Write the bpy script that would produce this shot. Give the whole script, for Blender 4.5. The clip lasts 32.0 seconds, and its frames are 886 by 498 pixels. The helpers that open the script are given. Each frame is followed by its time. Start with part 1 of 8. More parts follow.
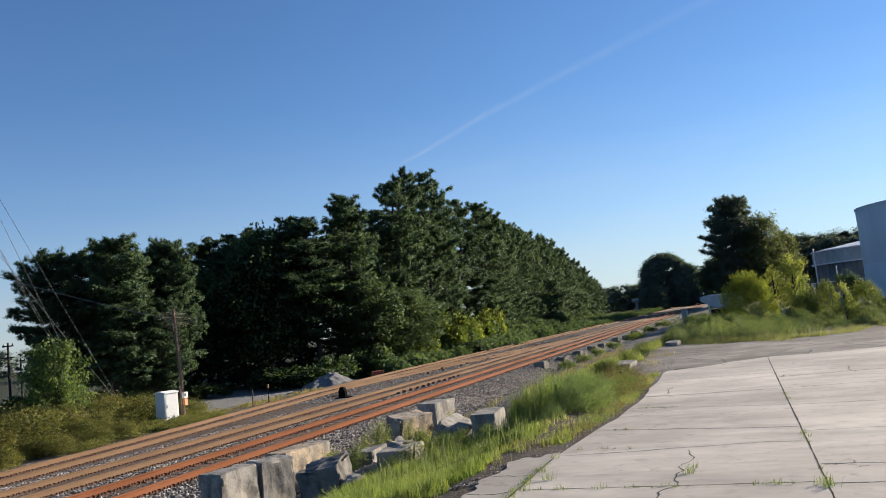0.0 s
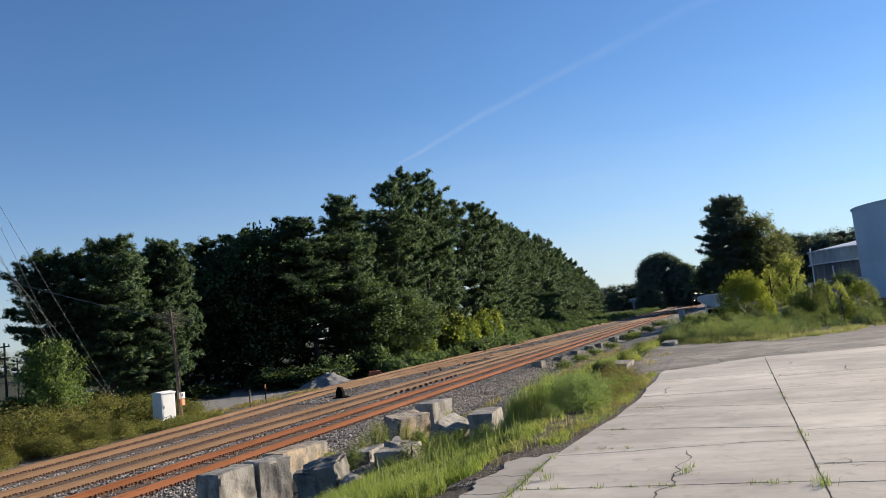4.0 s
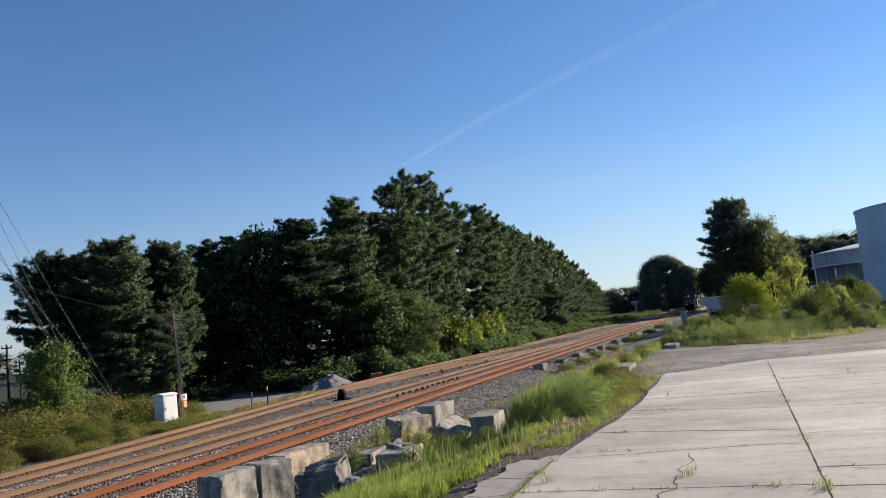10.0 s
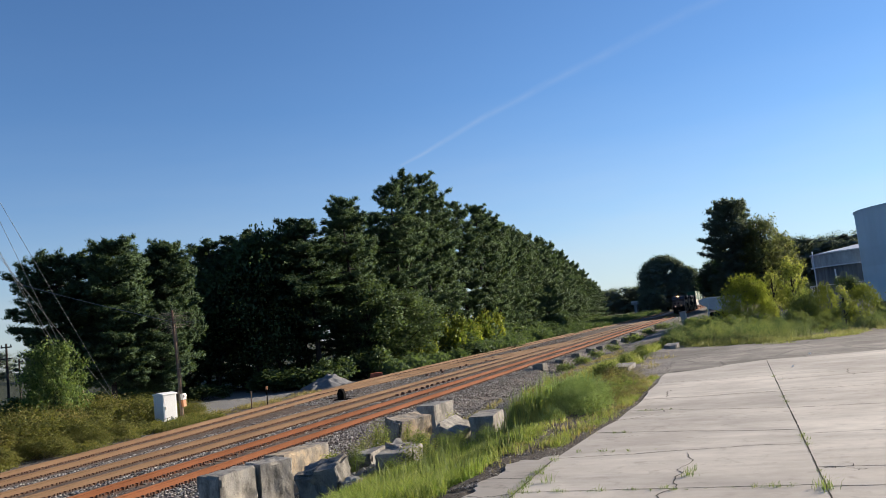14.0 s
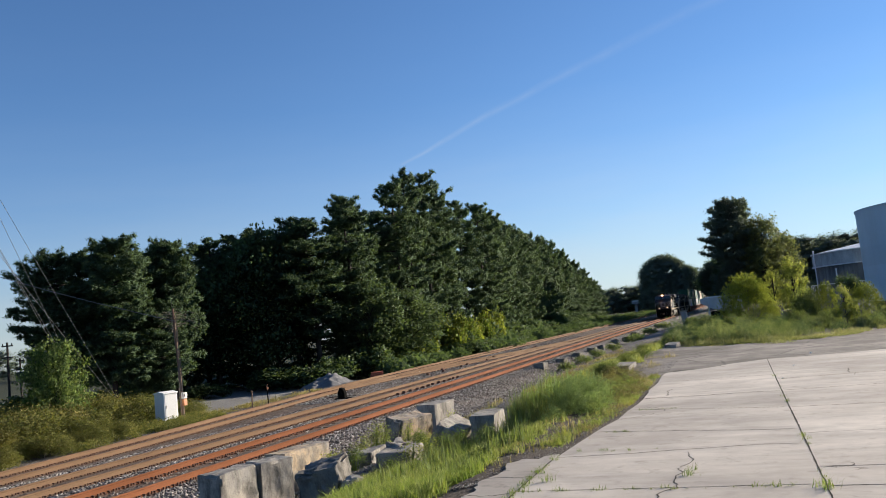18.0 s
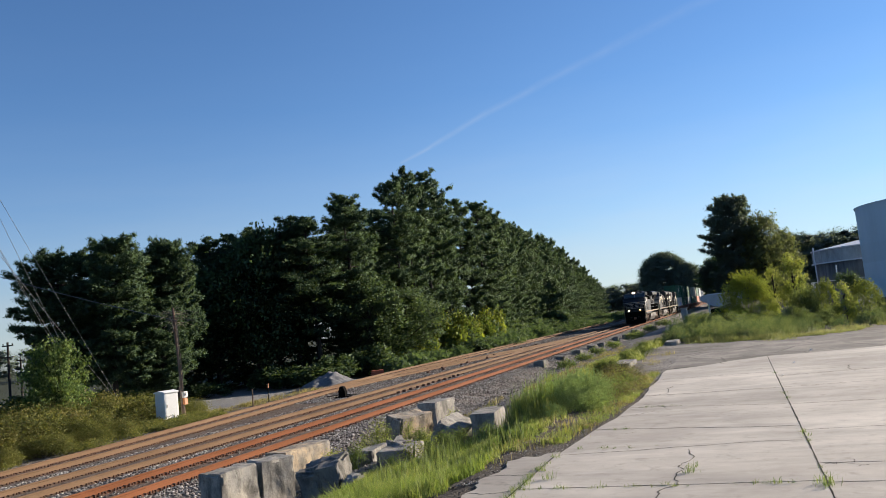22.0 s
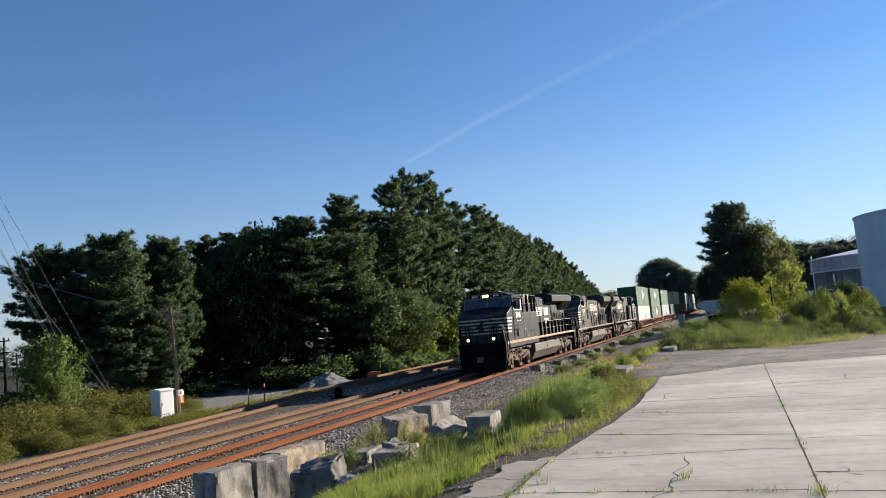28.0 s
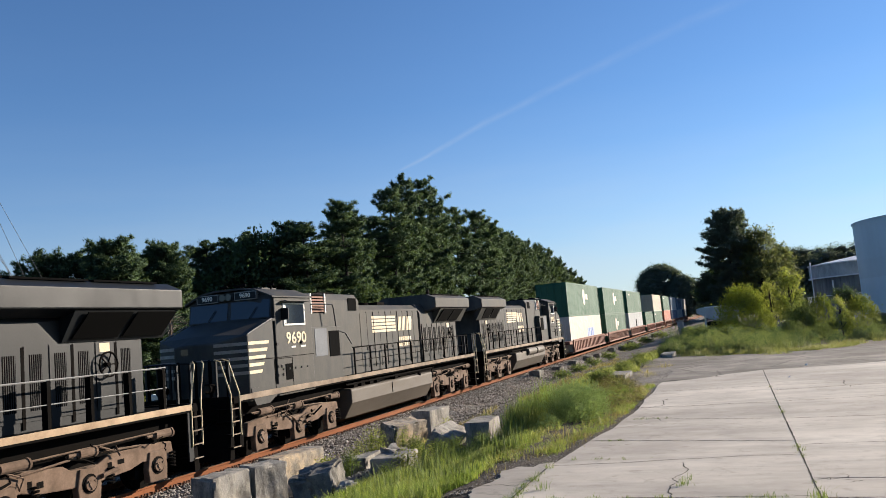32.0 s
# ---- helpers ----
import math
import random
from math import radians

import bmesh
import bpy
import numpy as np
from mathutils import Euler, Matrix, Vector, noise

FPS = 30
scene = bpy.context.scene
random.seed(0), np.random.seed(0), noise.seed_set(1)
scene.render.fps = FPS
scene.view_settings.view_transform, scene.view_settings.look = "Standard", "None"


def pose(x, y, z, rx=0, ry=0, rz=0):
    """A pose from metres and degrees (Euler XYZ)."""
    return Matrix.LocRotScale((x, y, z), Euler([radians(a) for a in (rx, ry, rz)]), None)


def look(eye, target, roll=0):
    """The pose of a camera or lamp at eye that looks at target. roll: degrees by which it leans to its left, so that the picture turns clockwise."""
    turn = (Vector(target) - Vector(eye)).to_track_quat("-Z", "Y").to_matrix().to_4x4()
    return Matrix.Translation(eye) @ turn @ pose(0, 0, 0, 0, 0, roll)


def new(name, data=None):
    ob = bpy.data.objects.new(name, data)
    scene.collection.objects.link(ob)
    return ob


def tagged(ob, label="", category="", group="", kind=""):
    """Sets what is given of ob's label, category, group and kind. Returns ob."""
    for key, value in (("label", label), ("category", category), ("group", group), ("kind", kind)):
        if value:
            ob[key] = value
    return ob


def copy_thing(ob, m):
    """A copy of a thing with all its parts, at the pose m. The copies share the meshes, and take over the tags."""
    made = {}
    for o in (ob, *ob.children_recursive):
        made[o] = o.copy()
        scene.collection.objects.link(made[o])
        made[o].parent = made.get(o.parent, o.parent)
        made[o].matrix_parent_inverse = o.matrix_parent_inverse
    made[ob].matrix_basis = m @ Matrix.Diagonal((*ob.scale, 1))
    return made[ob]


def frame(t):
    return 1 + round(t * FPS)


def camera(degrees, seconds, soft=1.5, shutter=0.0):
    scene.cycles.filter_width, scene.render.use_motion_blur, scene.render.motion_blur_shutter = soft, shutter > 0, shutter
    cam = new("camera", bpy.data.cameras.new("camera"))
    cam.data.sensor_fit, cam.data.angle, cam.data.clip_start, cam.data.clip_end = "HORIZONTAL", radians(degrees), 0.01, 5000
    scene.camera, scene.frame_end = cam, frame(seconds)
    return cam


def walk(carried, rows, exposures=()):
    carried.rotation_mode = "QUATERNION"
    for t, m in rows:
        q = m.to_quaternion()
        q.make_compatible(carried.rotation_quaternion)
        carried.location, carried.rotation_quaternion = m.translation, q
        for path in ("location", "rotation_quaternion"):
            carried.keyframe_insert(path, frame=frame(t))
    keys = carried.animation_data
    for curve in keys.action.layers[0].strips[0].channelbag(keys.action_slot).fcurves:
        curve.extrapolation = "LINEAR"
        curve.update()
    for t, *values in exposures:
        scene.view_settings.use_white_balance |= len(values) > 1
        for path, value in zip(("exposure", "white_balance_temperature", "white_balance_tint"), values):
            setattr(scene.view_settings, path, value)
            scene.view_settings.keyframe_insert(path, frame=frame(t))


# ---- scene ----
# The camera: held by hand on the concrete yard beside the railway, with a slight sway
EXPOSURE, SUN_AZ, SUN_EL, SUN_POWER, SKY = 1.10, 50.0, 17.4, 5.0, 0.070
CAM_SPOT = Vector((14.11, 0.0, 2.99))
LENS = 58.8
# seconds, turn to the left of the line of the rails, tilt up, lean (degrees)
PATH = [
    (0.0, 20.03, 5.47, -6.03), (0.5, 20.02, 5.42, -6.08), (1.0, 19.91, 5.29, -6.06), (1.5, 19.91, 5.23, -6.06), (2.0, 20.00, 5.28, -6.00),
    (2.5, 20.05, 5.33, -5.98), (3.0, 19.95, 5.40, -6.12), (3.5, 19.85, 5.41, -6.06), (5.5, 19.86, 5.58, -6.31), (6.0, 19.98, 5.49, -6.37),
    (6.5, 20.11, 5.39, -6.44), (7.0, 20.13, 5.46, -6.44), (7.5, 20.12, 5.49, -6.38), (8.0, 20.06, 5.39, -6.26), (8.5, 20.06, 5.36, -6.20),
    (9.0, 20.07, 5.47, -6.15), (9.5, 19.96, 5.55, -6.06), (10.0, 19.96, 5.62, -5.99), (10.5, 19.88, 5.68, -5.88), (11.0, 19.74, 5.66, -5.80),
    (11.5, 19.71, 5.60, -5.79), (12.0, 19.76, 5.54, -5.64), (12.5, 19.82, 5.49, -5.65), (13.0, 19.82, 5.53, -5.77), (13.5, 19.85, 5.59, -5.88),
    (14.0, 19.95, 5.61, -5.90), (14.5, 20.00, 5.56, -5.89), (16.5, 19.96, 5.39, -5.99), (17.0, 19.94, 5.36, -6.03), (17.5, 19.99, 5.45, -5.96),
    (18.0, 20.01, 5.55, -5.86), (18.5, 19.99, 5.59, -5.90), (19.0, 20.05, 5.55, -5.90), (19.5, 20.09, 5.54, -5.79), (20.0, 20.09, 5.61, -5.79),
    (20.5, 20.02, 5.57, -5.89), (21.0, 19.98, 5.45, -5.98), (21.5, 20.03, 5.35, -6.00), (22.0, 20.02, 5.42, -6.07), (22.5, 19.95, 5.54, -6.06),
    (23.0, 19.83, 5.66, -5.96), (23.5, 19.79, 5.69, -5.78), (24.0, 19.80, 5.67, -5.64), (24.5, 19.81, 5.62, -5.63), (25.0, 19.81, 5.61, -5.64),
    (25.5, 19.83, 5.63, -5.58), (27.5, 19.91, 5.68, -5.19), (28.0, 19.89, 5.59, -5.12), (28.5, 19.93, 5.58, -5.11), (29.0, 19.92, 5.60, -5.08),
    (29.5, 19.90, 5.69, -5.14), (30.0, 19.91, 5.76, -5.16), (30.5, 19.89, 5.82, -5.14), (31.0, 19.77, 5.78, -5.05), (31.5, 19.73, 5.81, -5.01),
    (32.0, 19.79, 5.98, -5.03),
]


def held(turn, tilt, lean):
    a, p = radians(turn), radians(tilt)
    aim = Vector((-math.sin(a) * math.cos(p), math.cos(a) * math.cos(p), math.sin(p)))
    return look(CAM_SPOT, CAM_SPOT + aim, lean)


cam = camera(LENS, 32.0, soft=0.45)
walk(cam, [(t, held(a, p, r)) for t, a, p, r in PATH], exposures=[(0.0, EXPOSURE, 6500, 11.5), (32.0, EXPOSURE, 6500, 11.5)])

# Light: a low, warm sun from ahead and to the right, and a clear sky
SUN_TO = Vector((math.cos(radians(SUN_AZ)) * math.cos(radians(SUN_EL)), math.sin(radians(SUN_AZ)) * math.cos(radians(SUN_EL)), math.sin(radians(SUN_EL))))
world = bpy.data.worlds.new("sky")
scene.world = world
world.use_nodes = True
wn, wl = world.node_tree.nodes, world.node_tree.links
sky = wn.new("ShaderNodeTexSky")
sky.sky_type, sky.sun_disc = "NISHITA", False
sky.sun_elevation, sky.sun_rotation = radians(SUN_EL), radians(90 - SUN_AZ)
sky.air_density, sky.dust_density, sky.ozone_density, sky.altitude = 1.0, 0.06, 6.5, 0
wn["Background"].inputs["Strength"].default_value = SKY
wl.new(sky.outputs[0], wn["Background"].inputs["Color"])
sun = new("sun", bpy.data.lights.new("sun", "SUN"))
sun.data.energy, sun.data.angle, sun.data.color = SUN_POWER, radians(0.53), (1.0, 0.89, 0.74)
sun.matrix_world = look(SUN_TO * 300, (0, 0, 0))


# ---- materials ----
def material(name, build):
    m = bpy.data.materials.new(name)
    m.use_nodes = True
    nt = m.node_tree
    build(nt, nt.nodes, nt.links, nt.nodes["Principled BSDF"])
    return m


def noise_node(nt, scale, detail=6, rough=0.6, coords="Object", stretch=None):
    tc = nt.nodes.new("ShaderNodeTexCoord")
    n = nt.nodes.new("ShaderNodeTexNoise")
    n.inputs["Scale"].default_value, n.inputs["Detail"].default_value, n.inputs["Roughness"].default_value = scale, detail, rough
    src = tc.outputs[coords]
    if stretch:
        mp = nt.nodes.new("ShaderNodeMapping")
        mp.inputs["Scale"].default_value = stretch
        nt.links.new(src, mp.inputs["Vector"])
        src = mp.outputs[0]
    nt.links.new(src, n.inputs["Vector"])
    return n.outputs[0]


def ramp(nt, src, stops):
    r = nt.nodes.new("ShaderNodeValToRGB")
    while len(r.color_ramp.elements) < len(stops):
        r.color_ramp.elements.new(0.5)
    for e, (p, c) in zip(r.color_ramp.elements, stops):
        e.position = p
        e.color = (*c, 1) if isinstance(c, tuple) else (c, c, c, 1)
    nt.links.new(src, r.inputs[0])
    return r.outputs[0]


def mix(nt, fac, a, b, how="MIX"):
    n = nt.nodes.new("ShaderNodeMix")
    n.data_type, n.blend_type = "RGBA", how
    for slot, v in ((0, fac), (6, a), (7, b)):
        if hasattr(v, "links"):
            nt.links.new(v, n.inputs[slot])
        elif slot == 0:
            n.inputs[0].default_value = v
        else:
            n.inputs[slot].default_value = (*v, 1)
    return n.outputs[2]


def maths(nt, how, a, b=0.0, c=0.0):
    n = nt.nodes.new("ShaderNodeMath")
    n.operation = how
    for i, v in enumerate((a, b, c)):
        if hasattr(v, "links"):
            nt.links.new(v, n.inputs[i])
        else:
            n.inputs[i].default_value = v
    return n.outputs[0]


def bump(nt, src, strength, distance, bsdf):
    b = nt.nodes.new("ShaderNodeBump")
    b.inputs["Strength"].default_value, b.inputs["Distance"].default_value = strength, distance
    nt.links.new(src, b.inputs["Height"])
    nt.links.new(b.outputs[0], bsdf.inputs["Normal"])


def worn(name, base, grime, rough=0.55, metal=0.0, scale=1.2, grain=25, amount=0.45, depth=0.004, stretch=None, spec=0.5):
    """A surface in its own colour with grime in patches, a fine grain and slight relief."""
    def build(nt, nodes, links, bsdf):
        big = ramp(nt, noise_node(nt, scale, 8, 0.65, stretch=stretch), [(0.35, 0.0), (0.75, 1.0)])
        fine = noise_node(nt, grain, 4, 0.7)
        col = mix(nt, maths(nt, "MULTIPLY", big, amount), base, grime)
        vary = nodes.new("ShaderNodeObjectInfo")
        shade = maths(nt, "MULTIPLY_ADD", fine, 0.5, 0.72)
        shade = maths(nt, "MULTIPLY", shade, maths(nt, "MULTIPLY_ADD", vary.outputs["Random"], 0.14, 0.93))
        col = mix(nt, 1.0, col, shade, "MULTIPLY")
        links.new(col, bsdf.inputs["Base Color"])
        links.new(maths(nt, "MULTIPLY_ADD", big, 0.25, rough), bsdf.inputs["Roughness"])
        bsdf.inputs["Metallic"].default_value = metal
        bsdf.inputs["Specular IOR Level"].default_value = spec
        bump(nt, fine, 0.5, depth, bsdf)
    return material(name, build)


def leafy(name, dark, light, rough=0.6, clear=0.25, island=1.0):
    """Foliage: each leaf or blade has its own tone; some light passes through."""
    def build(nt, nodes, links, bsdf):
        geo = nodes.new("ShaderNodeNewGeometry")
        patch = noise_node(nt, 0.6, 3, 0.6)
        f = maths(nt, "ADD", maths(nt, "MULTIPLY", geo.outputs["Random Per Island"], 0.65 * island), maths(nt, "MULTIPLY_ADD", patch, 0.9, -0.25))
        info = nodes.new("ShaderNodeObjectInfo")
        f = maths(nt, "ADD", f, maths(nt, "MULTIPLY_ADD", info.outputs["Random"], 0.2, -0.1))
        col = ramp(nt, f, [(0.1, dark), (0.9, light)])
        links.new(col, bsdf.inputs["Base Color"])
        bsdf.inputs["Roughness"].default_value = rough
        bsdf.inputs["Specular IOR Level"].default_value = 0.1
        tr = nodes.new("ShaderNodeBsdfTranslucent")
        links.new(mix(nt, 1.0, col, (1.0, 1.0, 0.45), "MULTIPLY"), tr.inputs["Color"])
        ms = nodes.new("ShaderNodeMixShader")
        ms.inputs[0].default_value = clear
        links.new(bsdf.outputs[0], ms.inputs[1])
        links.new(tr.outputs[0], ms.inputs[2])
        links.new(ms.outputs[0], nodes["Material Output"].inputs["Surface"])
    return material(name, build)


def plain(name, colour, rough=0.5, metal=0.0, glow=0.0, glow_colour=(1, 0.8, 0.5), spec=0.5):
    def build(nt, nodes, links, bsdf):
        fine = noise_node(nt, 30, 4, 0.7)
        links.new(mix(nt, 1.0, colour, maths(nt, "MULTIPLY_ADD", fine, 0.4, 0.8), "MULTIPLY"), bsdf.inputs["Base Color"])
        bsdf.inputs["Roughness"].default_value, bsdf.inputs["Metallic"].default_value = rough, metal
        bsdf.inputs["Specular IOR Level"].default_value = spec
        if glow:
            bsdf.inputs["Emission Color"].default_value = (*glow_colour, 1)
            bsdf.inputs["Emission Strength"].default_value = glow
    return material(name, build)


def slab_concrete(name="concrete", tone=1.0, stain=0.6):
    """Old yard concrete: pale, with broad stains, sweeping tyre marks and a fine pitted grain."""
    def build(nt, nodes, links, bsdf):
        geo = nodes.new("ShaderNodeNewGeometry")

        def tex(scale, detail, stretch):
            mp = nodes.new("ShaderNodeMapping")
            mp.inputs["Scale"].default_value = stretch
            mp.inputs["Rotation"].default_value = (0, 0, 0.25)
            links.new(geo.outputs["Position"], mp.inputs["Vector"])
            n = nodes.new("ShaderNodeTexNoise")
            n.inputs["Scale"].default_value, n.inputs["Detail"].default_value, n.inputs["Roughness"].default_value = scale, detail, 0.65
            links.new(mp.outputs[0], n.inputs["Vector"])
            return n.outputs[0]

        broad = ramp(nt, tex(0.35, 6, (1, 1, 1)), [(0.32, (0.335, 0.295, 0.245)), (0.64, (0.55, 0.495, 0.415))])
        sweep = ramp(nt, tex(1.1, 7, (0.35, 1.6, 1)), [(0.42, 0.0), (0.74, 0.7)])
        col = mix(nt, sweep, broad, (0.25, 0.225, 0.195))
        spots = ramp(nt, tex(5.0, 6, (1, 1, 1)), [(0.56, 0.0), (0.74, stain)])
        blot = ramp(nt, tex(0.9, 8, (1, 1, 1)), [(0.50, 0.0), (0.62, 0.32 * stain), (0.70, 0.0)])
        col = mix(nt, spots, col, (0.20, 0.175, 0.145))
        col = mix(nt, blot, col, (0.24, 0.215, 0.18))
        fine = tex(70, 3, (1, 1, 1))
        col = mix(nt, 1.0, col, maths(nt, "MULTIPLY_ADD", fine, 0.3 * tone, 0.86 * tone), "MULTIPLY")
        info = nodes.new("ShaderNodeObjectInfo")
        col = mix(nt, 1.0, col, maths(nt, "MULTIPLY_ADD", info.outputs["Random"], 0.12, 0.94), "MULTIPLY")
        links.new(col, bsdf.inputs["Base Color"])
        bsdf.inputs["Roughness"].default_value = 0.88
        bsdf.inputs["Specular IOR Level"].default_value = 0.3
        bump(nt, fine, 0.35, 0.003, bsdf)
    return material(name, build)


def block_concrete(name="block_concrete", tone=1.0, tan=False):
    """Old cast concrete: tan to grey, dark weathering in ragged patches and runs, pits and a rough skin."""
    def build(nt, nodes, links, bsdf):
        tc = nodes.new("ShaderNodeTexCoord")
        info = nodes.new("ShaderNodeObjectInfo")
        at = nodes.new("ShaderNodeVectorMath")
        links.new(tc.outputs["Object"], at.inputs[0])
        links.new(info.outputs["Location"], at.inputs[1])

        def tex(scale, detail, stretch):
            mp = nodes.new("ShaderNodeMapping")
            mp.inputs["Scale"].default_value = stretch
            links.new(at.outputs[0], mp.inputs["Vector"])
            n = nodes.new("ShaderNodeTexNoise")
            n.inputs["Scale"].default_value, n.inputs["Detail"].default_value, n.inputs["Roughness"].default_value = scale, detail, 0.68
            links.new(mp.outputs[0], n.inputs["Vector"])
            return n.outputs[0]

        col = ramp(nt, tex(1.6, 5, (1, 1, 1)), [(0.35, (0.235, 0.228, 0.212)), (0.62, (0.335, 0.305, 0.255) if not tan else (0.44, 0.335, 0.215))])
        col = mix(nt, ramp(nt, tex(2.6, 8, (1, 1, 0.6)), [(0.46, 0.0), (0.60, 0.75)]), col, (0.125, 0.115, 0.10))
        col = mix(nt, ramp(nt, tex(7.0, 6, (1, 1, 0.25)), [(0.52, 0.0), (0.68, 0.7)]), col, (0.07, 0.064, 0.055))
        pits = nodes.new("ShaderNodeTexVoronoi")
        pits.inputs["Scale"].default_value = 26
        links.new(at.outputs[0], pits.inputs["Vector"])
        dots = ramp(nt, pits.outputs["Distance"], [(0.08, 0.5), (0.18, 1.0)])
        col = mix(nt, 1.0, col, dots, "MULTIPLY")
        fine = tex(30, 5, (1, 1, 1))
        col = mix(nt, 1.0, col, maths(nt, "MULTIPLY_ADD", fine, 0.5 * tone, 0.75 * tone), "MULTIPLY")
        links.new(col, bsdf.inputs["Base Color"])
        bsdf.inputs["Roughness"].default_value = 0.95
        bsdf.inputs["Specular IOR Level"].default_value = 0.2
        bump(nt, maths(nt, "ADD", fine, maths(nt, "MULTIPLY", tex(9, 5, (1, 1, 1)), 1.5)), 0.7, 0.012, bsdf)
    return material(name, build)


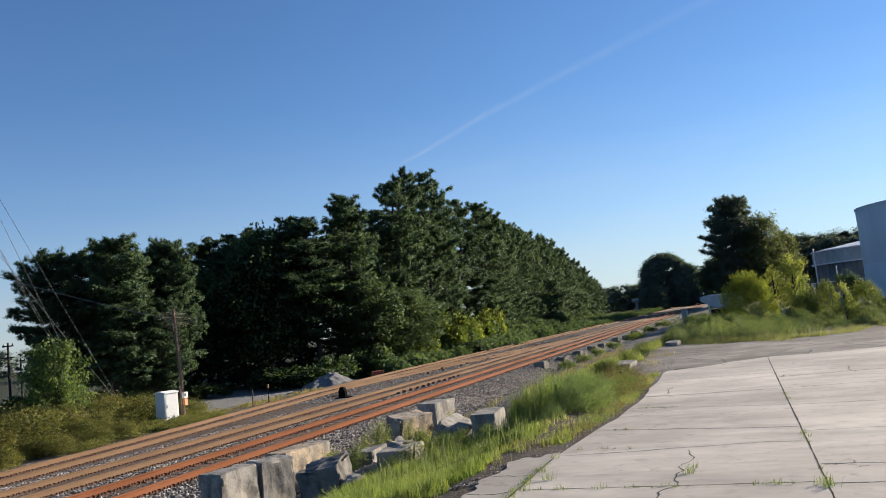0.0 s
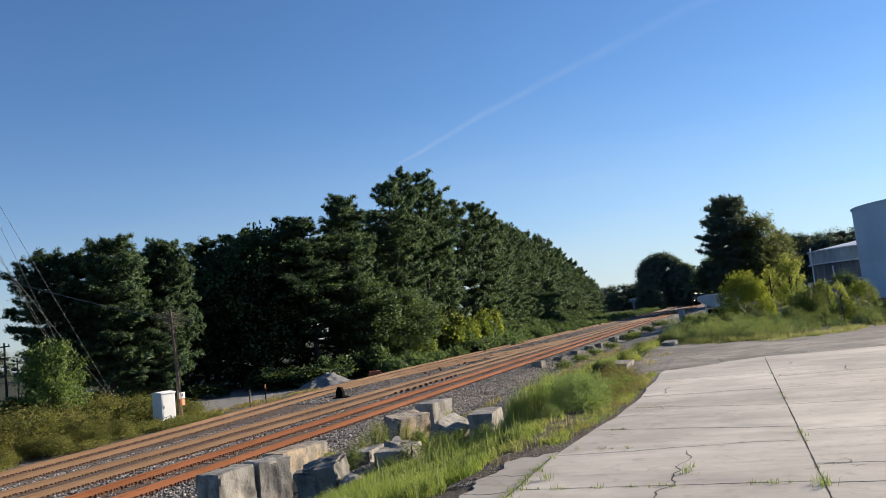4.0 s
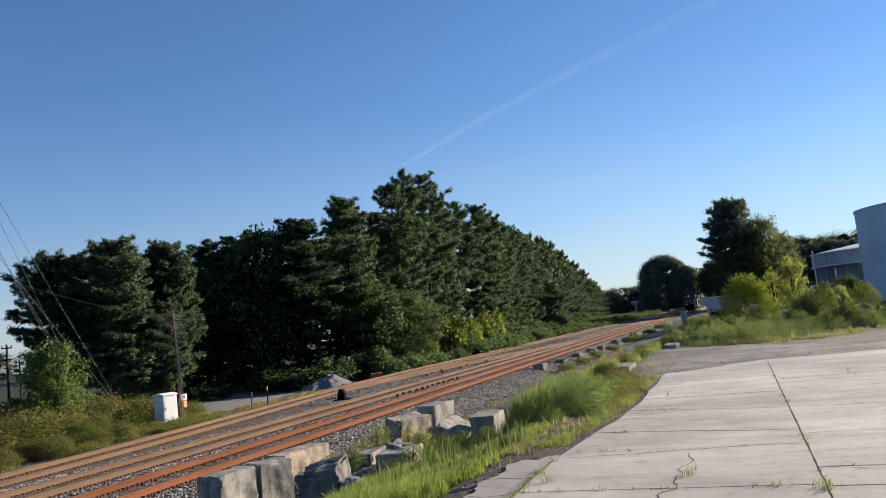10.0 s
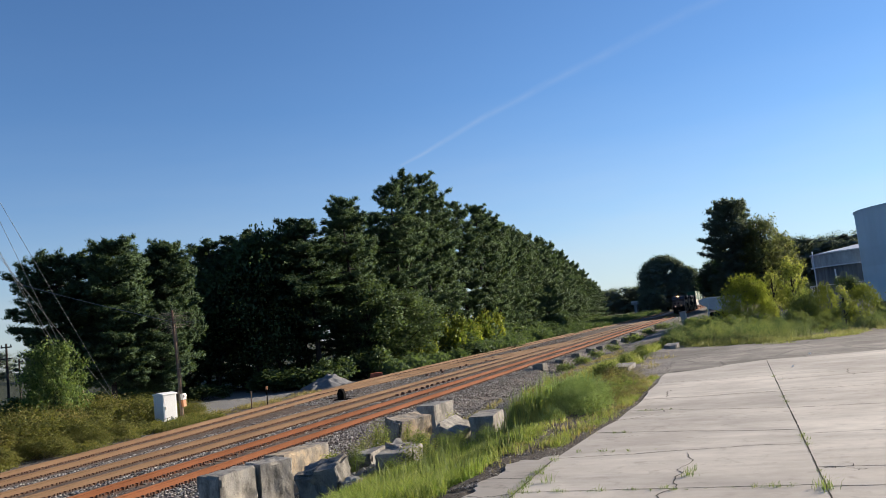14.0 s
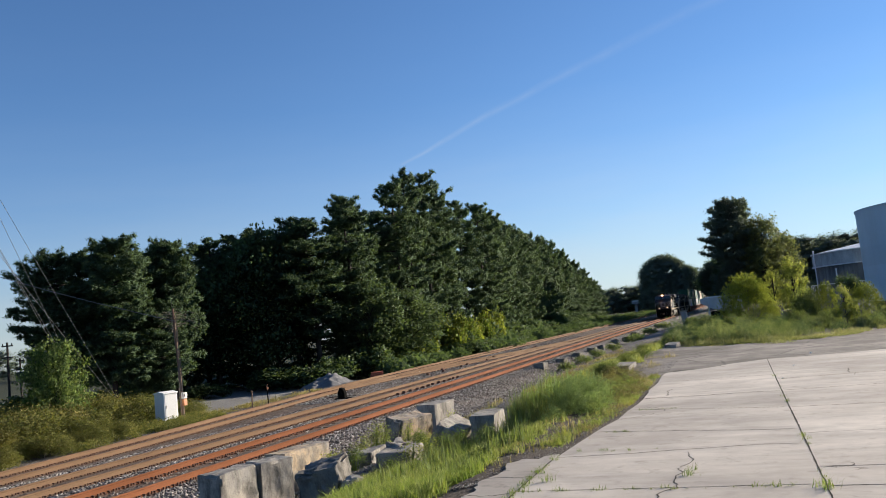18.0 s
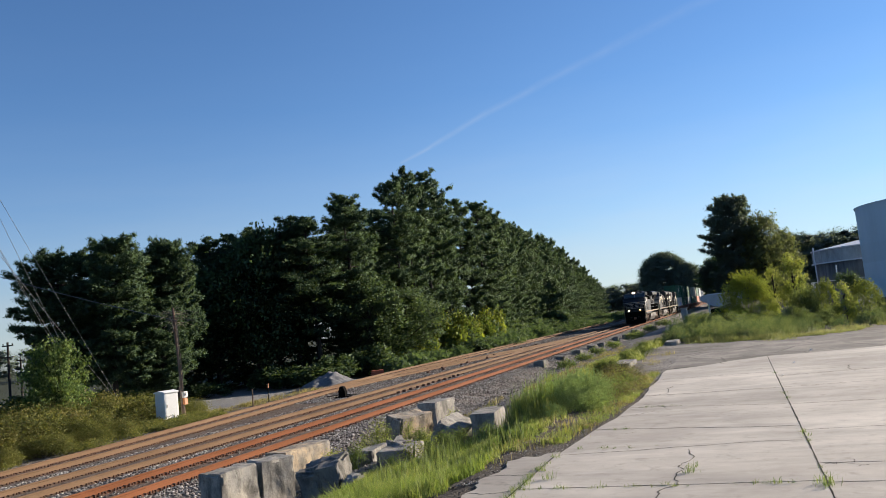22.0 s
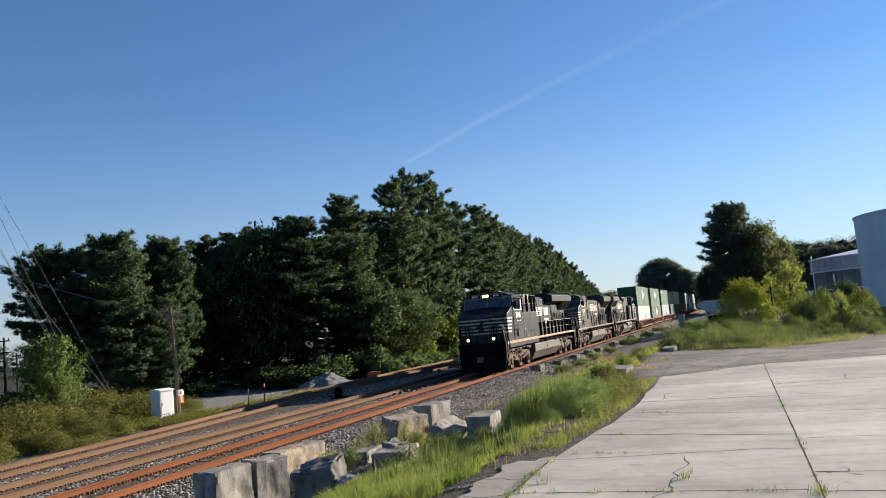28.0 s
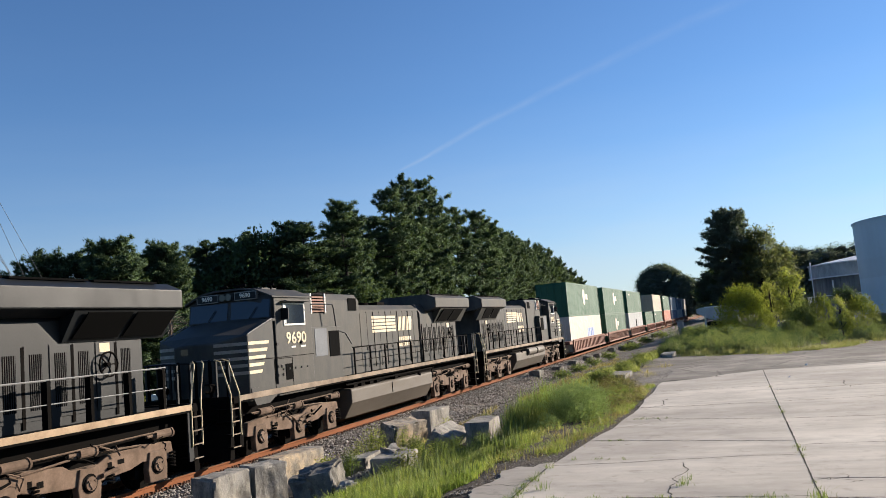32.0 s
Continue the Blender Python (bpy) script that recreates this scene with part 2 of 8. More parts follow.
MAT = {
    "black_paint": worn("black_paint", (0.0098, 0.0118, 0.0138), (0.0175, 0.0182, 0.0186), 0.40, scale=0.8, amount=0.7, depth=0.0012, stretch=(1, 1, 0.5), spec=0.22),
    "dull_black": worn("dull_black", (0.027, 0.0285, 0.029), (0.105, 0.096, 0.080), 0.55, scale=0.9, amount=0.85, depth=0.0015, stretch=(1, 1, 0.45), spec=0.2),
    "truck_dust": worn("truck_dust", (0.150, 0.096, 0.063), (0.040, 0.028, 0.020), 0.85, scale=3, amount=0.75),
    "door_blue": worn("door_blue", (0.034, 0.047, 0.068), (0.05, 0.054, 0.06), 0.5, scale=2.0, amount=0.5),
    # black gear, taken near zero to hold the shade under the frames
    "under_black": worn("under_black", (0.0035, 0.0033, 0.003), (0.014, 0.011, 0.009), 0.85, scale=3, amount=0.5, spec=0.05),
    "tank_grey": worn("tank_grey", (0.056, 0.0435, 0.031), (0.088, 0.066, 0.046), 0.6, scale=1.2, amount=0.6, stretch=(1, 0.4, 1.4)),
    "sill_tan": worn("sill_tan", (0.39, 0.275, 0.165), (0.17, 0.11, 0.068), 0.7, scale=1.6, amount=0.9),
    # grimy white paint, darkened further for the shade on the nose front
    "shaded_white": worn("shaded_white", (0.34, 0.32, 0.28), (0.16, 0.14, 0.12), 0.6, scale=3.0, amount=0.8),
    # pale tone that stands for light caught along the handrails
    "handrail_grey": worn("handrail_grey", (0.16, 0.16, 0.155), (0.05, 0.05, 0.05), 0.4, scale=6),
    "sill_dirty": worn("sill_dirty", (0.26, 0.195, 0.135), (0.09, 0.07, 0.052), 0.75, scale=1.4, amount=1.0),
    "cream_paint": worn("cream_paint", (0.60, 0.50, 0.34), (0.33, 0.24, 0.15), 0.6, scale=2.5, amount=0.5),
    "white_paint": worn("white_paint", (0.78, 0.75, 0.68), (0.45, 0.40, 0.33), 0.55, scale=2.0, amount=0.45),
    "rail_yellow": worn("rail_yellow", (0.40, 0.33, 0.19), (0.16, 0.13, 0.09), 0.5, scale=4),
    "louvre_brown": worn("louvre_brown", (0.20, 0.10, 0.065), (0.08, 0.05, 0.04), 0.7, scale=5),
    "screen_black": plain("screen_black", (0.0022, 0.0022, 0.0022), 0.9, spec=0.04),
    "cab_glass": plain("cab_glass", (0.012, 0.016, 0.022), 0.06),
    "steel": worn("steel", (0.45, 0.42, 0.38), (0.2, 0.15, 0.1), 0.35, 0.9, scale=6),
    "lamp_glow": plain("lamp_glow", (0.9, 0.8, 0.6), 0.3, glow=0.85, glow_colour=(1.0, 0.50, 0.17)),
    "lamp_core": plain("lamp_core", (0.9, 0.8, 0.6), 0.3, glow=110.0, glow_colour=(1.0, 0.58, 0.26)),
    "rust_rail": worn("rust_rail", (0.195, 0.072, 0.030), (0.10, 0.043, 0.022), 0.85, scale=1.0, amount=0.6, stretch=(1, 0.25, 1), spec=0.2),
    "brown_rail": worn("brown_rail", (0.185, 0.116, 0.068), (0.10, 0.062, 0.039), 0.85, scale=1.0, amount=0.6, stretch=(1, 0.25, 1), spec=0.2),
    "rail_head": worn("rail_head", (0.145, 0.082, 0.050), (0.09, 0.05, 0.032), 0.8, 0.0, scale=5, spec=0.2),
    "tie_wood": worn("tie_wood", (0.11, 0.075, 0.05), (0.04, 0.03, 0.022), 0.9, scale=4, amount=0.7),
    "spike_rust": worn("spike_rust", (0.10, 0.05, 0.03), (0.05, 0.03, 0.02), 0.9, scale=8),
    "concrete": slab_concrete(),
    "old_concrete": slab_concrete("old_concrete", 0.78, 1.0),
    "block_concrete": block_concrete(),
    "dark_block": block_concrete("dark_block", 0.66),
    "tan_block": block_concrete("tan_block", 1.0, True),
    "dark_crack": plain("dark_crack", (0.045, 0.040, 0.031), 0.95, spec=0.1),
    "bark": worn("bark", (0.035, 0.027, 0.022), (0.016, 0.013, 0.011), 0.9, scale=6, amount=0.7, depth=0.02),
    "pole_wood": worn("pole_wood", (0.19, 0.12, 0.08), (0.09, 0.065, 0.05), 0.9, scale=5, amount=0.6, stretch=(1, 1, 0.15)),
    "dead_wood": worn("dead_wood", (0.22, 0.18, 0.14), (0.1, 0.08, 0.06), 0.9, scale=5),
    "pine": leafy("pine", (0.044, 0.076, 0.050), (0.118, 0.176, 0.094), clear=0.40),
    # far leaf tone lifted paler and bluer to stand for haze
    "hazed_foliage": leafy("hazed_foliage", (0.115, 0.155, 0.14), (0.18, 0.22, 0.185), clear=0.5),
    "oak": leafy("oak", (0.052, 0.090, 0.052), (0.135, 0.190, 0.090), clear=0.45),
    "vine": leafy("vine", (0.08, 0.14, 0.03), (0.30, 0.34, 0.07), clear=0.5),
    "shrub": leafy("shrub", (0.055, 0.075, 0.025), (0.25, 0.245, 0.09), clear=0.5),
    "sapling": leafy("sapling", (0.07, 0.13, 0.045), (0.30, 0.39, 0.16), clear=0.55),
    "bright_shrub": leafy("bright_shrub", (0.30, 0.37, 0.075), (0.60, 0.66, 0.18), clear=0.6),
    "yellow_shrub": leafy("yellow_shrub", (0.24, 0.30, 0.07), (0.54, 0.57, 0.18), clear=0.55),
    "grass": leafy("grass", (0.085, 0.15, 0.035), (0.36, 0.43, 0.14), clear=0.55),
    "lawn": leafy("lawn", (0.15, 0.24, 0.05), (0.42, 0.50, 0.14), clear=0.6),
    "bank_weed": leafy("bank_weed", (0.105, 0.145, 0.066), (0.28, 0.32, 0.15), clear=0.48),
    "bank_grass": leafy("bank_grass", (0.15, 0.18, 0.065), (0.40, 0.41, 0.19), clear=0.5),
    "reed": leafy("reed", (0.11, 0.18, 0.07), (0.30, 0.39, 0.15), clear=0.6),
    "dry_weed": leafy("dry_weed", (0.10, 0.085, 0.045), (0.30, 0.27, 0.13), clear=0.45),
    "dry_grass": leafy("dry_grass", (0.20, 0.18, 0.07), (0.50, 0.42, 0.20), clear=0.4),
    "fennel": leafy("fennel", (0.19, 0.28, 0.14), (0.42, 0.54, 0.30), clear=0.65),
    "pale_grass": leafy("pale_grass", (0.19, 0.24, 0.06), (0.50, 0.53, 0.19), clear=0.5),
    "olive_shrub": leafy("olive_shrub", (0.085, 0.095, 0.035), (0.29, 0.265, 0.11), clear=0.5),
    # brighter copy of the oak tone, standing for sunlit leaves
    "lit_oak": leafy("lit_oak", (0.12, 0.155, 0.085), (0.25, 0.275, 0.125), clear=0.5),
    "weed": leafy("weed", (0.105, 0.160, 0.060), (0.29, 0.345, 0.140), clear=0.55),
    "gravel_grey": worn("gravel_grey", (0.19, 0.187, 0.185), (0.075, 0.074, 0.073), 0.95, scale=3, grain=14, amount=0.7, depth=0.05),
    "ballast_stone": worn("ballast_stone", (0.27, 0.255, 0.24), (0.12, 0.105, 0.095), 0.95, scale=9, grain=30, amount=0.9),
    # blue in the base colour stands for sky light on the shaded shell
    "tank_sky_tint": worn("tank_sky_tint", (0.49, 0.62, 0.69), (0.38, 0.46, 0.50), 0.5, scale=0.35, amount=0.5, stretch=(1, 1, 0.3)),
    "tank_roof": worn("tank_roof", (0.72, 0.73, 0.74), (0.5, 0.49, 0.46), 0.45, scale=0.6, amount=0.5),
    "stained_wall": worn("stained_wall", (0.34, 0.345, 0.35), (0.15, 0.15, 0.155), 0.7, scale=0.8, amount=1.0, stretch=(1, 1, 0.2)),
    "streaked_steel": worn("streaked_steel", (0.20, 0.21, 0.22), (0.06, 0.06, 0.065), 0.7, scale=1.6, amount=1.0, stretch=(1, 1, 0.12)),
    "tank_band": worn("tank_band", (0.46, 0.47, 0.46), (0.20, 0.20, 0.195), 0.6, scale=0.9, amount=0.9, stretch=(1, 1, 0.5)),
    "hopper_grey": worn("hopper_grey", (0.52, 0.52, 0.50), (0.34, 0.32, 0.29), 0.6, scale=1.0, amount=0.6),
    "cabinet_white": worn("cabinet_white", (0.80, 0.79, 0.76), (0.6, 0.57, 0.52), 0.5, scale=2, amount=0.3),
    "orange_pvc": plain("orange_pvc", (0.40, 0.15, 0.055), 0.6),
    "green_box": worn("green_box", (0.008, 0.078, 0.037), (0.016, 0.060, 0.032), 0.6, scale=0.7, amount=0.5, stretch=(1, 1, 0.3)),
    "white_box": worn("white_box", (0.56, 0.50, 0.42), (0.40, 0.31, 0.23), 0.5, scale=0.8, amount=0.5, stretch=(1, 1, 0.3)),
    "grey_box": worn("grey_box", (0.34, 0.355, 0.36), (0.24, 0.24, 0.24), 0.5, scale=0.8, stretch=(1, 1, 0.3)),
    "beige_box": worn("beige_box", (0.46, 0.37, 0.27), (0.34, 0.26, 0.19), 0.5, scale=0.8, stretch=(1, 1, 0.3)),
    "orange_box": worn("orange_box", (0.42, 0.10, 0.045), (0.28, 0.09, 0.05), 0.5, scale=0.8, stretch=(1, 1, 0.3)),
    "blue_box": worn("blue_box", (0.06, 0.10, 0.17), (0.08, 0.09, 0.11), 0.5, scale=0.8, stretch=(1, 1, 0.3)),
    "well_rust": worn("well_rust", (0.21, 0.085, 0.05), (0.10, 0.055, 0.04), 0.75, scale=1.5, amount=0.7),
    "blue_mark": plain("blue_mark", (0.22, 0.30, 0.55), 0.6),
    "wire": plain("wire", (0.16, 0.16, 0.16), 0.6),
    "black_plastic": plain("black_plastic", (0.006, 0.006, 0.006), 0.5, spec=0.2),
    "litter_white": plain("litter_white", (0.8, 0.8, 0.78), 0.6),
}


# ---- mesh helpers ----
class Shape:
    """Collects vertices and faces for one mesh."""

    def __init__(self):
        self.v, self.f = [], []

    def add(self, verts, faces):
        n = len(self.v)
        self.v += [tuple(p) for p in verts]
        self.f += [tuple(i + n for i in f) for f in faces]
        return self

    def box(self, x0, x1, y0, y1, z0, z1, lean=None):
        vs = [(x, y, z) for z in (z0, z1) for x, y in ((x0, y0), (x1, y0), (x1, y1), (x0, y1))]
        if lean is not None:
            vs = [lean @ Vector(p) for p in vs]
        return self.add(vs, [(3, 2, 1, 0), (4, 5, 6, 7), (0, 1, 5, 4), (1, 2, 6, 5), (2, 3, 7, 6), (3, 0, 4, 7)])

    def prism(self, outline, a, b, axis="y"):
        """An outline of (u, w) pairs drawn out along an axis from a to b."""
        put = {"y": lambda u, w, s: (u, s, w), "x": lambda u, w, s: (s, u, w), "z": lambda u, w, s: (u, w, s)}[axis]
        n = len(outline)
        vs = [put(u, w, a) for u, w in outline] + [put(u, w, b) for u, w in outline]
        fs = [tuple(range(n))[::-1], tuple(range(n, 2 * n))] + [(i, (i + 1) % n, n + (i + 1) % n, n + i) for i in range(n)]
        return self.add(vs, fs)

    def tube(self, pts, radius, sides=6, taper=None):
        pts = [Vector(p) for p in pts]
        n = len(pts)
        rings = []
        for i, p in enumerate(pts):
            d = (pts[min(i + 1, n - 1)] - pts[max(i - 1, 0)]).normalized()
            side = d.cross(Vector((0, 0, 1)) if abs(d.z) < 0.95 else Vector((1, 0, 0))).normalized()
            up = side.cross(d)
            r = radius if taper is None else radius + (taper - radius) * i / (n - 1)
            rings.append([p + (side * math.cos(2 * math.pi * k / sides) + up * math.sin(2 * math.pi * k / sides)) * r for k in range(sides)])
        vs = [q for ring in rings for q in ring]
        fs = [(i * sides + k, i * sides + (k + 1) % sides, (i + 1) * sides + (k + 1) % sides, (i + 1) * sides + k) for i in range(n - 1) for k in range(sides)]
        fs += [tuple(range(sides))[::-1], tuple((n - 1) * sides + k for k in range(sides))]
        return self.add(vs, fs)

    def mesh(self, name, mat, smooth=False):
        me = bpy.data.meshes.new(name)
        me.from_pydata(self.v, [], self.f)
        me.materials.append(mat)
        bm = bmesh.new()
        bm.from_mesh(me)
        bmesh.ops.recalc_face_normals(bm, faces=bm.faces)
        bm.to_mesh(me)
        bm.free()
        if smooth:
            me.polygons.foreach_set("use_smooth", [True] * len(me.polygons))
        return me


def part(name, shape, mat, parent=None, label="", bevel=0.0, smooth=False):
    """Links a shape or a ready mesh as one object, under its thing where one is given."""
    me = shape if isinstance(shape, bpy.types.Mesh) else shape.mesh(name, MAT[mat], smooth)
    ob = new(name, me)
    if parent is not None:
        ob.parent = parent
    if label:
        ob["label"] = label
    if bevel:
        b = ob.modifiers.new("bevel", "BEVEL")
        b.width, b.segments, b.limit_method, b.angle_limit = bevel, 2, "ANGLE", radians(40)
    return ob


def thing(name, label, category, group="", at=None, kind=""):
    ob = new(name)
    ob.empty_display_size = 0.3
    if at is not None:
        ob.matrix_basis = at
    return tagged(ob, label, category, group, kind)


def quads(name, verts, mat, normals=None):
    """A mesh of loose faces from an array of shape (faces, corners, 3)."""
    verts = np.asarray(verts, dtype=np.float32)
    n, c = verts.shape[:2]
    me = bpy.data.meshes.new(name)
    me.vertices.add(n * c)
    me.vertices.foreach_set("co", verts.ravel())
    me.loops.add(n * c)
    me.loops.foreach_set("vertex_index", np.arange(n * c, dtype=np.int32))
    me.polygons.add(n)
    me.polygons.foreach_set("loop_start", np.arange(0, n * c, c, dtype=np.int32))
    me.update(calc_edges=True)
    me.materials.append(MAT[mat])
    if normals is not None:
        # each face is shaded by the normal given for it, not its own
        me.polygons.foreach_set("use_smooth", np.ones(n, dtype=bool))
        me.normals_split_custom_set_from_vertices(np.repeat(unit(np.asarray(normals)), c, axis=0).astype(np.float32))
    return me


def lumps(spots):
    """Dense hearts of foliage: one low uneven ball for each (centre, radii)."""
    s = Shape()
    ball = [(0, 0, 1)] + [(math.cos(a) * 0.82, math.sin(a) * 0.82, 0.57) for a in np.arange(6) * math.pi / 3] + [(math.cos(a) * 0.85, math.sin(a) * 0.85, -0.5) for a in (np.arange(6) + 0.5) * math.pi / 3] + [(0, 0, -1)]
    tri = [(0, 1 + k, 1 + (k + 1) % 6) for k in range(6)] + [(1 + k, 7 + k, 1 + (k + 1) % 6) for k in range(6)] + [(1 + (k + 1) % 6, 7 + k, 7 + (k + 1) % 6) for k in range(6)] + [(13, 7 + (k + 1) % 6, 7 + k) for k in range(6)]
    for j, (c, r) in enumerate(spots):
        w = 1 + 0.2 * math.sin(j * 2.7)
        s.add([(c[0] + x * r[0] * w, c[1] + y * r[1] / w, c[2] + z * r[2]) for x, y, z in ball], tri)
    return s


def unit(a):
    return a / np.maximum(np.linalg.norm(a, axis=-1, keepdims=True), 1e-9)


def leaves(rng, centres, size, count, spread, upward=0.3, long=1.5):
    """Leaves as small folded faces scattered round each centre."""
    c = np.repeat(centres, count, axis=0)
    n = len(c)
    c = c + rng.normal(0, 1, (n, 3)) * np.asarray(spread)
    a = unit(rng.normal(0, 1, (n, 3)) + [0, 0, upward])
    b = unit(np.cross(a, rng.normal(0, 1, (n, 3))))
    s = size * rng.uniform(0.6, 1.3, (n, 1))
    a, b = a * s * long * 0.5, b * s * 0.5
    return np.stack([c - a, c + b - a * 0.15, c + a, c - b - a * 0.15], axis=1)


def tufts(rng, centres, outward, length, width, count, open_=0.8):
    """Needle tufts: narrow faces that fan out from each centre about its outward way."""
    c = np.repeat(centres, count, axis=0)
    d = np.repeat(outward, count, axis=0)
    n = len(c)
    d = unit(d + rng.normal(0, open_, (n, 3)))
    side = unit(np.cross(d, rng.normal(0, 1, (n, 3))))
    ln = length * rng.uniform(0.6, 1.25, (n, 1))
    w = width * rng.uniform(0.6, 1.3, (n, 1))
    c = c - d * ln * 0.25
    return np.stack([c + side * w * 0.5, c - side * w * 0.5, c + d * ln], axis=1)


def blades(rng, roots, height, width, bend=0.35, lean=(0, 0)):
    """Grass: each blade is two faces, the upper one bent over."""
    n = len(roots)
    h = np.broadcast_to(np.asarray(height, dtype=float).reshape(-1, 1), (n, 1)) * rng.uniform(0.55, 1.2, (n, 1))
    turn = rng.uniform(0, 2 * np.pi, n)
    side = np.stack([np.cos(turn), np.sin(turn), np.zeros(n)], 1)
    over = np.stack([-np.sin(turn), np.cos(turn), np.zeros(n)], 1) * rng.uniform(0.1, 1, (n, 1)) * bend + np.array([*lean, 0])
    up = np.array([0, 0, 1.0])
    w = width * rng.uniform(0.6, 1.3, (n, 1)) * side
    mid = roots + h * (0.6 * up + 0.25 * over)
    top = roots + h * (0.95 * up + over)
    low = np.stack([roots - w, roots + w, mid + w * 0.8, mid - w * 0.8], 1)
    high = np.stack([mid - w * 0.8, mid + w * 0.8, top + w * 0.12, top - w * 0.12], 1)
    return np.concatenate([low, high])


def words(name, text, size, mat, depth=0.006):
    """Lettering as a flat mesh in the x-z plane, facing -y, with its middle at the origin."""
    cu = bpy.data.curves.new(name, "FONT")
    cu.body, cu.size, cu.extrude, cu.align_x, cu.align_y = text, size, depth, "CENTER", "CENTER"
    cu.offset = size * 0.018
    cu.resolution_u = 3
    tmp = new(name, cu)
    me = bpy.data.meshes.new_from_object(tmp.evaluated_get(bpy.context.evaluated_depsgraph_get()))
    bpy.data.objects.remove(tmp)
    me.transform(Matrix.Rotation(radians(90), 4, "X"))
    me.materials.clear()
    me.materials.append(MAT[mat])
    return me


# ---- the ground ----
def smooth_step(a, b, v):
    t = np.clip((np.asarray(v, dtype=float) - a) / (b - a), 0, 1)
    return t * t * (3 - 2 * t)


SLAB_TOP = 1.10


def bed(x, y):
    """Height of the ground at x, y: ballast bed, ditch, bank up to the yard, lower lot beyond the tracks."""
    x, y = np.asarray(x, dtype=float), np.asarray(y, dtype=float)
    near, away = 1 - smooth_step(13.5, 17.0, y), smooth_step(20.5, 26.0, y)
    z = -0.340 + 0.135 * smooth_step(-2.7, -1.9, x)
    z = z - 0.335 * smooth_step(1.9, 3.2, x)
    z = z + 0.64 * smooth_step(3.4, 6.5, x) + 0.98 * ((1 - near - away) * smooth_step(8.35, 10.9, x) + near * np.clip((x - 7.0) / 3.7, 0.0, 1.0) + away * np.clip((x - 6.0) / 4.6, 0.0, 1.0))
    z = np.where(x > 9.5, np.minimum(z, SLAB_TOP - 0.02), z)
    far = smooth_step(26, 60, y)
    z = z - far * 0.45 * smooth_step(4, 9, x)
    z = z - 0.45 * smooth_step(-12.2, -15.5, x) - 0.5 * smooth_step(-16, -60, x)
    z = z + 0.05 * np.sin(x * 1.7 + y * 0.6) * smooth_step(4, 6, x) * (1 - smooth_step(10, 11.4, x))
    return z


def ground_at(x, y):
    return float(bed(x, y))


def build_ground():
    xs = np.unique(np.concatenate([np.linspace(-900, -60, 15), np.linspace(-60, -16, 23), np.linspace(-16, 16, 129), np.linspace(16, 60, 23), np.linspace(60, 900, 15)]).round(3))
    ys = np.unique(np.concatenate([np.linspace(-400, -20, 9), np.linspace(-20, 60, 161), np.linspace(60, 200, 71), np.linspace(200, 1600, 30)]).round(3))
    gx, gy = np.meshgrid(xs, ys)
    gz = bed(gx, gy)
    rng = np.random.default_rng(3)
    near = (np.abs(gx) < 16) & (gy < 200) & (gx < 11.4)
    gz = gz + np.where(near, rng.normal(0, 0.012, gx.shape), 0)
    me = bpy.data.meshes.new("ground")
    w = len(xs)
    verts = np.stack([gx.ravel(), gy.ravel(), gz.ravel()], 1)
    faces = [(j * w + i, j * w + i + 1, (j + 1) * w + i + 1, (j + 1) * w + i) for j in range(len(ys) - 1) for i in range(w - 1)]
    me.from_pydata(verts.tolist(), [], faces)
    me.polygons.foreach_set("use_smooth", [True] * len(me.polygons))
    me.materials.append(ground_material())
    tagged(new("ground", me), "uneven ground of grey ballast, dirt, weedy soil and gravel", "ground", kind="structure")


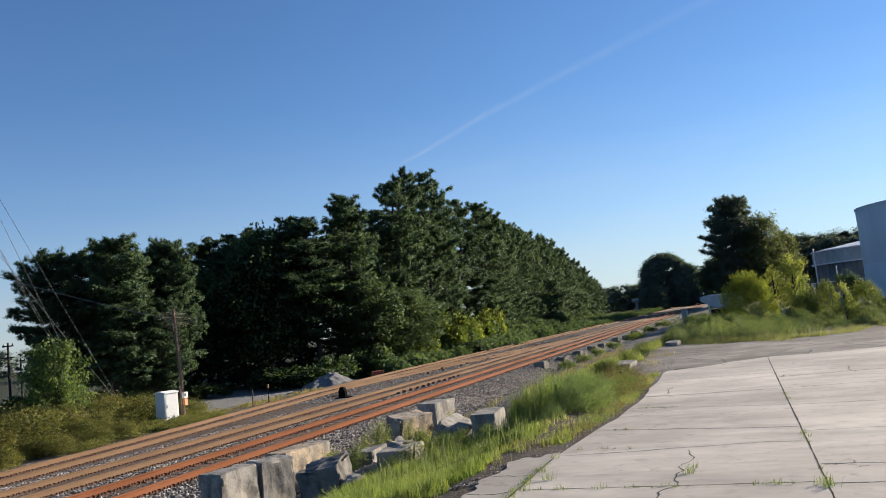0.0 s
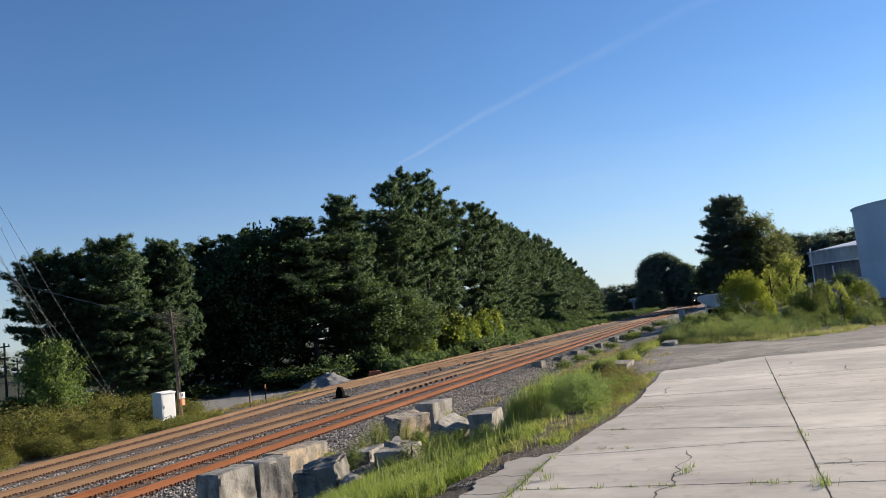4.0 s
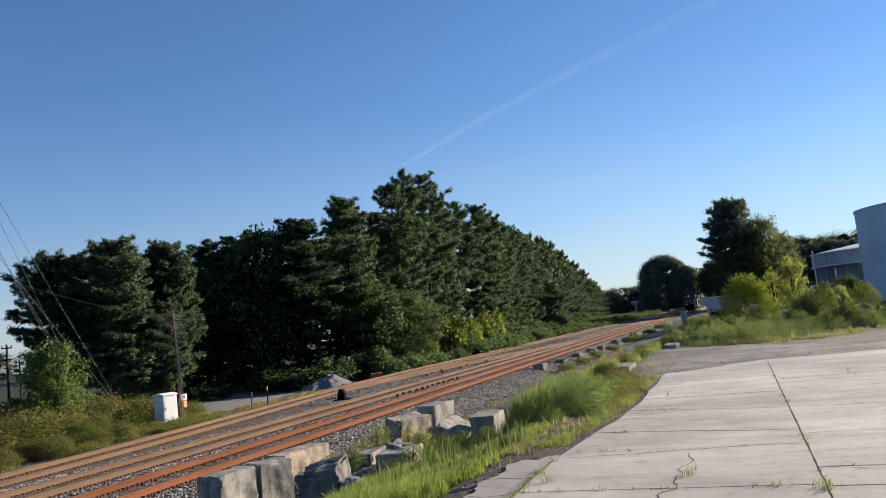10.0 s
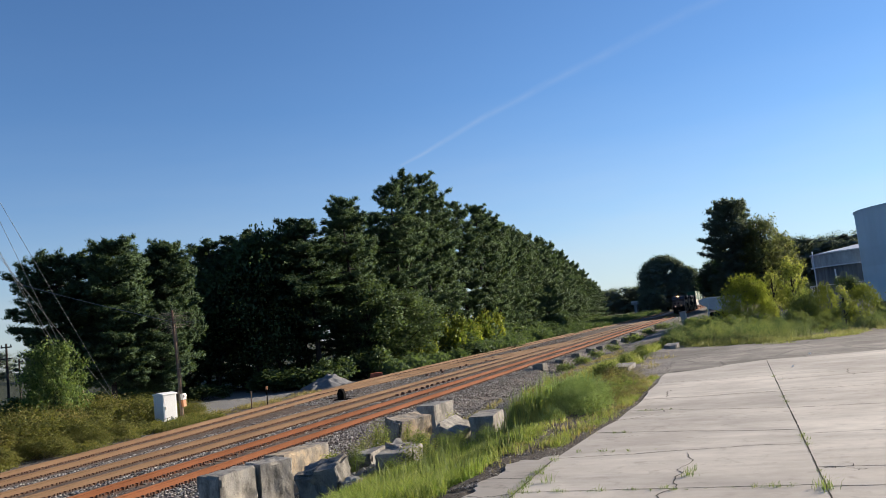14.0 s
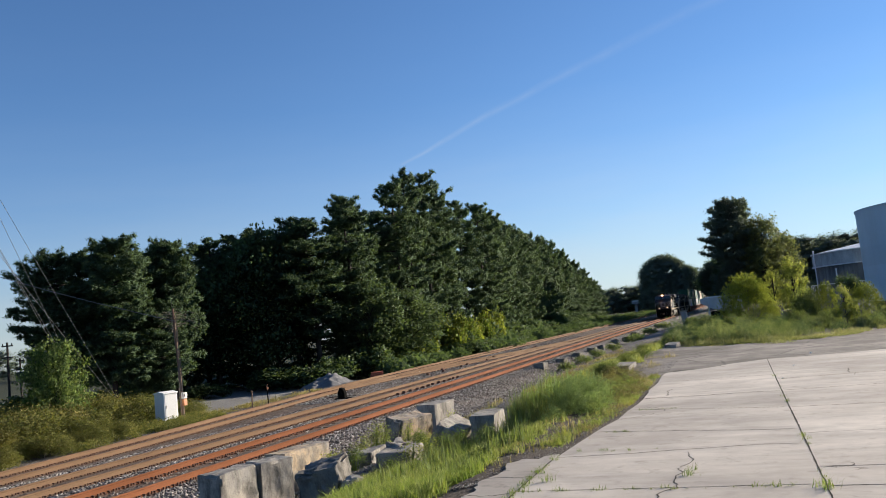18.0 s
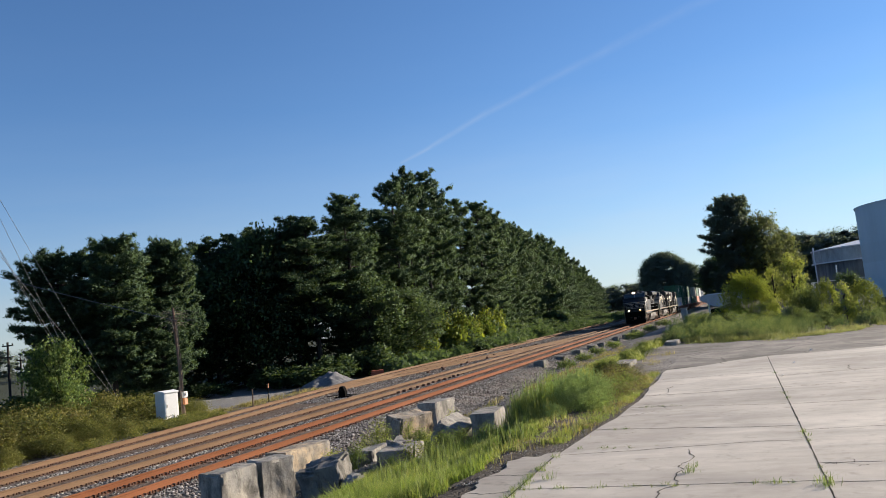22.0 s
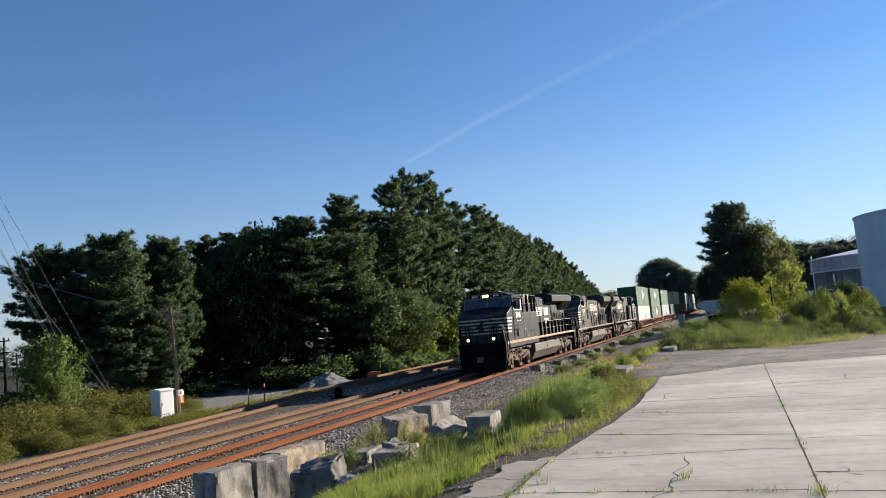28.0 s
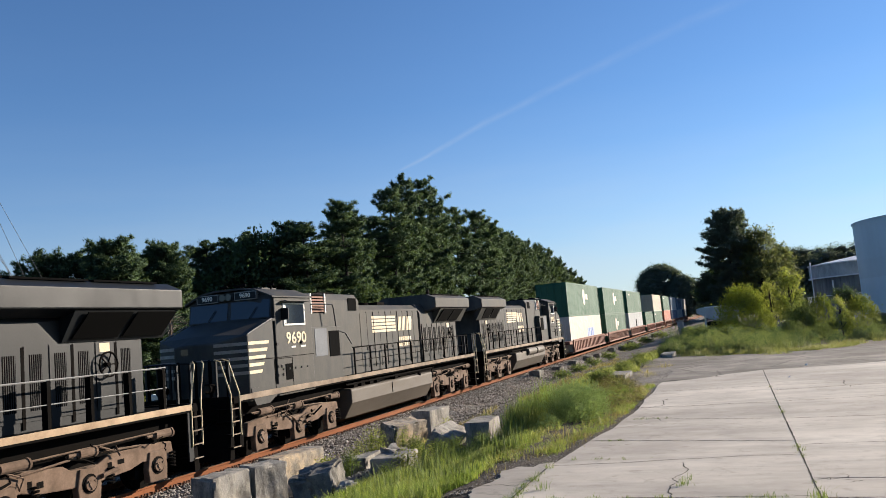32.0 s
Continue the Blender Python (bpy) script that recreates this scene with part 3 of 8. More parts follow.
def ground_material():
    def build(nt, nodes, links, bsdf):
        geo = nodes.new("ShaderNodeNewGeometry")
        sep = nodes.new("ShaderNodeSeparateXYZ")
        links.new(geo.outputs["Position"], sep.inputs[0])
        wob = maths(nt, "MULTIPLY_ADD", noise_node(nt, 0.5, 5, 0.65), 2.4, -1.2)
        x = maths(nt, "ADD", sep.outputs["X"], wob)
        y = maths(nt, "ADD", sep.outputs["Y"], maths(nt, "MULTIPLY", wob, 2.0))

        def zone(a, b, src):
            return maths(nt, "SMOOTH_MIN", maths(nt, "MAXIMUM", maths(nt, "DIVIDE", maths(nt, "SUBTRACT", src, a), b - a), 0.0), 1.0, 0.02)

        vor = nodes.new("ShaderNodeTexVoronoi")
        vor.inputs["Scale"].default_value = 17
        links.new(geo.outputs["Position"], vor.inputs["Vector"])
        stone = ramp(nt, vor.outputs["Color"], [(0.15, (0.075, 0.066, 0.06)), (0.55, (0.22, 0.205, 0.19)), (0.95, (0.42, 0.40, 0.375))])
        # colour darkens to each cell's rim, as shade between the stones
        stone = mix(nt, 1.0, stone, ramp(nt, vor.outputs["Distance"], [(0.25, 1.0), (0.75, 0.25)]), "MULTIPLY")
        rusty = ramp(nt, noise_node(nt, 1.4, 5), [(0.4, 0.0), (0.7, 0.55)])
        ballast = mix(nt, rusty, stone, (0.15, 0.095, 0.06))
        inner = mix(nt, 1.0, mix(nt, 0.55, stone, (0.16, 0.10, 0.062)), ramp(nt, noise_node(nt, 2.5, 5), [(0.3, 0.55), (0.7, 1.0)]), "MULTIPLY")
        ballast = mix(nt, maths(nt, "MULTIPLY", zone(0.9, 0.4, sep.outputs["X"]), zone(-9.3, -8.7, x)), ballast, inner)
        # rust-stained stone beside and between the rails
        for mid, reach, tone in ((0.0, 0.34, (0.15, 0.066, 0.036)), (-3.9, 0.30, (0.125, 0.082, 0.052))):
            off = maths(nt, "ABSOLUTE", maths(nt, "SUBTRACT", maths(nt, "ABSOLUTE", maths(nt, "SUBTRACT", sep.outputs["X"], mid)), 0.7535))
            off = maths(nt, "ADD", off, maths(nt, "MULTIPLY_ADD", noise_node(nt, 3.0, 4), 0.3, -0.15))
            ballast = mix(nt, maths(nt, "MULTIPLY", zone(reach, 0.10, off), 0.75), ballast, tone)
        speck = noise_node(nt, 22, 5, 0.75)
        dirt = ramp(nt, speck, [(0.3, (0.075, 0.062, 0.05)), (0.55, (0.17, 0.145, 0.115)), (0.75, (0.30, 0.27, 0.235))])
        dirt = mix(nt, ramp(nt, noise_node(nt, 0.35, 4), [(0.35, 0.0), (0.65, 0.6)]), dirt, (0.20, 0.195, 0.185))
        soil = ramp(nt, speck, [(0.3, (0.035, 0.03, 0.023)), (0.5, (0.085, 0.07, 0.05)), (0.72, (0.22, 0.19, 0.15))])
        soil = mix(nt, ramp(nt, noise_node(nt, 1.7, 6, 0.7), [(0.45, 0.0), (0.65, 0.75)]), soil, (0.15, 0.125, 0.09))
        asphalt = ramp(nt, speck, [(0.25, (0.12, 0.108, 0.093)), (0.5, (0.19, 0.17, 0.147)), (0.8, (0.26, 0.235, 0.205))])
        asphalt = mix(nt, ramp(nt, noise_node(nt, 0.8, 6, 0.7), [(0.40, 0.0), (0.62, 0.85)]), asphalt, (0.29, 0.26, 0.22))
        asphalt = mix(nt, ramp(nt, noise_node(nt, 0.33, 5, 0.7), [(0.40, 0.0), (0.60, 0.85)]), asphalt, (0.105, 0.092, 0.076))
        net = nodes.new("ShaderNodeTexVoronoi")
        net.feature = "DISTANCE_TO_EDGE"
        net.inputs["Scale"].default_value = 0.42
        links.new(geo.outputs["Position"], net.inputs["Vector"])
        crack = maths(nt, "ADD", net.outputs["Distance"], maths(nt, "MULTIPLY_ADD", noise_node(nt, 4.0, 4), 0.05, -0.025))
        asphalt = mix(nt, maths(nt, "MULTIPLY", ramp(nt, crack, [(0.006, 1.0), (0.022, 0.0)]), 0.6), asphalt, (0.06, 0.055, 0.045))
        lot = ramp(nt, speck, [(0.3, (0.13, 0.126, 0.118)), (0.7, (0.31, 0.30, 0.285))])
        # woodland floor, its dark tone includes the shade under the trees
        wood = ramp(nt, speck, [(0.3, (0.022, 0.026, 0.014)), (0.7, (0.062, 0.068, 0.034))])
        col = mix(nt, zone(2.6, 3.8, x), ballast, dirt)
        col = mix(nt, maths(nt, "MULTIPLY", zone(6.2, 8.0, x), 0.85), col, soil)
        grit = ramp(nt, speck, [(0.3, (0.028, 0.022, 0.016)), (0.5, (0.085, 0.068, 0.050)), (0.70, (0.20, 0.168, 0.13)), (0.85, (0.33, 0.29, 0.235))])
        col = mix(nt, maths(nt, "MULTIPLY", zone(9.2, 10.4, x), 0.9), col, grit)
        col = mix(nt, maths(nt, "MULTIPLY", zone(10.6, 11.4, x), zone(19.0, 23.0, y)), col, asphalt)
        col = mix(nt, maths(nt, "MULTIPLY", zone(8.6, 9.6, x), maths(nt, "MULTIPLY", zone(28.0, 40.0, y), 0.7)), col, asphalt)
        col = mix(nt, maths(nt, "MULTIPLY", zone(33, 38, y), zone(11, 13, x)), col, soil)
        col = mix(nt, zone(-12.4, -13.4, x), col, lot)
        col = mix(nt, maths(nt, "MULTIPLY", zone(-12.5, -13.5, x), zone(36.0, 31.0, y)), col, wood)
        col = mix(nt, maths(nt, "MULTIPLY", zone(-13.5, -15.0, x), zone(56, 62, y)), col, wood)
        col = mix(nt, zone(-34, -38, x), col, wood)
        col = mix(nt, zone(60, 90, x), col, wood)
        links.new(col, bsdf.inputs["Base Color"])
        bsdf.inputs["Roughness"].default_value = 0.95
        bsdf.inputs["Specular IOR Level"].default_value = 0.2
        h = mix(nt, zone(2.6, 3.8, x), maths(nt, "SUBTRACT", 1.0, vor.outputs["Distance"]), speck)
        h = mix(nt, maths(nt, "MULTIPLY", zone(10.6, 11.4, x), zone(19.0, 23.0, y)), h, maths(nt, "MULTIPLY", speck, 0.15))
        bump(nt, h, 0.9, 0.05, bsdf)
    return material("ground", build)


build_ground()

# Concrete yard: panels parted by open joints and by old cracks
def crooked(rng, p, q, amount, n=9):
    """A line from p to q that wanders a little, as a break in concrete does."""
    p, q = Vector((*p, 0)), Vector((*q, 0))
    side = Vector((-(q - p).y, (q - p).x, 0)).normalized()
    pts, off = [], 0.0
    for i in range(n):
        t = i / (n - 1)
        off += rng.normal(0, amount)
        pts.append(p.lerp(q, t) + side * off * math.sin(math.pi * t))
    return [(v.x, v.y) for v in pts]


CRACKS = [
    ([(13.28, 10.5), (13.26, 9.6), (13.23, 8.92), (13.13, 8.08), (13.1, 7.2)], 0.009),
    ([(12.21, 15.26), (12.47, 15.06), (12.66, 14.52)], 0.010), ([(11.9, 13.7), (12.24, 13.94), (12.5, 14.31)], 0.013), ([(12.0, 16.6), (12.28, 16.52), (12.5, 17.16), (12.54, 18.08)], 0.014),
    ([(14.7, 9.31), (14.94, 9.33), (15.03, 9.5)], 0.010), ([(16.27, 20.13), (16.21, 18.53)], 0.012), ([(13.41, 23.7), (13.58, 22.92)], 0.014),
    ([(14.95, 9.3), (14.98, 9.12)], 0.008), ([(12.0, 12.0), (12.5, 12.05)], 0.006),
]


def build_yard():
    rng = np.random.default_rng(11)
    yard = thing("pavement", "cracked pale concrete yard of large cast panels", "pavement", kind="structure")

    def panel(outline, gap=0.004, dip=0.0, mat="concrete"):
        n = len(outline)
        c = (sum(p[0] for p in outline) / n, sum(p[1] for p in outline) / n)

        def inset(g):
            out = []
            for i in range(n):
                a, b, d = Vector(outline[i - 1]), Vector(outline[i]), Vector(outline[(i + 1) % n])
                e1, e2 = (b - a).normalized(), (d - b).normalized()
                m = (Vector((-e1.y, e1.x)) + Vector((-e2.y, e2.x)))
                m = m.normalized() if m.length > 1e-6 else Vector((-e1.y, e1.x))
                out.append((b.x + m.x * g, b.y + m.y * g))
            return out

        tilt = rng.normal(0, 0.0002, 2)
        lvl = lambda x, y: SLAB_TOP + dip + tilt[0] * (x - c[0]) + tilt[1] * (y - c[1])
        rim = [(x, y, lvl(x, y) - 0.003) for x, y in inset(gap)]
        top = [(x, y, lvl(x, y)) for x, y in inset(gap + 0.003)]
        low = [(x, y, SLAB_TOP - 0.2) for x, y in inset(gap)]
        s = Shape()
        s.add(top + rim + low, [tuple(range(n))] + [(n + i, n + (i + 1) % n, (i + 1) % n, i) for i in range(n)] + [(2 * n + i, 2 * n + (i + 1) % n, n + (i + 1) % n, n + i) for i in range(n)])
        part("panel", s, mat, yard)

    def west_edge(y):
        """The broken west edge of the cast panels, which draws in towards the far end."""
        return float(np.interp(y, [10.7, 12.2, 13.5, 14.2, 15.7, 17.3, 22.5], [11.578, 11.75, 11.80, 11.92, 12.03, 12.08, 12.04]))

    # each column of panels: its west and east joints, and the joints or breaks across it (place at west and east, how crooked)
    columns = [
        (11.75, 14.68, [(-6, -6, 0), (-2, -2, 0), (1.6, 1.6, 0), (5.0, 5.0, 0.004), (8.52, 8.54, 0.006), (10.45, 10.8, 0.04), (12.52, 11.9, 0.03), (14.95, 14.17, 0.03), (16.6, 16.57, 0.015), (19.75, 19.78, 0.008), (22.4, 24.6, 0.08)]),
        (14.68, 17.9, [(-6, -6, 0), (-2, -2, 0), (1.6, 1.6, 0), (5.0, 5.0, 0.004), (8.46, 8.46, 0.005), (9.37, 9.36, 0.02), (11.54, 11.66, 0.022), (14.16, 13.9, 0.012), (16.58, 16.8, 0.006), (18.74, 19.1, 0.008), (24.6, 25.0, 0.04)]),
        (17.9, 21.1, [(-6, -6, 0), (-2, -2, 0), (1.6, 1.6, 0), (5.0, 5.0, 0.004), (8.46, 8.46, 0.005), (12.0, 12.0, 0.005), (15.6, 15.6, 0.005), (20.0, 20.0, 0.006), (25.0, 25.5, 0.04)]),
        (21.1, 24.3, [(-6, -6, 0), (-2, -2, 0), (1.6, 1.6, 0), (5.0, 5.0, 0.004), (8.46, 8.46, 0.005), (12.0, 12.0, 0.005), (15.6, 15.6, 0.005), (20.0, 20.0, 0.006), (25.5, 26.0, 0.04)]),
    ]
    strip = (10.98, 11.578, [(4.2, 4.0, 0.02), (5.6, 5.5, 0.03), (7.3, 7.2, 0.03), (8.35, 8.5, 0.03), (9.25, 9.35, 0.03), (10.2, 10.75, 0.05)])
    seams = []
    for col, (xa, xb, cuts) in enumerate([*columns, strip]):
        lines = [crooked(rng, (west_edge(ya) if col == 0 else xa, ya), (xb, yb), k, 13) for ya, yb, k in cuts]
        if col in (0, 1, 2, 4):
            seams += lines[3:-1] if col < 4 else lines[1:-1]
        for k in range(len(lines) - 1):
            south, north = lines[k], lines[k + 1]
            ragged = 0.016 if col == 0 and k > 5 else (0.05 if col == 4 else 0.0)
            west = crooked(rng, south[0], north[0], ragged, 9)[1:-1]
            east = crooked(rng, south[-1], north[-1], 0.0 if col == 4 else 0.003, 9)[1:-1]
            panel(south + east + north[::-1] + west[::-1], dip=float(rng.normal(0, 0.0005)), mat="old_concrete" if col == 4 else "concrete")
    # cracks and dirty joints: ragged dark lines that wander across the panels
    def dirt_line(name, line, wide):
        vs, fs = [], []
        for k, p in enumerate(line):
            q0, q1 = Vector(line[max(k - 1, 0)]), Vector(line[min(k + 1, len(line) - 1)])
            side = Vector((-(q1 - q0).y, (q1 - q0).x)).normalized() * wide * float(rng.uniform(0.25, 1.0)) * (0.25 if k in (0, len(line) - 1) else 1.0)
            vs += [(p[0] + side.x, p[1] + side.y, SLAB_TOP + 0.0024), (p[0] - side.x, p[1] - side.y, SLAB_TOP + 0.0024)]
            if k:
                fs.append((2 * k - 2, 2 * k - 1, 2 * k + 1, 2 * k))
        s = Shape()
        s.add(vs, fs)
        part(name, s, "dark_crack", yard)

    for pts, wide in CRACKS:
        line = []
        for k in range(len(pts) - 1):
            line += crooked(rng, pts[k], pts[k + 1], 0.03, 12)[:-1]
        dirt_line("crack", [(x + float(rng.normal(0, 0.011)), y + float(rng.normal(0, 0.011))) for x, y in [*line, pts[-1]]], wide)
    dirt_line("joint_dirt", crooked(rng, (11.575, 4.0), (11.575, 10.42), 0.0012, 60), 0.012)
    for line in seams:
        fine = [(a[0] + (b[0] - a[0]) * q / 5, a[1] + (b[1] - a[1]) * q / 5) for a, b in zip(line, line[1:]) for q in range(5)]
        dirt_line("joint_dirt", [(x, y + float(rng.normal(0, 0.003))) for x, y in fine], 0.010 if line[0][1] < 13 else 0.014)
    for xa, xb, cuts in columns[:3]:
        dirt_line("joint_dirt", [(xb + float(rng.normal(0, 0.003)), 3.0 + 0.13 * k) for k in range(166)], 0.013)
    # dirt that fills the joints
    s = Shape()
    s.box(12.2, 24.2, -5.9, 23.0, SLAB_TOP - 0.19, SLAB_TOP - 0.014)
    s.box(11.5, 12.15, 4.4, 10.3, SLAB_TOP - 0.19, SLAB_TOP - 0.010)
    part("joint_filling", s, "dark_crack", yard)
    return yard


yard = build_yard()


# ---- the railway ----
def far_centre(y):
    """Middle line of the far track: it swings towards the others on this side."""
    return -7.35 - 3.15 * float(smooth_step(14, 58, y))


def crossing_centre(y):
    """Middle line of the lead that joins the far track to the middle one."""
    return -9.6 + 5.7 * float(smooth_step(40, 96, y))


TRACKS = [("near", 0.0, lambda y: 0.0, "rust_rail"), ("middle", -0.15, lambda y: -3.9, "brown_rail"), ("far", -0.15, far_centre, "brown_rail"), ("lead", -0.155, crossing_centre, "brown_rail")]
RAIL = [(-0.076, -0.195), (0.076, -0.195), (0.076, -0.180), (0.016, -0.158), (0.013, -0.050), (0.039, -0.040), (0.040, -0.008), (0.030, 0.0), (-0.030, 0.0), (-0.040, -0.008), (-0.039, -0.040), (-0.013, -0.050), (-0.016, -0.158), (-0.076, -0.180)]


def build_tracks():
    rng = np.random.default_rng(5)
    for tone, level, line, mat in TRACKS:
        rusty = "rust-orange" if tone == "near" else "tan-brown"
        track = thing("railway_track", f"straight railway track with {rusty} rails on dark wooden ties" if tone not in ("far", "lead") else "curving railway track with tan-brown rails on dark wooden ties", "railway track", kind="structure")
        ys = {"far": [-40, 10] + [14 + 2 * k for k in range(24)] + [64, 700], "lead": [40 + 2 * k for k in range(29)]}.get(tone, [-40.0, 700.0])
        for sgn in (-1, 1):
            body, head = Shape(), Shape()
            n = len(RAIL)
            for k, y in enumerate(ys):
                cx = line(y) + sgn * 0.7535
                body.add([(cx + u, y, level + w) for u, w in RAIL], [])
                head.add([(cx + u, y, level + 0.0015) for u in (-0.027, 0.027)], [])
            for k in range(len(ys) - 1):
                body.f += [(k * n + i, k * n + (i + 1) % n, (k + 1) * n + (i + 1) % n, (k + 1) * n + i) for i in range(n)]
                head.f.append((2 * k, 2 * k + 1, 2 * k + 3, 2 * k + 2))
            rail = part("rail", body, mat, track)
            part("running_surface", head, "rail_head", rail, "worn shiny rail top")
        tie = Shape()
        tie.box(-1.3, 1.3, -0.115, 0.115, -0.16, 0.0)
        tie_mesh = tie.mesh("tie", MAT["tie_wood"])
        rest, plates = Shape(), Shape()
        y = 4.0
        count = 0
        while y < 330:
            cx = line(y)
            turn = rng.normal(0, 0.01)
            if tone == "lead" and not 42 < y < 94:
                y += 0.5
                continue
            if 10 < y < 62 and tone != "lead":
                ob = part("tie", tie_mesh, "tie_wood", track)
                ob.matrix_basis = Matrix.Translation((cx + rng.normal(0, 0.02), y, level - 0.205 + rng.normal(0, 0.006))) @ Matrix.Rotation(turn, 4, "Z")
                count += 1
            else:
                rest.box(cx - 1.3, cx + 1.3, y - 0.115, y + 0.115, level - 0.36, level - 0.2)
            if y < 150:
                for sgn in (-1, 1):
                    rx = cx + sgn * 0.7535
                    plates.box(rx - 0.17, rx + 0.17, y - 0.09, y + 0.09, level - 0.21, level - 0.185)
                    for ox in (-0.1, 0.1):
                        for oy in (-0.05, 0.05):
                            plates.box(rx + ox - 0.018, rx + ox + 0.018, y + oy - 0.018, y + oy + 0.018, level - 0.19, level - 0.13)
                    for oy in (-0.17, 0.17):
                        # rail anchors gripping the foot beside the tie
                        plates.box(rx - 0.10, rx + 0.10, y + oy - 0.02, y + oy + 0.02, level - 0.22, level - 0.145)
            y += 0.5
        tagged(part("tie_rows", rest, "tie_wood", track), kind="stuff")
        tagged(part("tie_plates_and_spikes", plates, "spike_rust", track), kind="stuff")


build_tracks()


def stones(rng, n, area, size, dz):
    """Loose ballast: small irregular lumps, each an uneven eight-cornered stone."""
    x = rng.uniform(area[0], area[1], n)
    y = area[2] + (area[3] - area[2]) * rng.uniform(0, 1, n) ** 1.6
    z = bed(x, y) + dz
    base = np.array([(a, b, c) for c in (-1, 1) for a, b in ((-1, -1), (1, -1), (1, 1), (-1, 1))], dtype=float)
    faces = np.array([(3, 2, 1, 0), (4, 5, 6, 7), (0, 1, 5, 4), (1, 2, 6, 5), (2, 3, 7, 6), (3, 0, 4, 7)])
    v = base[None] * rng.uniform(0.35, 1.0, (n, 8, 3)) * (size * rng.uniform(0.5, 1.3, (n, 1, 1)))
    a = rng.uniform(0, 6.28, n)
    rot = np.zeros((n, 3, 3))
    rot[:, 0, 0], rot[:, 0, 1], rot[:, 1, 0], rot[:, 1, 1], rot[:, 2, 2] = np.cos(a), -np.sin(a), np.sin(a), np.cos(a), 0.8
    v = np.einsum("nij,nkj->nki", rot, v) + np.stack([x, y, z], 1)[:, None]
    return v, faces


def build_stones():
    rng = np.random.default_rng(21)
    sets = [stones(rng, 15000, (0.9, 3.9, 12, 60), 0.035, 0.012), stones(rng, 6000, (-2.9, -1.0, 14, 50), 0.035, 0.012), stones(rng, 5000, (-6.2, -4.9, 14, 50), 0.035, 0.012), stones(rng, 500, (-0.62, 0.62, 14, 50), 0.03, 0.01), stones(rng, 5000, (3.9, 8.0, 12, 70), 0.022, 0.008), stones(rng, 9000, (9.6, 12.05, 9, 27), 0.010, 0.001), stones(rng, 260, (11.3, 18, 25, 38), 0.006, 0.002), stones(rng, 9000, (-9.6, -4.9, 36, 110), 0.04, 0.012)]
    v = np.concatenate([s[0] for s in sets])
    n = len(v)
    f = sets[0][1][None] + (np.arange(n) * 8)[:, None, None]
    me = bpy.data.meshes.new("ballast_stones")
    me.vertices.add(n * 8)
    me.vertices.foreach_set("co", v.astype(np.float32).ravel())
    me.loops.add(n * 24)
    me.loops.foreach_set("vertex_index", f.astype(np.int32).ravel())
    me.polygons.add(n * 6)
    me.polygons.foreach_set("loop_start", np.arange(0, n * 24, 4, dtype=np.int32))
    me.update(calc_edges=True)
    me.materials.append(stone_material())
    tagged(new("ballast_stones", me), "loose grey crushed stone ballast beside the rails", "ballast", kind="stuff")


def stone_material():
    def build(nt, nodes, links, bsdf):
        geo = nodes.new("ShaderNodeNewGeometry")
        col = ramp(nt, geo.outputs["Random Per Island"], [(0.0, (0.075, 0.06, 0.05)), (0.45, (0.17, 0.152, 0.132)), (0.85, (0.29, 0.268, 0.238)), (1.0, (0.42, 0.395, 0.355))])
        links.new(mix(nt, 1.0, col, maths(nt, "MULTIPLY_ADD", noise_node(nt, 40, 3), 0.5, 0.75), "MULTIPLY"), bsdf.inputs["Base Color"])
        bsdf.inputs["Roughness"].default_value = 0.95
    return material("ballast_stone_mix", build)


build_stones()


# ---- the train ----
LOCO = 22.3


def cab_shell(nose_y, ws_y, rear_y, half):
    """Wide safety cab with a tapered nose; the outline is given station by station."""
    s = Shape()
    low = 1.55
    st = []
    # nose: narrow front, then full width
    for y, w, top, mid in ((nose_y - 0.42, 0.62, 3.18, 3.22), (nose_y, half - 0.02, 3.38, 3.44), (ws_y - 0.02, half, 3.80, 3.88)):
        st.append([(-w, y, low), (-w, y, top), (-0.35, y, mid), (0.35, y, mid), (w, y, top), (w, y, low)])
    n = 6
    vs = [p for ring in st for p in ring]
    fs = [tuple(range(n))]
    for k in range(len(st) - 1):
        fs += [(k * n + i, k * n + (i + 1) % n, (k + 1) * n + (i + 1) % n, (k + 1) * n + i) for i in range(n)]
    s.add(vs, fs)
    # cab house
    roof = [(-half, 4.45), (-0.95, 4.66), (-0.45, 4.72), (0.45, 4.72), (0.95, 4.66), (half, 4.45)]
    a = [(-half, ws_y, low), (-half, ws_y, 3.80), (half, ws_y, 3.80), (half, ws_y, low)]
    s.prism([(-half, low), *roof, (half, low)], ws_y + 0.12, rear_y)
    s.prism([(-half, 3.72), (-half, 3.82), (half, 3.82), (half, 3.72)], ws_y - 0.02, ws_y + 0.14)
    return s


def quad_panel(corners, depth):
    """A thin plate on four corners, with its thickness away from its face."""
    c = [Vector(p) for p in corners]
    nrm = (c[1] - c[0]).cross(c[3] - c[0]).normalized() * depth
    s = Shape()
    s.add(c + [p + nrm for p in c], [(0, 1, 2, 3), (7, 6, 5, 4), (0, 4, 5, 1), (1, 5, 6, 2), (2, 6, 7, 3), (3, 7, 4, 0)])
    return s


def text_on_side(parent, text, size, mat, x, y, z, name="road_number"):
    me = words(name, text, size, mat)
    ob = part(name, me, mat, parent, "painted road number")
    ob.matrix_basis = Matrix.Translation((x, y, z)) @ Matrix.Rotation(radians(90 if x > 0 else -90), 4, "Z") @ Matrix.Diagonal((1.28, 1, 1.04, 1))
    return ob


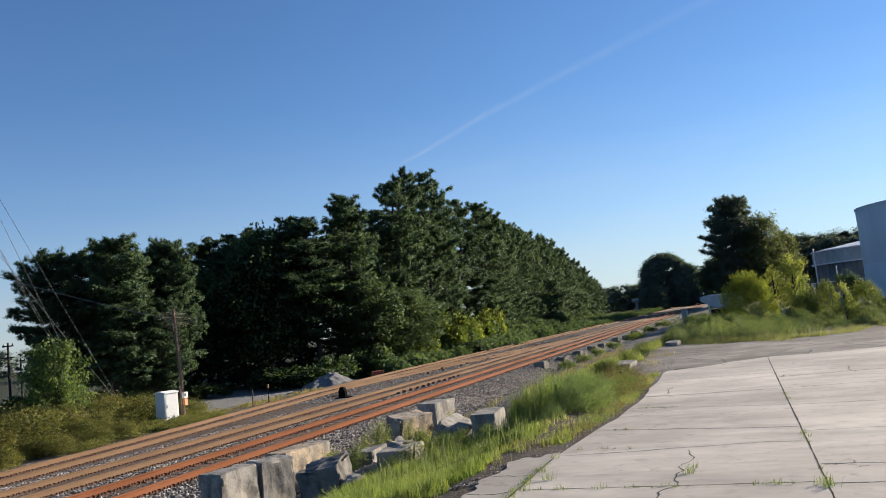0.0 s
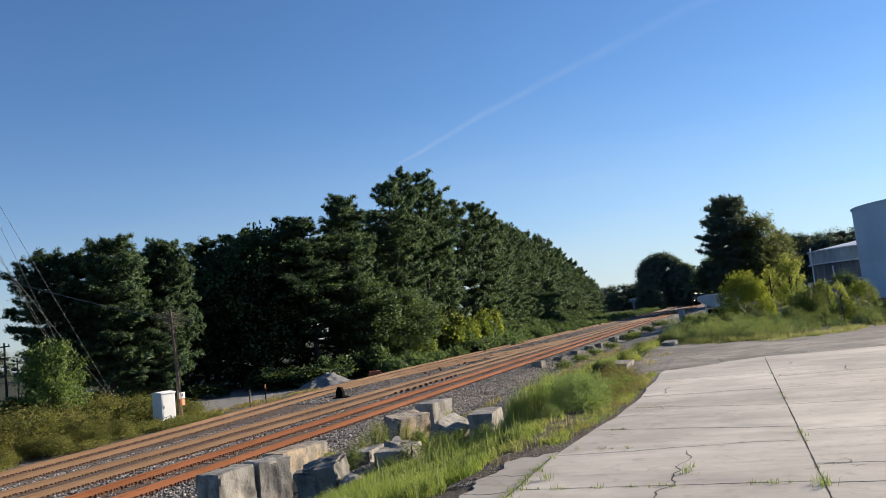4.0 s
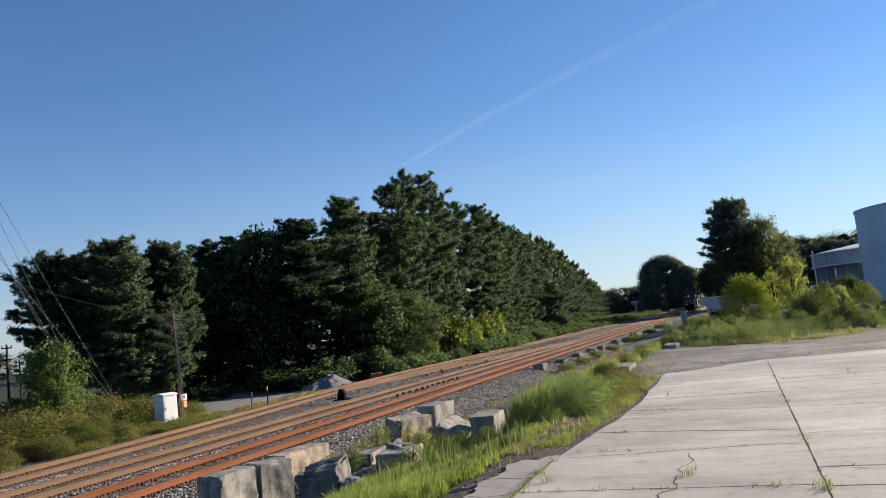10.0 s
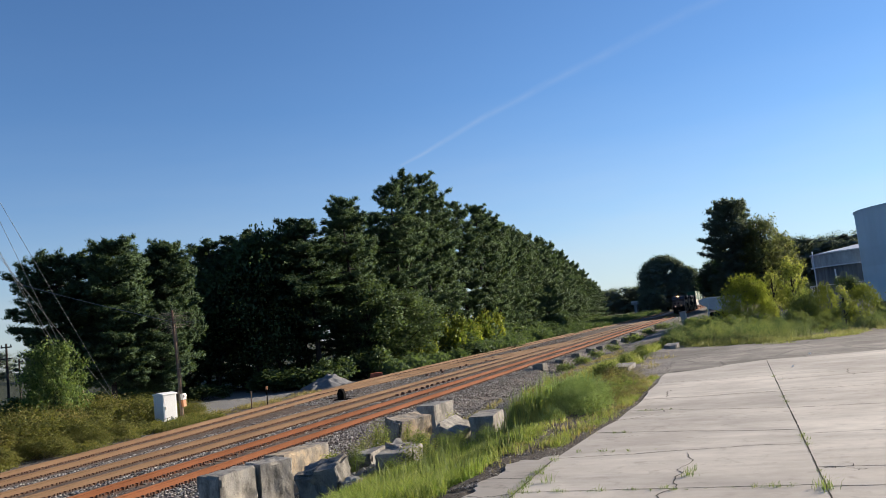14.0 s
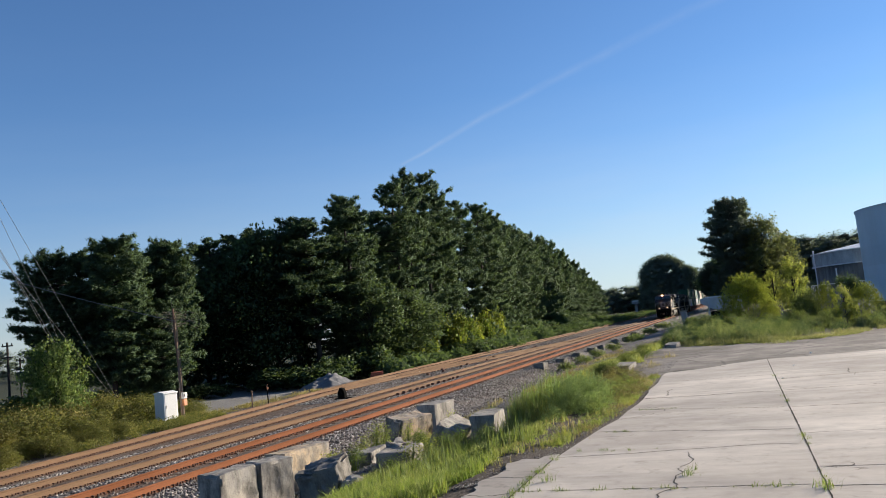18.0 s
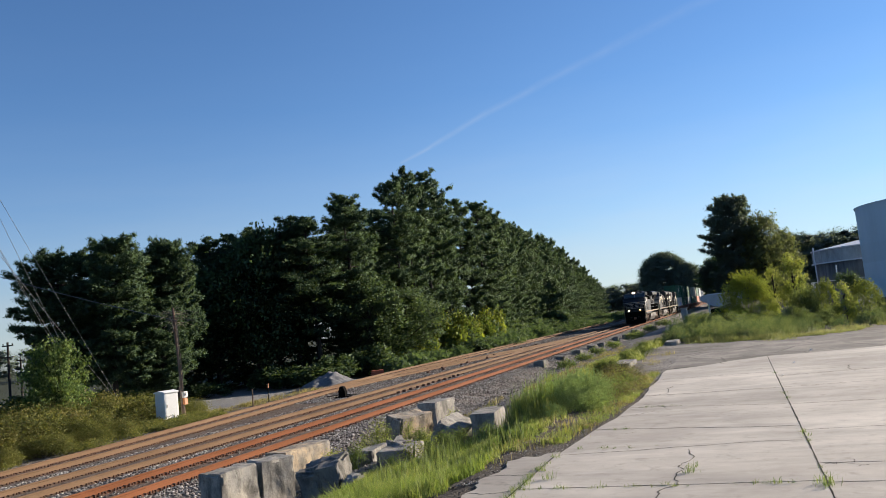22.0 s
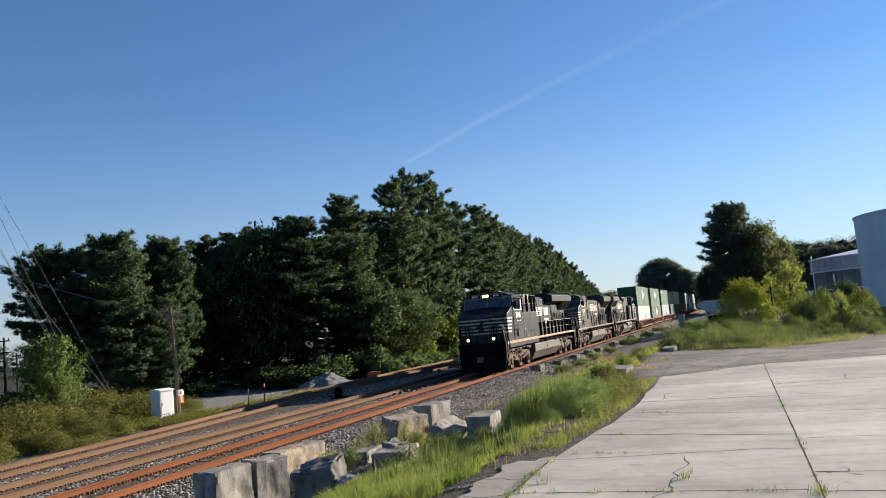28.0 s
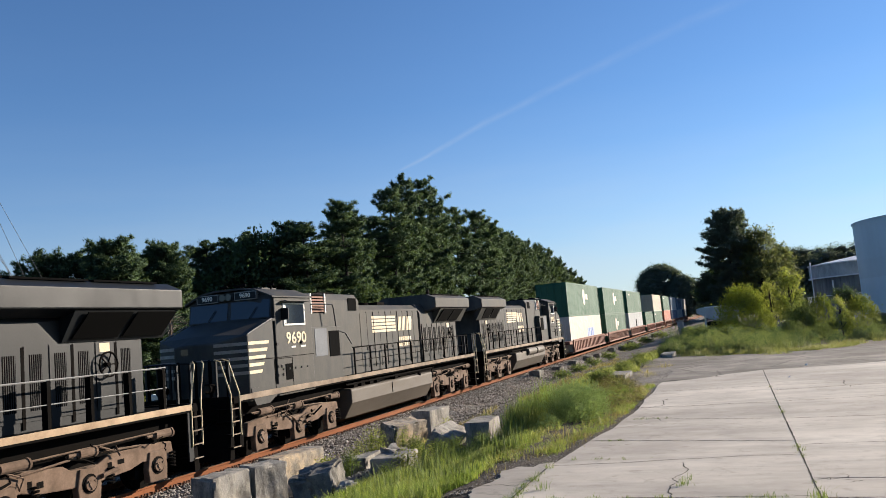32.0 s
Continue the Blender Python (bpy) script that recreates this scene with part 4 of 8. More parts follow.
def railing(parent, posts, top, low, x, stout=True):
    """A walkway railing: each stanchion is a part of its own, and the two rails are one bent tube each."""
    for y in posts:
        s = Shape()
        sx = 1 if x > 0 else -1
        s.box(min(x + sx * 0.02, x - sx * 0.13), max(x + sx * 0.02, x - sx * 0.13), y - 0.035, y + 0.05, low - 0.14, top) if stout else s.box(x - 0.025, x + 0.025, y - 0.02, y + 0.025, low - 0.14, top)
        # near-black also stands for the shade on the posts' faces
        part("stanchion", s, "under_black", parent)
    for z, r in ((top, 0.022), (low + (top - low) * 0.5, 0.014)):
        s = Shape()
        s.tube([(x, posts[0] - 0.1, z), (x, posts[-1] + 0.1, z)], r)
        part("handrail", s, "handrail_grey" if stout else "under_black", parent)


def build_truck(parent, axles, sets):
    """A three-axle truck: side frames with journal boxes, springs and cylinders, and turning wheelsets."""
    mid = axles[1]
    for sx in (-1, 1):
        x = sx * 1.13
        s = Shape()
        # one long casting: level over the axles, dipped between them
        prof = [(axles[0] - 0.62, 0.60), (axles[0] - 0.55, 0.96), (axles[0] + 0.50, 1.06), (mid - 0.62, 0.98), (mid - 0.42, 0.86), (mid + 0.30, 0.86), (mid + 0.62, 1.0), (axles[2] - 0.55, 1.06), (axles[2] + 0.55, 0.98), (axles[2] + 0.64, 0.60), (axles[2] + 0.36, 0.58), (axles[2] - 0.42, 0.66), (axles[2] - 0.80, 0.56), (mid + 0.45, 0.50), (mid - 0.45, 0.50), (axles[0] + 0.80, 0.56), (axles[0] + 0.42, 0.66), (axles[0] - 0.36, 0.58)]
        s.prism(prof, x - 0.09, x + 0.10, "x")
        frame_ob = part("truck_frame", s, "truck_dust", parent, "dusty brown cast steel truck frame", bevel=0.025)
        for y in axles:
            # pedestal with a flat face, a dark ring round the bearing and its brown cap
            b = Shape()
            b.prism([(y - 0.27, 0.16), (y + 0.30, 0.16), (y + 0.33, 0.46), (y + 0.27, 0.84), (y - 0.24, 0.84), (y - 0.31, 0.46)], x - 0.02 * sx, x + 0.15 * sx, "x")
            jb = part("journal_box", b, "truck_dust", frame_ob, bevel=0.02)
            c = Shape()
            c.tube([(x + 0.14 * sx, y, 0.52), (x + 0.165 * sx, y, 0.52)], 0.20, 18)
            part("bearing_ring", c, "under_black", frame_ob)
            c = Shape()
            c.tube([(x + 0.16 * sx, y, 0.52), (x + 0.205 * sx, y, 0.52)], 0.145, 16)
            c.tube([(x + 0.20 * sx, y, 0.52), (x + 0.225 * sx, y, 0.52)], 0.07, 10)
            for k in range(3):
                a = 0.5 + k * 2.094
                c.tube([(x + 0.20 * sx, y + 0.10 * math.cos(a), 0.52 + 0.10 * math.sin(a)), (x + 0.235 * sx, y + 0.10 * math.cos(a), 0.52 + 0.10 * math.sin(a))], 0.022, 6)
            part("axle_cap", c, "truck_dust", frame_ob)
        # dark plates on the face draw the shade of openings in the casting
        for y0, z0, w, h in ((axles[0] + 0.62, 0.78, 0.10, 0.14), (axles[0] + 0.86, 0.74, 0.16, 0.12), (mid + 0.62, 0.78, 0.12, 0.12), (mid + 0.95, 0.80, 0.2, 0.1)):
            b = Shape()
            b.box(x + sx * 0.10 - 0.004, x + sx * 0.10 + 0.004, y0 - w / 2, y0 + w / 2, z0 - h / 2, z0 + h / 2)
            part("frame_pocket", b, "under_black", frame_ob, "dark plate standing for a shaded opening in the casting")
        for y in (axles[0] + 0.72, axles[1] + 0.62, axles[2] - 0.42 + 0.95):
            c = Shape()
            for k in range(5):
                c.tube([(x + 0.12 * sx, y, 0.40 + k * 0.075), (x + 0.12 * sx, y, 0.44 + k * 0.075)], 0.085, 10)
            part("spring", c, "under_black", frame_ob)
        for ya, yb, zc in ((axles[0] - 0.10, axles[0] + 0.50, 1.20), (axles[2] - 0.10, axles[2] + 0.42, 1.20), (mid - 0.30, mid + 0.10, 1.16)):
            c = Shape()
            c.tube([(x + 0.16 * sx, ya, zc), (x + 0.16 * sx, yb, zc)], 0.10, 12)
            c.tube([(x + 0.16 * sx, yb, zc), (x + 0.16 * sx, yb + 0.05, zc)], 0.12, 12)
            c.tube([(x + 0.16 * sx, ya - 0.25, zc), (x + 0.16 * sx, ya, zc)], 0.04, 8)
            part("brake_cylinder", c, "truck_dust", frame_ob)
        rng = np.random.default_rng(int(axles[0] * 10))
        for k in range(9):
            ya = rng.uniform(axles[0] - 0.6, axles[2] + 0.3)
            c = Shape()
            p = Vector((x + sx * rng.uniform(0.1, 0.26), ya, rng.uniform(0.75, 1.35)))
            pts = [p]
            for j in range(3):
                p = p + Vector((sx * rng.uniform(-0.04, 0.04), rng.uniform(-0.1, 0.45), rng.uniform(-0.22, 0.2)))
                pts.append(p)
            c.tube(pts, rng.uniform(0.014, 0.03), 5)
            part("air_hose", c, "under_black" if k % 3 else "truck_dust", frame_ob)
        for y in (axles[0] + 0.38, axles[1] - 0.4, axles[1] + 0.38, axles[2] - 0.42):
            c = Shape()
            c.prism([(y - 0.09, 0.3), (y + 0.05, 0.26), (y + 0.1, 0.72), (y - 0.04, 0.78)], x - 0.3 * sx, x - 0.08 * sx, "x")
            part("brake_shoe", c, "under_black", frame_ob)
        c = Shape()
        c.tube([(x + 0.13 * sx, axles[0] + 0.4, 1.0), (x + 0.15 * sx, mid, 1.12), (x + 0.13 * sx, axles[2] - 0.5, 1.05)], 0.025, 6)
        c.tube([(x + 0.2 * sx, axles[0] - 0.5, 1.22), (x + 0.2 * sx, mid, 1.25), (x + 0.2 * sx, axles[2] + 0.5, 1.28)], 0.02, 6)
        c.tube([(x + 0.2 * sx, mid + 0.3, 0.62), (x + 0.2 * sx, mid + 0.75, 0.68)], 0.05, 8)
        part("brake_rigging", c, "truck_dust", frame_ob)
    for y in axles:
        w = Shape()
        for sx in (-1, 1):
            w.tube([(sx * 0.68, 0, 0), (sx * 0.80, 0, 0)], 0.53, 28)
            w.tube([(sx * 0.66, 0, 0), (sx * 0.69, 0, 0)], 0.56, 28)
            for k in range(3):
                a = k * 2.094
                w.box(sx * 0.80, sx * 0.812, -0.06, 0.06, 0.2, 0.34, lean=Matrix.Rotation(a, 4, "X"))
        w.tube([(-0.95, 0, 0), (0.95, 0, 0)], 0.09, 10)
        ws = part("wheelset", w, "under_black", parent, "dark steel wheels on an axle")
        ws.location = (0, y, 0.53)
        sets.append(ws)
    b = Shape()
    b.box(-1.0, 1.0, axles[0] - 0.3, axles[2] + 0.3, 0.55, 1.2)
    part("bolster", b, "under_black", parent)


WHEELSETS = []
DITCH = 2.02


def locomotive(number, style):
    """A six-axle diesel freight locomotive. y runs back from the front coupler; z is 0 at the rail's top."""
    new_type = style == "new"
    paint = "black_paint" if new_type else "dull_black"
    lab = "black diesel freight locomotive with white nose stripes, headlights lit" if new_type else "weathered dusty black diesel freight locomotive with cream stripes"
    loco = thing("locomotive", lab, "locomotive", "locomotives of the freight train")
    half = 1.55 if new_type else 1.50
    nose, ws, rear = (1.2, 2.45, 4.7) if new_type else (1.55, 2.85, 5.1)

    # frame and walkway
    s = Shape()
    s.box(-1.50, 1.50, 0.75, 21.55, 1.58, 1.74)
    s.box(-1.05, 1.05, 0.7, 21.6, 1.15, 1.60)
    # its near-black colour carries the shade below the walkway
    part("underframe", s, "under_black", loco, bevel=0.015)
    for sx in (-1, 1):
        s = Shape()
        s.box(sx * 1.505 - 0.012, sx * 1.505 + 0.012, 1.0, 21.3, 1.635, 1.775)
        part("sill_stripe", s, "sill_tan" if new_type else "sill_dirty", loco, "cream stripe along the frame")
    # cab
    cab = part("cab", cab_shell(nose, ws, rear, half), paint, loco, bevel=0.03)
    roof_y = ws + 0.1
    # windshield: glass set in a sloping front
    g = Shape()
    g.add([(-half + 0.05, ws + 0.0, 3.84), (half - 0.05, ws + 0.0, 3.84), (half - 0.05, ws + 0.11, 4.46), (0.9, ws + 0.11, 4.60), (-0.9, ws + 0.11, 4.60), (-half + 0.05, ws + 0.11, 4.46)], [(0, 1, 2, 3, 4, 5)])
    # the grey stands for sky reflected in the shaded surround
    part("windshield_frame", g, "handrail_grey" if new_type else paint, cab, "windshield surround, grey for the sky reflected in it")
    for x0, x1 in ((-half + 0.10, -0.06), (0.06, half - 0.10)):
        part("windshield", quad_panel([(x0, ws - 0.012, 3.87), (x1, ws - 0.012, 3.87), (x1, ws + 0.085, 4.40), (x0, ws + 0.085, 4.40)], -0.02), "cab_glass", cab, "dark windshield glass")
        s = Shape()
        xm = (x0 + x1) / 2
        s.tube([(xm, ws - 0.05, 3.86), (xm + 0.25, ws + 0.01, 4.2)], 0.012, 5)
        part("wiper", s, "black_plastic", cab)
    s = Shape()
    s.prism([(-half - 0.05, 4.43), (-0.95, 4.68), (-0.45, 4.745), (0.45, 4.745), (0.95, 4.68), (half + 0.05, 4.43), (half + 0.05, 4.47), (0.95, 4.73), (0.45, 4.80), (-0.45, 4.80), (-0.95, 4.73), (-half - 0.05, 4.47)], ws - 0.02, rear + 0.05)
    part("cab_roof", s, paint, cab, "dusty cab roof")
    # number boards and headlight over the windshield
    for x in (-0.72, 0.62):
        s = Shape()
        s.box(x - 0.36, x + 0.36, ws - 0.02, ws + 0.14, 4.46, 4.66)
        nb = part("number_board", s, "black_plastic", cab, "number board", bevel=0.01)
        s = Shape()
        s.box(x - 0.385, x + 0.385, ws - 0.008, ws + 0.12, 4.44, 4.685)
        part("board_frame", s, "shaded_white", nb, "pale frame")
        me = words("board_number", number, 0.19, "white_paint", 0.004)
        ob = part("board_number", me, "white_paint", cab)
        ob.matrix_basis = Matrix.Translation((x, ws - 0.028, 4.56))
    s = Shape()
    s.box(-0.33, 0.22, ws - 0.03, ws + 0.14, 4.46, 4.66)
    part("headlight_box", s, "black_plastic", cab)
    for x in (-0.16, 0.06):
        s = Shape()
        s.tube([(x, ws - 0.055, 4.56), (x, ws - 0.02, 4.56)], 0.105, 16)
        part("headlight", s, "lamp_glow" if new_type else "cab_glass", loco, "lit headlight" if new_type else "unlit headlight")
        if new_type:
            s = Shape()
            s.tube([(x, ws - 0.062, 4.56), (x, ws - 0.05, 4.56)], 0.036, 12)
            part("headlight_bulb", s, "lamp_core", loco)
            # added plate that keeps the bulb's light off the nose
            s = Shape()
            s.box(x - 0.12, x + 0.12, ws - 0.17, ws - 0.02, 4.455, 4.47)
            part("headlight_visor", s, "black_plastic", loco)
    # nose stripes wrap from the front to the side; the side bars end on a slant
    for k in range(5):
        z = 3.14 - 0.20 * k
        for sx in (-1, 1):
            p = Shape()
            end = nose + 1.05 - 0.10 * k
            x = sx * (half + 0.004)
            p.add([(x - sx * 0.012, nose + 0.02, z - 0.045), (x - sx * 0.002, end - 0.05, z - 0.045), (x - sx * 0.002, end, z + 0.045), (x - sx * 0.012, nose + 0.02, z + 0.045), (x - sx * 0.03, nose + 0.02, z - 0.045), (x - sx * 0.02, end - 0.05, z - 0.045), (x - sx * 0.02, end, z + 0.045), (x - sx * 0.03, nose + 0.02, z + 0.045)], [(0, 1, 2, 3), (7, 6, 5, 4), (0, 4, 5, 1), (1, 5, 6, 2), (2, 6, 7, 3), (3, 7, 4, 0)])
            part("nose_stripe", p, "white_paint" if new_type else "cream_paint", cab, "painted stripe")
            q0, q1 = Vector((sx * 0.66, nose - 0.41, z)), Vector((sx * (half - 0.03), nose - 0.012, z))
            dz = Vector((0, 0, 0.045))
            out = Vector((sx * 0.42, -0.9, 0)).normalized() * 0.008
            p = Shape()
            c = [q0 - dz + out, q1 - dz + out, q1 + dz + out, q0 + dz + out]
            p.add(c + [v - out * 2 for v in c], [(0, 1, 2, 3), (7, 6, 5, 4), (0, 4, 5, 1), (1, 5, 6, 2), (2, 6, 7, 3), (3, 7, 4, 0)])
            part("nose_stripe", p, "shaded_white", cab, "painted stripe")
    if new_type:
        # the stripes run on across the front of the nose, behind a plain dark emblem shape
        for k in range(5):
            z = 3.14 - 0.20 * k
            s = Shape()
            s.box(-0.62, 0.62, nose - 0.432, nose - 0.418, z - 0.045, z + 0.045)
            part("nose_stripe", s, "shaded_white", cab, "painted stripe")
        s = Shape()
        s.prism([(-0.16, 2.3), (0.0, 2.52), (0.08, 2.34), (0.2, 2.6), (0.1, 2.8), (0.18, 3.02), (0.0, 2.98), (-0.26, 2.72), (-0.14, 2.62)], nose - 0.45, nose - 0.436)
        part("emblem_shape", s, "black_plastic", cab)
    s = Shape()
    s.box(-0.42, -0.18, nose - 0.43, nose - 0.41, 2.95, 3.12)
    part("nose_window", s, "cab_glass", cab)
    # railing across the front walkway
    for x in (-1.3, -0.75, -0.28, 0.28, 0.75, 1.3):
        s = Shape()
        s.box(x - 0.035, x + 0.035, 0.78, 0.84, 1.74, 2.78)
        part("front_stanchion", s, "under_black", loco)
    for x0, x1 in ((-1.3, -0.28), (0.28, 1.3)):
        s = Shape()
        s.tube([(x0, 0.81, 2.76), (x1, 0.81, 2.76)], 0.022, 6)
        part("front_handrail", s, "handrail_grey", loco)
    for x in (-0.72, 0.72):
        s = Shape()
        s.tube([(x, nose - 0.25, 1.75), (x, nose - 0.38, 2.0), (x, nose - 0.38, 2.7)], 0.02)
        part("nose_grab_iron", s, "black_paint", cab)
    # sides of the cab: windows in pale frames, door, mesh vent, number
    for sx in (-1, 1):
        x = sx * (half + 0.004)
        wy0, wy1 = (ws + 0.33, rear - 0.18) if new_type else (ws + 0.62, rear - 0.48)
        s = Shape()
        for a, b, c, d in ((wy0 - 0.05, wy1 + 0.05, 3.58, 3.635), (wy0 - 0.05, wy1 + 0.05, 4.215, 4.26), (wy0 - 0.05, wy0, 3.6, 4.24), (wy1, wy1 + 0.05, 3.6, 4.24)):
            s.box(x - sx * 0.02, x + sx * 0.022, a, b, c, d)
        wf = part("side_window_frame", s, "white_paint", cab, "pale aluminium window frame", bevel=0.006)
        panes = 3 if new_type else 1
        for k in range(panes):
            a = wy0 + (wy1 - wy0) * k / panes + 0.03
            b = wy0 + (wy1 - wy0) * (k + 1) / panes - 0.03
            s = Shape()
            s.box(x - sx * 0.012, x + sx * 0.006, a, b, 3.65, 4.2)
            part("window_pane", s, "cab_glass", cab)
            if k == panes - 1 or not new_type:
                s = Shape()
                s.box(x, x + sx * 0.018, b - 0.16 if new_type else a, b if new_type else a + 0.07, 3.65, 4.2)
                part("window_post", s, "white_paint", cab)
        s = Shape()
        s.prism([(wy0 - 0.15, 4.30), (wy1 + 0.15, 4.30), (wy1 + 0.15, 4.33), (wy0 - 0.15, 4.33)], x, x + sx * 0.22, "x")
        part("sun_visor", s, paint, cab)
        s = Shape()
        s.box(x, x + sx * 0.25, wy0 - 0.16, wy0 - 0.12, 3.75, 4.1)
        part("mirror", s, "black_plastic", cab)
        text_on_side(cab, number, 0.46, "white_paint" if new_type else "cream_paint", sx * (half + 0.012), (ws + rear) / 2 + 0.12, 3.27 if new_type else 3.19)
        for a, b in ((0.95, 1.18), (1.5, 1.78)):
            s = Shape()
            s.box(x - sx * 0.01, x + sx * 0.006, ws + a, ws + b, 2.91, 2.96)
            part("small_lettering", s, "white_paint", cab, "small unreadable lettering")
        # lower body under the cab, down over the frame
        s = Shape()
        s.box(x - sx * 0.3, x, nose + 0.05, rear, 1.62 if not new_type else 1.40, 1.9)
        s.prism([(nose + 0.25, 1.42), (ws - 0.4, 1.42), (ws + 0.1, 1.66), (nose + 0.1, 1.66)], x - sx * 0.28, x - sx * 0.002, "x")
        part("cab_skirt", s, paint, cab)
        s = Shape()
        for a, b, c, d in ((ws - 0.05, ws + 0.95, 2.62, 2.635), (ws - 0.05, ws - 0.03, 1.75, 2.63), (ws + 0.93, ws + 0.95, 1.75, 2.63), (nose + 0.3, rear, 2.66, 2.675)):
            s.box(x - sx * 0.005, x + sx * 0.007, a, b, c, d)
        part("door_seam", s, "under_black", cab)
        s = Shape()
        s.box(x - sx * 0.005, x + sx * 0.012, ws + 0.55, ws + 0.98 if new_type else ws + 0.9, 1.98, 2.45)
        part("vent_screen", s, "screen_black", cab, "black mesh vent")
        for yy, zz in ((ws + 0.15, 2.4), (ws + 0.35, 2.4), (ws + 0.15, 2.15), (ws + 0.4, 2.15)):
            s = Shape()
            s.box(x, x + sx * 0.02, yy - 0.03, yy + 0.03, zz - 0.04, zz + 0.04)
            part("latch", s, "black_plastic", cab)
        for yy in (ws + 0.1, ws + 1.5):
            s = Shape()
            s.tube([(x, yy, 3.05), (x + sx * 0.06, yy, 3.05)], 0.05, 8)
            part("marker_lamp", s, "black_plastic", cab)
        s = Shape()
        s.box(x - sx * 0.01, x + sx * 0.008, nose + 0.05, rear, 1.63, 1.79)
        part("sill_stripe", s, "sill_tan" if new_type else "sill_dirty", cab, "cream stripe along the frame")
    if not new_type:
        for sx in (-1, 1):
            x = sx * (half + 0.006)
            for yy in (ws + 0.42, ws + 0.75, ws + 1.1, ws + 1.45, ws + 1.8):
                f = Shape()
                f.tube([(x, yy, 2.30), (x + sx * 0.02, yy, 2.30)], 0.035, 8)
                part("latch", f, "black_plastic", cab)
    # dark pane edges: pale lines run along the nose and the top of the cab
    for sx in (-1, 1):
        f = Shape()
        f.tube([(sx * (half - 0.02), nose + 0.02, 3.40), (sx * half, ws - 0.03, 3.82)], 0.018, 6)
        part("nose_edge", f, "handrail_grey", cab, "pale line along the edge of the nose")
    # rear equipment compartment, then the engine hood
    if new_type:
        for sx in (-1, 1):
            x = sx * 1.53
            s = Shape()
            s.box(min(x, x - sx * 0.5), max(x, x - sx * 0.5), rear + 0.01, 8.65, 1.40, 3.44)
            comp = part("side_compartment", s, paint, loco, "flat black equipment compartment", bevel=0.02)
            s = Shape()
            # shallow diamond creases pressed into the sheet
            for y0, w in ((6.15, 0.9), (7.45, 0.9)):
                s.add([(x, y0 - w, 3.36), (x, y0 + w, 3.36), (x, y0, 2.35), (x + sx * 0.006, y0, 2.98)], [(0, 1, 3), (1, 2, 3), (2, 0, 3)])
            part("creased_sheet", s, paint, comp)
            s = Shape()
            for a, b, c, d in ((5.3, 8.6, 2.20, 2.215), (5.3, 5.315, 1.7, 2.2), (6.6, 6.615, 1.7, 2.2), (7.6, 7.615, 1.7, 2.2), (4.95, 4.965, 1.7, 3.4)):
                s.box(x - sx * 0.005, x + sx * 0.008, a, b, c, d)
            part("panel_seam", s, "under_black", comp)
            s = Shape()
            s.box(x - sx * 0.01, x + sx * 0.008, rear + 0.02, 8.62, 1.63, 1.79)
            part("sill_stripe", s, "sill_tan", comp, "cream stripe along the frame")
            for yy, zz in ((5.2, 2.4), (5.95, 1.93), (6.95, 1.93), (7.9, 1.93)):
                s = Shape()
                s.box(x - sx * 0.005, x + sx * 0.009, yy - 0.06, yy + 0.06, zz - 0.045, zz + 0.045)
                part("warning_label", s, "sill_tan", comp)
    s = Shape()
    hw = 1.02 if new_type else 0.98
    s.prism([(-hw, 1.74), (-hw, 4.42), (-hw + 0.18, 4.66), (hw - 0.18, 4.66), (hw, 4.42), (hw, 1.74)], rear, 9.6)
    part("equipment_hood", s, paint, loco, bevel=0.02)
    s = Shape()
    top = 4.50 if new_type else 4.28
    ew = 0.92 if new_type else 0.9
    s.prism([(-ew, 1.74), (-ew, top - 0.2), (-ew + 0.25, top), (ew - 0.25, top), (ew, top - 0.2), (ew, 1.74)], 9.6, 15.6)
    hood = part("engine_hood", s, paint, loco, "dark engine hood with tall access doors", bevel=0.02)
    s = Shape()
    s.prism([(-0.98, 1.74), (-0.98, 3.9), (-0.75, 4.3), (0.75, 4.3), (0.98, 3.9), (0.98, 1.74)], 15.6, 20.3)
    rad = part("radiator_hood", s, paint, loco, bevel=0.02)
    # radiator wing that overhangs the walkway
    y0, y1 = (14.0, 21.2) if new_type else (16.4, 21.2)
    s = Shape()
    s.prism([(-1.5, 4.12), (-1.5, 4.56), (-1.1, 4.74), (1.1, 4.74), (1.5, 4.56), (1.5, 4.12), (1.1, 3.98), (-1.1, 3.98)], y0, y1)
    part("radiator_wing", s, paint, loco, "overhanging radiator housing", bevel=0.025)
    for k in range(3):
        s = Shape()
        a = y0 + 0.4 + k * (y1 - y0 - 0.8) / 3
        s.box(-1.2, 1.2, a, a + (y1 - y0 - 0.8) / 3 - 0.15, 4.73, 4.775)
        part("radiator_grille", s, "screen_black", loco)
    for sx in (-1, 1):
        for k in range(2):
            ya = y1 - 4.1 + k * 1.45 + (1.0 if new_type else 0.3)
            c = [(sx * 1.07, ya, 3.52), (sx * 1.07, ya + 1.3, 3.52), (sx * 1.46, ya + 1.42, 4.05), (sx * 1.46, ya + 0.12, 4.05)]
            part("radiator_screen", quad_panel(c, 0.03), "screen_black", loco, "sloping black intake screen")
        s = Shape()
        s.prism([(sx * 0.95, 3.45), (sx * 1.02, 3.45), (sx * 1.42, 4.08), (sx * 1.0, 4.08)], y1 - 4.2 + (1.0 if new_type else 0.3) - 0.1, y1 - 0.2)
        part("screen_cheek", s, paint, loco)
